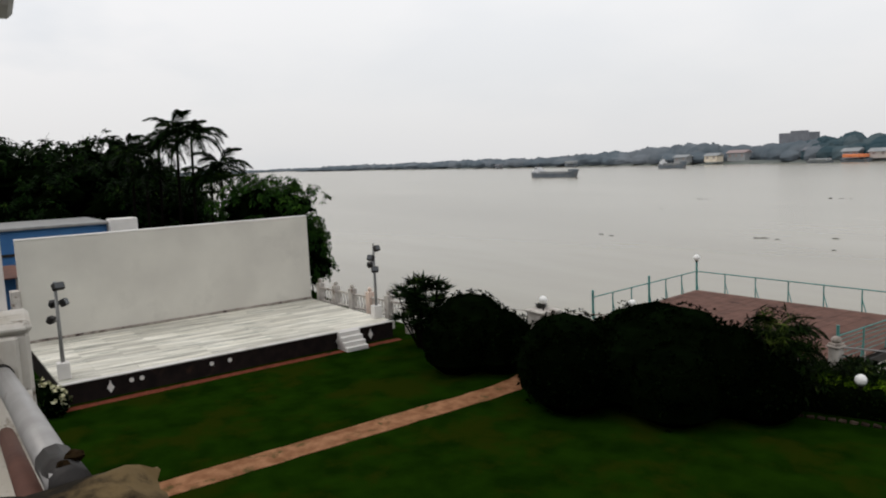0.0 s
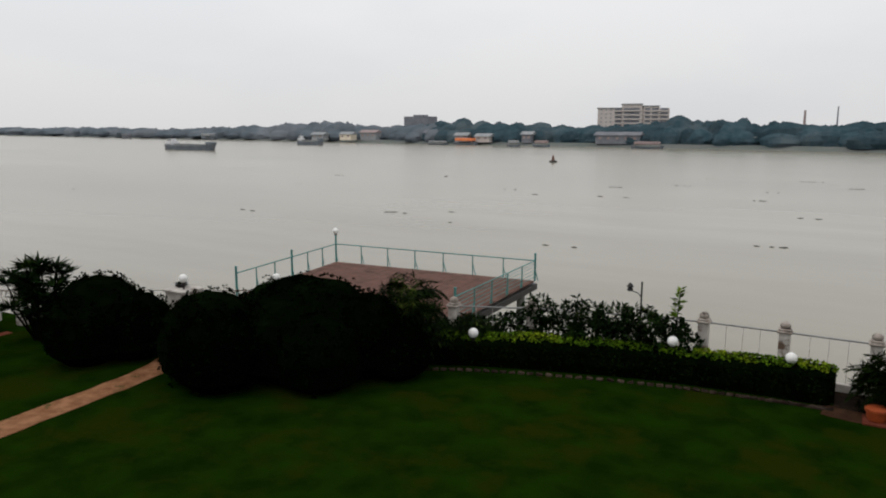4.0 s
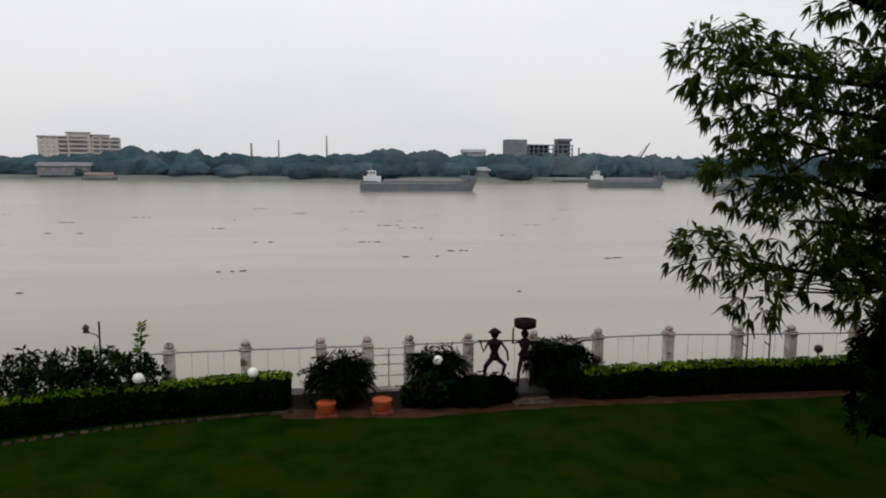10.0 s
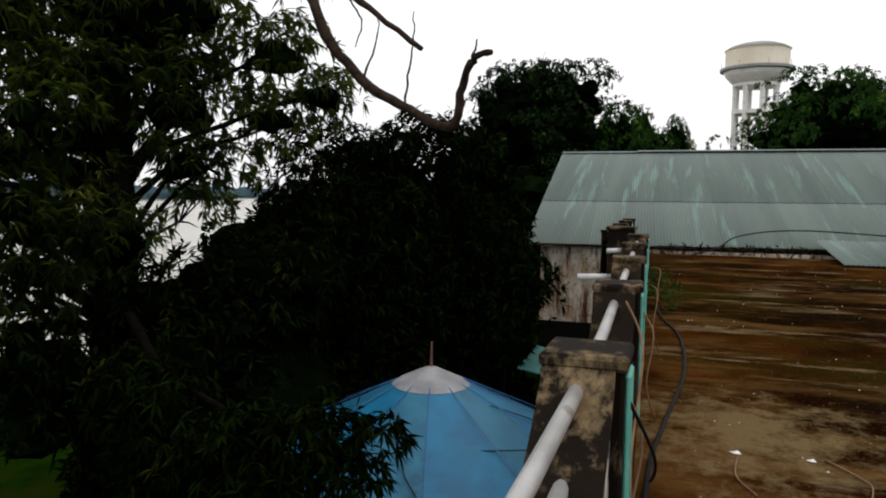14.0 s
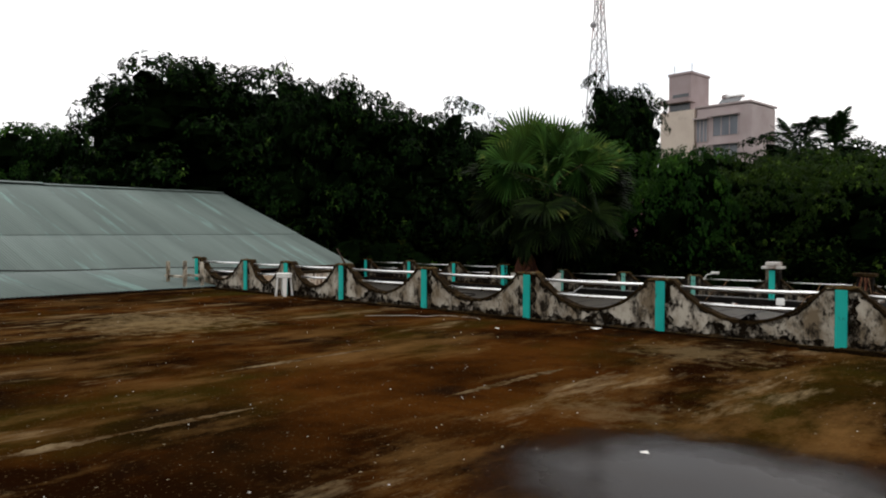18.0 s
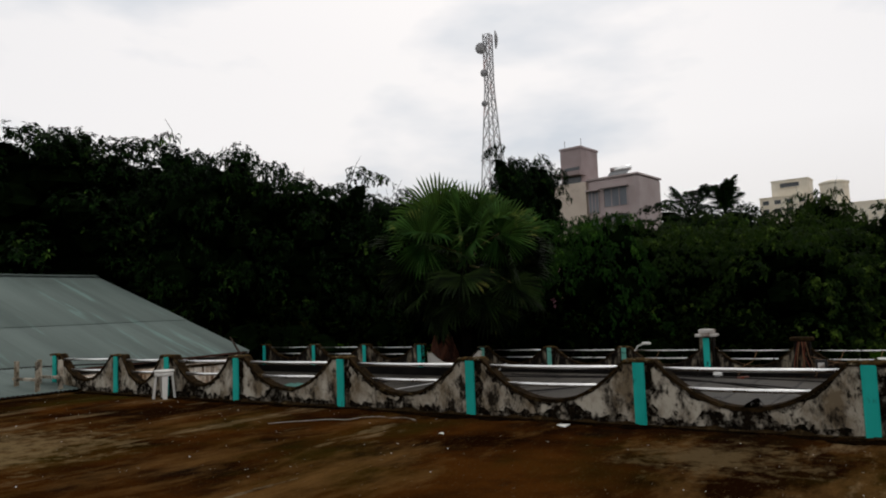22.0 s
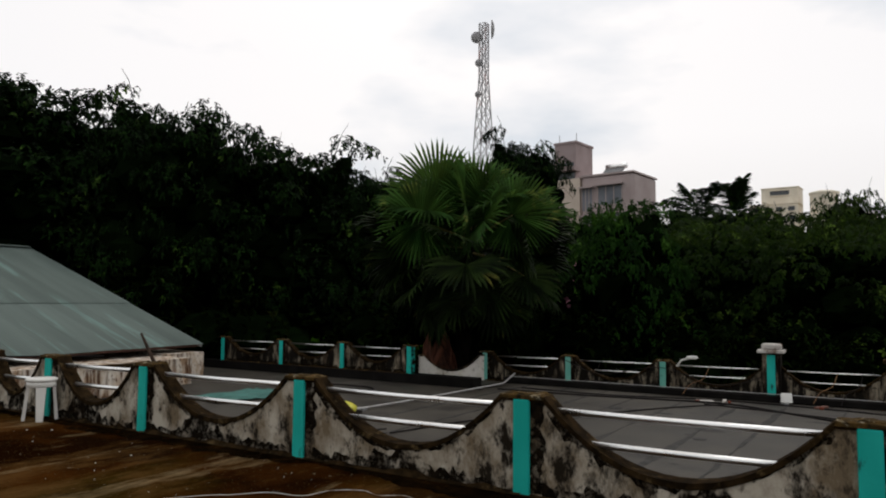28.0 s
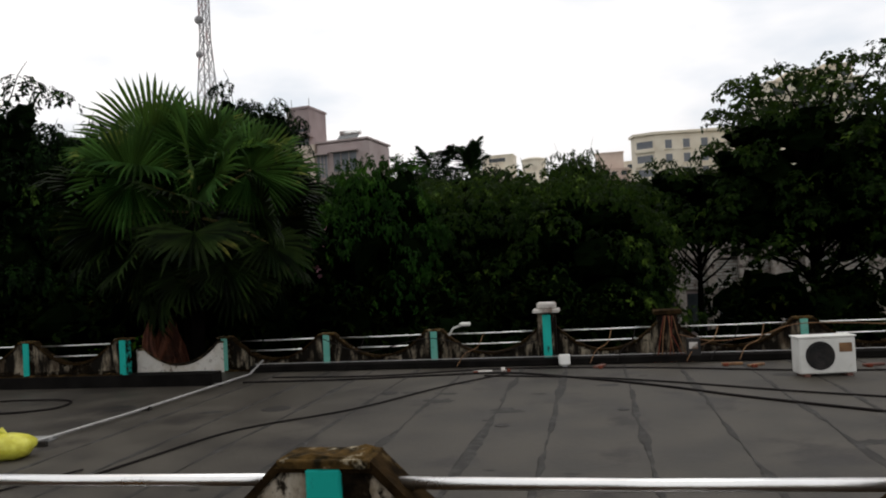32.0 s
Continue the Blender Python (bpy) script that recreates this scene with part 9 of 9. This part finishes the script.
def plastic_stool(m):
    t = thing("plastic_stool", "white moulded plastic stool by the street parapet", "stool", m)
    part("seat", Geo().lathe([(0.2, 0.58), (0.225, 0.6), (0.225, 0.625), (0.2, 0.64), (0.02, 0.645)], 20), PLASTIC, t, smooth=True)
    part("apron", Geo().lathe([(0.19, 0.5), (0.21, 0.51), (0.205, 0.59), (0.18, 0.59)], 20), PLASTIC, t, smooth=True)
    for k in range(4):
        part("leg", Geo().add([(0.2, -0.05, 0), (0.25, -0.045, 0), (0.25, 0.045, 0), (0.2, 0.05, 0), (0.15, -0.075, 0.58), (0.19, -0.07, 0.58), (0.19, 0.07, 0.58), (0.15, 0.075, 0.58)],
                              [(0, 1, 5, 4), (1, 2, 6, 5), (2, 3, 7, 6), (3, 0, 4, 7), (0, 3, 2, 1), (4, 5, 6, 7)], pose(0, 0, 0, 0, 0, 45 + 90 * k)), PLASTIC, t)
    return t


plastic_stool(pose(14.98, -11.06, ROOF, 0, 0, 15) @ Matrix.Scale(0.86, 4))
t = thing("wooden_stake", "grey wooden stake leaning on the parapet pier", "stake", None)
part("stick", Geo().tube([(13.05, -11.5, 4.3), (13.2, -11.5, 5.75), (13.7, -11.62, 6.15)], [0.03, 0.028, 0.015], 6), BAREBARK, t)
t = thing("end_wall", "stained white masonry upstand at the lower roof's end", "wall", pose(17.3, -14.6, LOWROOF))
# Added dark strip in place of the dark thing hiding the wall's bottom.
part("footing", Geo().box((-0.02, -0.1, 0), (0.22, 1.2, 0.55), 0.01), TARSEAM, t, "black strip standing in for what hides the wall foot")
part("wall", Geo().box((0, -0.1, 0.55), (0.2, 1.2, 1.05), 0.01), SHEDWALL, t)
part("coping", Geo().box((-0.03, -0.13, 1.05), (0.23, 1.23, 1.11), 0.01), MOSSTOP, t)
t = thing("teal_sheet", "crumpled faded teal plastic sheet on the lower roof", "plastic sheet", pose(18.7, -17.9, LOWROOF))
g, n = Geo(), 12
for i in range(n + 1):
    for j in range(n + 1):
        u, v = i / n - 0.5, j / n - 0.5
        g.v.append((1.5 * u + 0.3 * v, 2.2 * v + 0.2 * noise.noise((u * 3, v * 3, 1)), 0.03 + 0.09 * abs(noise.noise((u * 4, v * 5, 3))) + 0.03 * noise.noise((u * 11, v * 11, 6))))
g.f += [(i * (n + 1) + j, (i + 1) * (n + 1) + j, (i + 1) * (n + 1) + j + 1, i * (n + 1) + j + 1) for i in range(n) for j in range(n)]
part("sheet", g, TEALSHEET, t, smooth=True)
# old table frame at the sheet's end
t = thing("wooden_trestle", "grey weathered wooden trestle at the terrace corner", "trestle", pose(19.0, -10.7, ROOF))
for x, y in ((-0.45, -0.25), (0.45, -0.25), (-0.45, 0.25), (0.45, 0.25)):
    part("leg", Geo().box((x - 0.04, y - 0.04, 0), (x + 0.04, y + 0.04, 0.72), 0.005), PARAPET, t)
part("rail", Geo().box((-0.55, -0.3, 0.3), (0.55, -0.22, 0.36), 0.005), PARAPET, t)
part("rail", Geo().box((-0.55, 0.22, 0.3), (0.55, 0.3, 0.36), 0.005), PARAPET, t)

# ---- lower roof ----
ZL = LOWROOF
rng = np.random.default_rng(23)
for k in range(17):
    x = 14.1 - k * 1.1 + 0.06 * rng.normal()
    g, row = Geo(), []
    for j in range(90):
        y = -24.3 + 12.6 * j / 89
        mid = x + (y + 24.4) * 0.004 + 0.05 * noise.noise((k * 3.7, y * 0.5, 0)) + 0.02 * noise.noise((k * 3.7, y * 3, 4))
        w = 0.034 + 0.075 * max(-0.38, noise.noise((k * 5.1, y * 0.9, 8))) + 0.03 * noise.noise((k * 2.3, y * 5.0, 2))
        w = max(0.006, w)
        row.append((mid - w - 0.01 * rng.random(), mid + w + 0.01 * rng.random(), y))
    for (a0, b0, y0), (a1, b1, y1) in zip(row, row[1:]):
        c0, d0, c1, d1 = a0 * .8 + b0 * .2, a0 * .2 + b0 * .8, a1 * .8 + b1 * .2, a1 * .2 + b1 * .8
        g.add([(a0, y0, ZL), (b0, y0, ZL), (b1, y1, ZL), (a1, y1, ZL), (c0, y0, ZL + 0.009), (d0, y0, ZL + 0.009), (d1, y1, ZL + 0.009), (c1, y1, ZL + 0.009)],
              [(4, 5, 6, 7), (0, 4, 7, 3), (1, 2, 6, 5)])
    part("seam", g, SEAMWORN, lower)
for x, y, r in ((12.35, -20.0, 0.26), (15.5, -20.2, 0.3), (10.7, -21.3, 0.16), (8.3, -18.6, 0.12), (6.6, -19.6, 0.1)):
    part("patch", Geo().lathe([(r, 0), (r * 0.8, 0.012), (0.02, 0.014)], 14, at=(x, y, ZL)), TARSEAM, lower)
for k in range(46):
    # ragged smears of old bitumen left on the felt
    x, y, r = -3 + 17 * rng.random(), -23.9 + 10 * rng.random() ** 1.4, 0.05 + 0.16 * rng.random() ** 2
    g = Geo()
    rim = [(x + 1.7 * r * q * math.cos(i * 0.449), y + r * q * math.sin(i * 0.449), ZL + 0.001) for i in range(14) for q in (0.55 + 0.8 * rng.random(),)]
    g.add(rim + [(x, y, ZL + 0.006)], [(i, (i + 1) % 14, 14) for i in range(14)])
    part("smear", g, SEAMWORN, lower)
# conduit and kerb that part the left strip of the lower roof
t = thing("roof_conduit", "pale pipe conduit running across the lower roof", "conduit", None)
part("pipe", Geo().tube([(14.6, -24.2, ZL + 0.3), (14.65, -23.6, ZL + 0.07), (14.8, -19.5, ZL + 0.06), (15.0, -17.2, ZL + 0.06), (15.6, -12.2, ZL + 0.06)], 0.022, 8), PIPEGREY, t, smooth=True)
for y in (-22.5, -20, -17.5, -15):
    part("clip", Geo().box((14.74, y - 0.03, ZL), (14.92, y + 0.03, ZL + 0.07)), TARSEAM, t)
structure("trim_far_upstand", Geo().box((-11, -24.55, ZL), (15.0, -24.3, ZL + 0.16), 0.02), TARBLACK, "black bitumen upstand along the far parapet", "upstand")
t = thing("wall_conduit", "thin pale pipe along the foot of the far parapet", "conduit", None)
part("pipe", Geo().tube([(-10, -24.42, ZL + 0.19), (3, -24.42, ZL + 0.185), (14.9, -24.42, ZL + 0.19)], 0.009, 6), PIPEGREY, t)

ZC = ZL + 0.02
cable([(12.9, -16.0, ZC), (12.7, -16.8, ZC), (12.2, -18.4, ZC), (10.9, -19.8, ZC), (9.8, -21.8, ZC), (8.7, -23.3, ZC)], 0.016, "black cable snaking over the lower roof")
cable([(13.6, -13.0, ZC), (13.9, -14.6, ZC), (13.2, -16.3, ZC)], 0.014, "black cable snaking over the lower roof")
cable([(14.4, -22.8, ZC), (12.0, -22.9, ZC), (10.2, -23.2, ZC), (8.7, -23.3, ZC), (7.0, -22.3, ZC), (5.8, -21.4, ZC), (4.5, -20.2, ZC), (2.0, -18.4, ZC), (0, -17.8, ZC)], 0.02, "black cable snaking over the lower roof")
cable([(9.2, -23.0, ZC), (7.1, -22.5, ZC), (5.6, -21.8, ZC), (3.6, -20.6, ZC), (1.0, -19.4, ZC)], 0.016, "black cable snaking over the lower roof")
cable([(14.0, -23.4, ZC), (11.5, -23.3, ZC), (9.0, -23.9, ZC), (6.0, -23.6, ZC), (3.0, -22.8, ZC), (0, -22.6, ZC)], 0.016, "black cable snaking over the lower roof")
cable([(18.9, -20.4, ZC), (17.8, -19.8, ZC), (16.9, -20.2, ZC), (17.2, -21.0, ZC), (18.4, -21.1, ZC), (19.5, -20.8, ZC)], 0.02, "coiled black hose on the lower roof")
for k, x in enumerate((4.4, 4.0, 3.5, 6.1, 6.6, 12.2, 9.4)):
    s = 0.3 + 0.25 * rng.random()
    cable([(x, -24.55, ZL + 0.74), (x + s * 0.3, -24.4, ZL + 0.45), (x + s, -24.35, ZL + 0.3), (x + s * 1.4, -24.2, ZL + 0.05)], 0.01, "loose wire hanging from the far parapet", (STRAW, CABLE)[k % 2], "wire")
cable([(5.6, -24.5, ZL + 0.7), (4.6, -24.5, ZL + 0.42), (3.6, -24.5, ZL + 0.5), (2.7, -24.5, ZL + 0.72), (0.4, -24.5, ZL + 0.6)], 0.01, "loose wire strung along the far parapet", STRAW, "wire")
cable([(13.2, -24.5, ZL + 0.72), (12.2, -24.5, ZL + 0.4), (10.6, -24.5, ZL + 0.66), (9.2, -24.5, ZL + 0.3), (8.0, -24.5, ZL + 0.62)], 0.01, "loose wire strung along the far parapet", CABLE, "wire")


def ac_unit(m):
    t = thing("air_conditioner", "white outdoor air conditioner unit on the lower roof", "air conditioner", m)
    part("case", Geo().box((-0.48, -0.17, 0.05), (0.48, 0.17, 0.68), 0.02), ACWHITE, t)
    part("fan_grille", Geo().lathe([(0.25, 0.0), (0.25, 0.012), (0.22, 0.016), (0.06, 0.012), (0.02, 0.014)], 26, pose(0.13, 0.172, 0.37, -90)), IRON, t, "round dark fan grille")
    for k in range(4):
        part("grille_ring", Geo().tube([(0.13 + (0.06 + 0.05 * k) * math.cos(a * 0.2618), 0.192, 0.37 + (0.06 + 0.05 * k) * math.sin(a * 0.2618)) for a in range(25)], 0.004, 4, False), IRON, t)
    part("label", Geo().box((-0.42, 0.171, 0.42), (-0.2, 0.174, 0.58)), STRAW, t, "yellowed sticker")
    part("top_lip", Geo().box((-0.5, -0.185, 0.68), (0.5, 0.185, 0.71), 0.01), ACWHITE, t)
    for x in (-0.36, 0.36):
        part("foot", Geo().box((x - 0.05, -0.17, 0), (x + 0.05, 0.17, 0.05)), RUST, t)
    return t


ac_unit(pose(3.02, -22.35, ZL, 0, 0, 8))

# tall pier heads on the far parapet
t = thing("pier_head", "tall parapet pier with a pale cap block", "pier", pose(7.98, -24.6, ZL))
part("shaft", Geo().box((-0.2, -0.2, 0), (0.2, 0.14, 1.14), 0.01), FARPLASTER, t)
part("strip", Geo().box((-0.09, 0.142, 0.05), (0.09, 0.155, 1.1)), TURQ, t)
part("cap", Geo().box((-0.29, -0.27, 1.14), (0.29, 0.27, 1.22), 0.015).box((-0.22, -0.2, 1.22), (0.2, 0.2, 1.36), 0.03), FENCE, t, "pale concrete cap")
t = thing("pier_head", "tall dark pier wrapped in tangled wires", "pier", pose(5.42, -24.6, ZL))
part("shaft", Geo().box((-0.21, -0.2, 0), (0.21, 0.14, 1.0), 0.03), PIERPLASTER, t)
part("cap", Geo().box((-0.29, -0.25, 1.0), (0.29, 0.2, 1.1), 0.015), MOSSTOP, t)
for k in range(9):
    x = -0.2 + 0.05 * k
    part("wire", Geo().tube([(x * 0.5, 0.16, 0.98), (x + 0.04 * rng.normal(), 0.18, 0.6), (x * 1.6, 0.2, 0.15), (x * 2.2, 0.3, 0.01)], 0.011, 5), (STRAW, EDGEM, CABLE)[k % 3], t)
t = thing("junction_box", "small black junction box with pale panel", "junction box", pose(4.95, -24.35, ZL))
part("case", Geo().box((-0.14, -0.05, 0.12), (0.14, 0.05, 0.5), 0.01), IRON, t)
part("panel", Geo().box((-0.08, 0.05, 0.28), (0.09, 0.054, 0.42)), FENCE, t)
t = thing("floodlight", "small white floodlight lying by the pier", "floodlight", pose(7.62, -24.1, ZL))
part("case", Geo().box((-0.12, -0.07, 0.03), (0.12, 0.07, 0.26), 0.02, pose(0, 0, 0, 15, 0, 10)), ACWHITE, t)
part("stand", Geo().box((-0.05, -0.09, 0), (0.05, 0.09, 0.04)), STEELGREY, t)
t = thing("street_floodlight", "white floodlight arm on the far parapet rail", "floodlight", pose(10.2, -24.6, ZL + 0.8))
part("arm", Geo().tube([(0, 0, -0.1), (-0.1, 0, 0.06), (-0.3, 0, 0.12)], 0.025, 6), ACWHITE, t)
part("head", Geo().box((-0.5, -0.08, 0.1), (-0.25, 0.08, 0.18), 0.02), ACWHITE, t)
t = thing("plastic_sack", "yellow plastic sack slumped on the lower roof", "sack", pose(14.78, -16.9, ZL) @ Matrix.Scale(0.72, 4))
g = Geo()
n, k = 16, 8
vs = []
for i in range(k + 1):
    for j in range(n):
        a, e = 2 * math.pi * j / n, math.pi * i / k
        r = 0.36 * (1 + 0.25 * noise.noise((math.cos(a) * 2, math.sin(a) * 2, i * 0.5)))
        vs.append((r * math.sin(e) * math.cos(a) * 1.2, r * math.sin(e) * math.sin(a), max(0, 0.2 - 0.26 * math.cos(e) * (1 + 0.2 * noise.noise((a * 2, e * 2, 1))))))
g.add(vs, [(i * n + j, i * n + (j + 1) % n, i * n + n + (j + 1) % n, i * n + n + j) for i in range(k) for j in range(n)])
part("bag", g, YELLOWBAG, t, smooth=True)
part("tie", Geo().tube([(0.1, 0, 0.42), (0.2, 0.05, 0.52)], [0.05, 0.09], 7), YELLOWBAG, t)
t = thing("roof_plank", "grey board lying on the lower roof by the sack", "board", pose(16.2, -17.6, ZL, 0, 0, 12))
part("board", Geo().box((-1.3, -0.12, 0), (1.3, 0.12, 0.05), 0.006), STEELGREY, t)
for x, y, a in ((9.3, -23.5, 10), (6.9, -23.9, 60), (8.9, -23.7, 100), (4.3, -23.8, 5), (3.9, -23.6, 35), (1.9, -23.3, 15)):
    t = thing("debris", "broken brick and wood scrap at the parapet foot", "debris", pose(x, y, ZL, 0, 0, a), "roof debris")
    part("scrap", Geo().box((-0.2, -0.04, 0), (0.2, 0.05, 0.05), 0.01), (RUST, FENCE, STRAW)[int(a) % 3], t)
    part("chip", Geo().box((0.1, 0.08, 0), (0.2, 0.15, 0.06), 0.01), EDGEM, t)

# white corner bay under the fan palm
t = thing("wall_corner_bay", "whitewashed low corner wall under the fan palm", "parapet", pose(15.85, -24.66, LOWROOF, 0, 0, 42), kind="structure")
w, c = scallop_wall(0.0, 1.95, 0.16, 0.74, 0.3, 0.14, None)
part("bay_wall", w, ENDPLASTER, t)
part("coping", c, COPINGWORN, t)
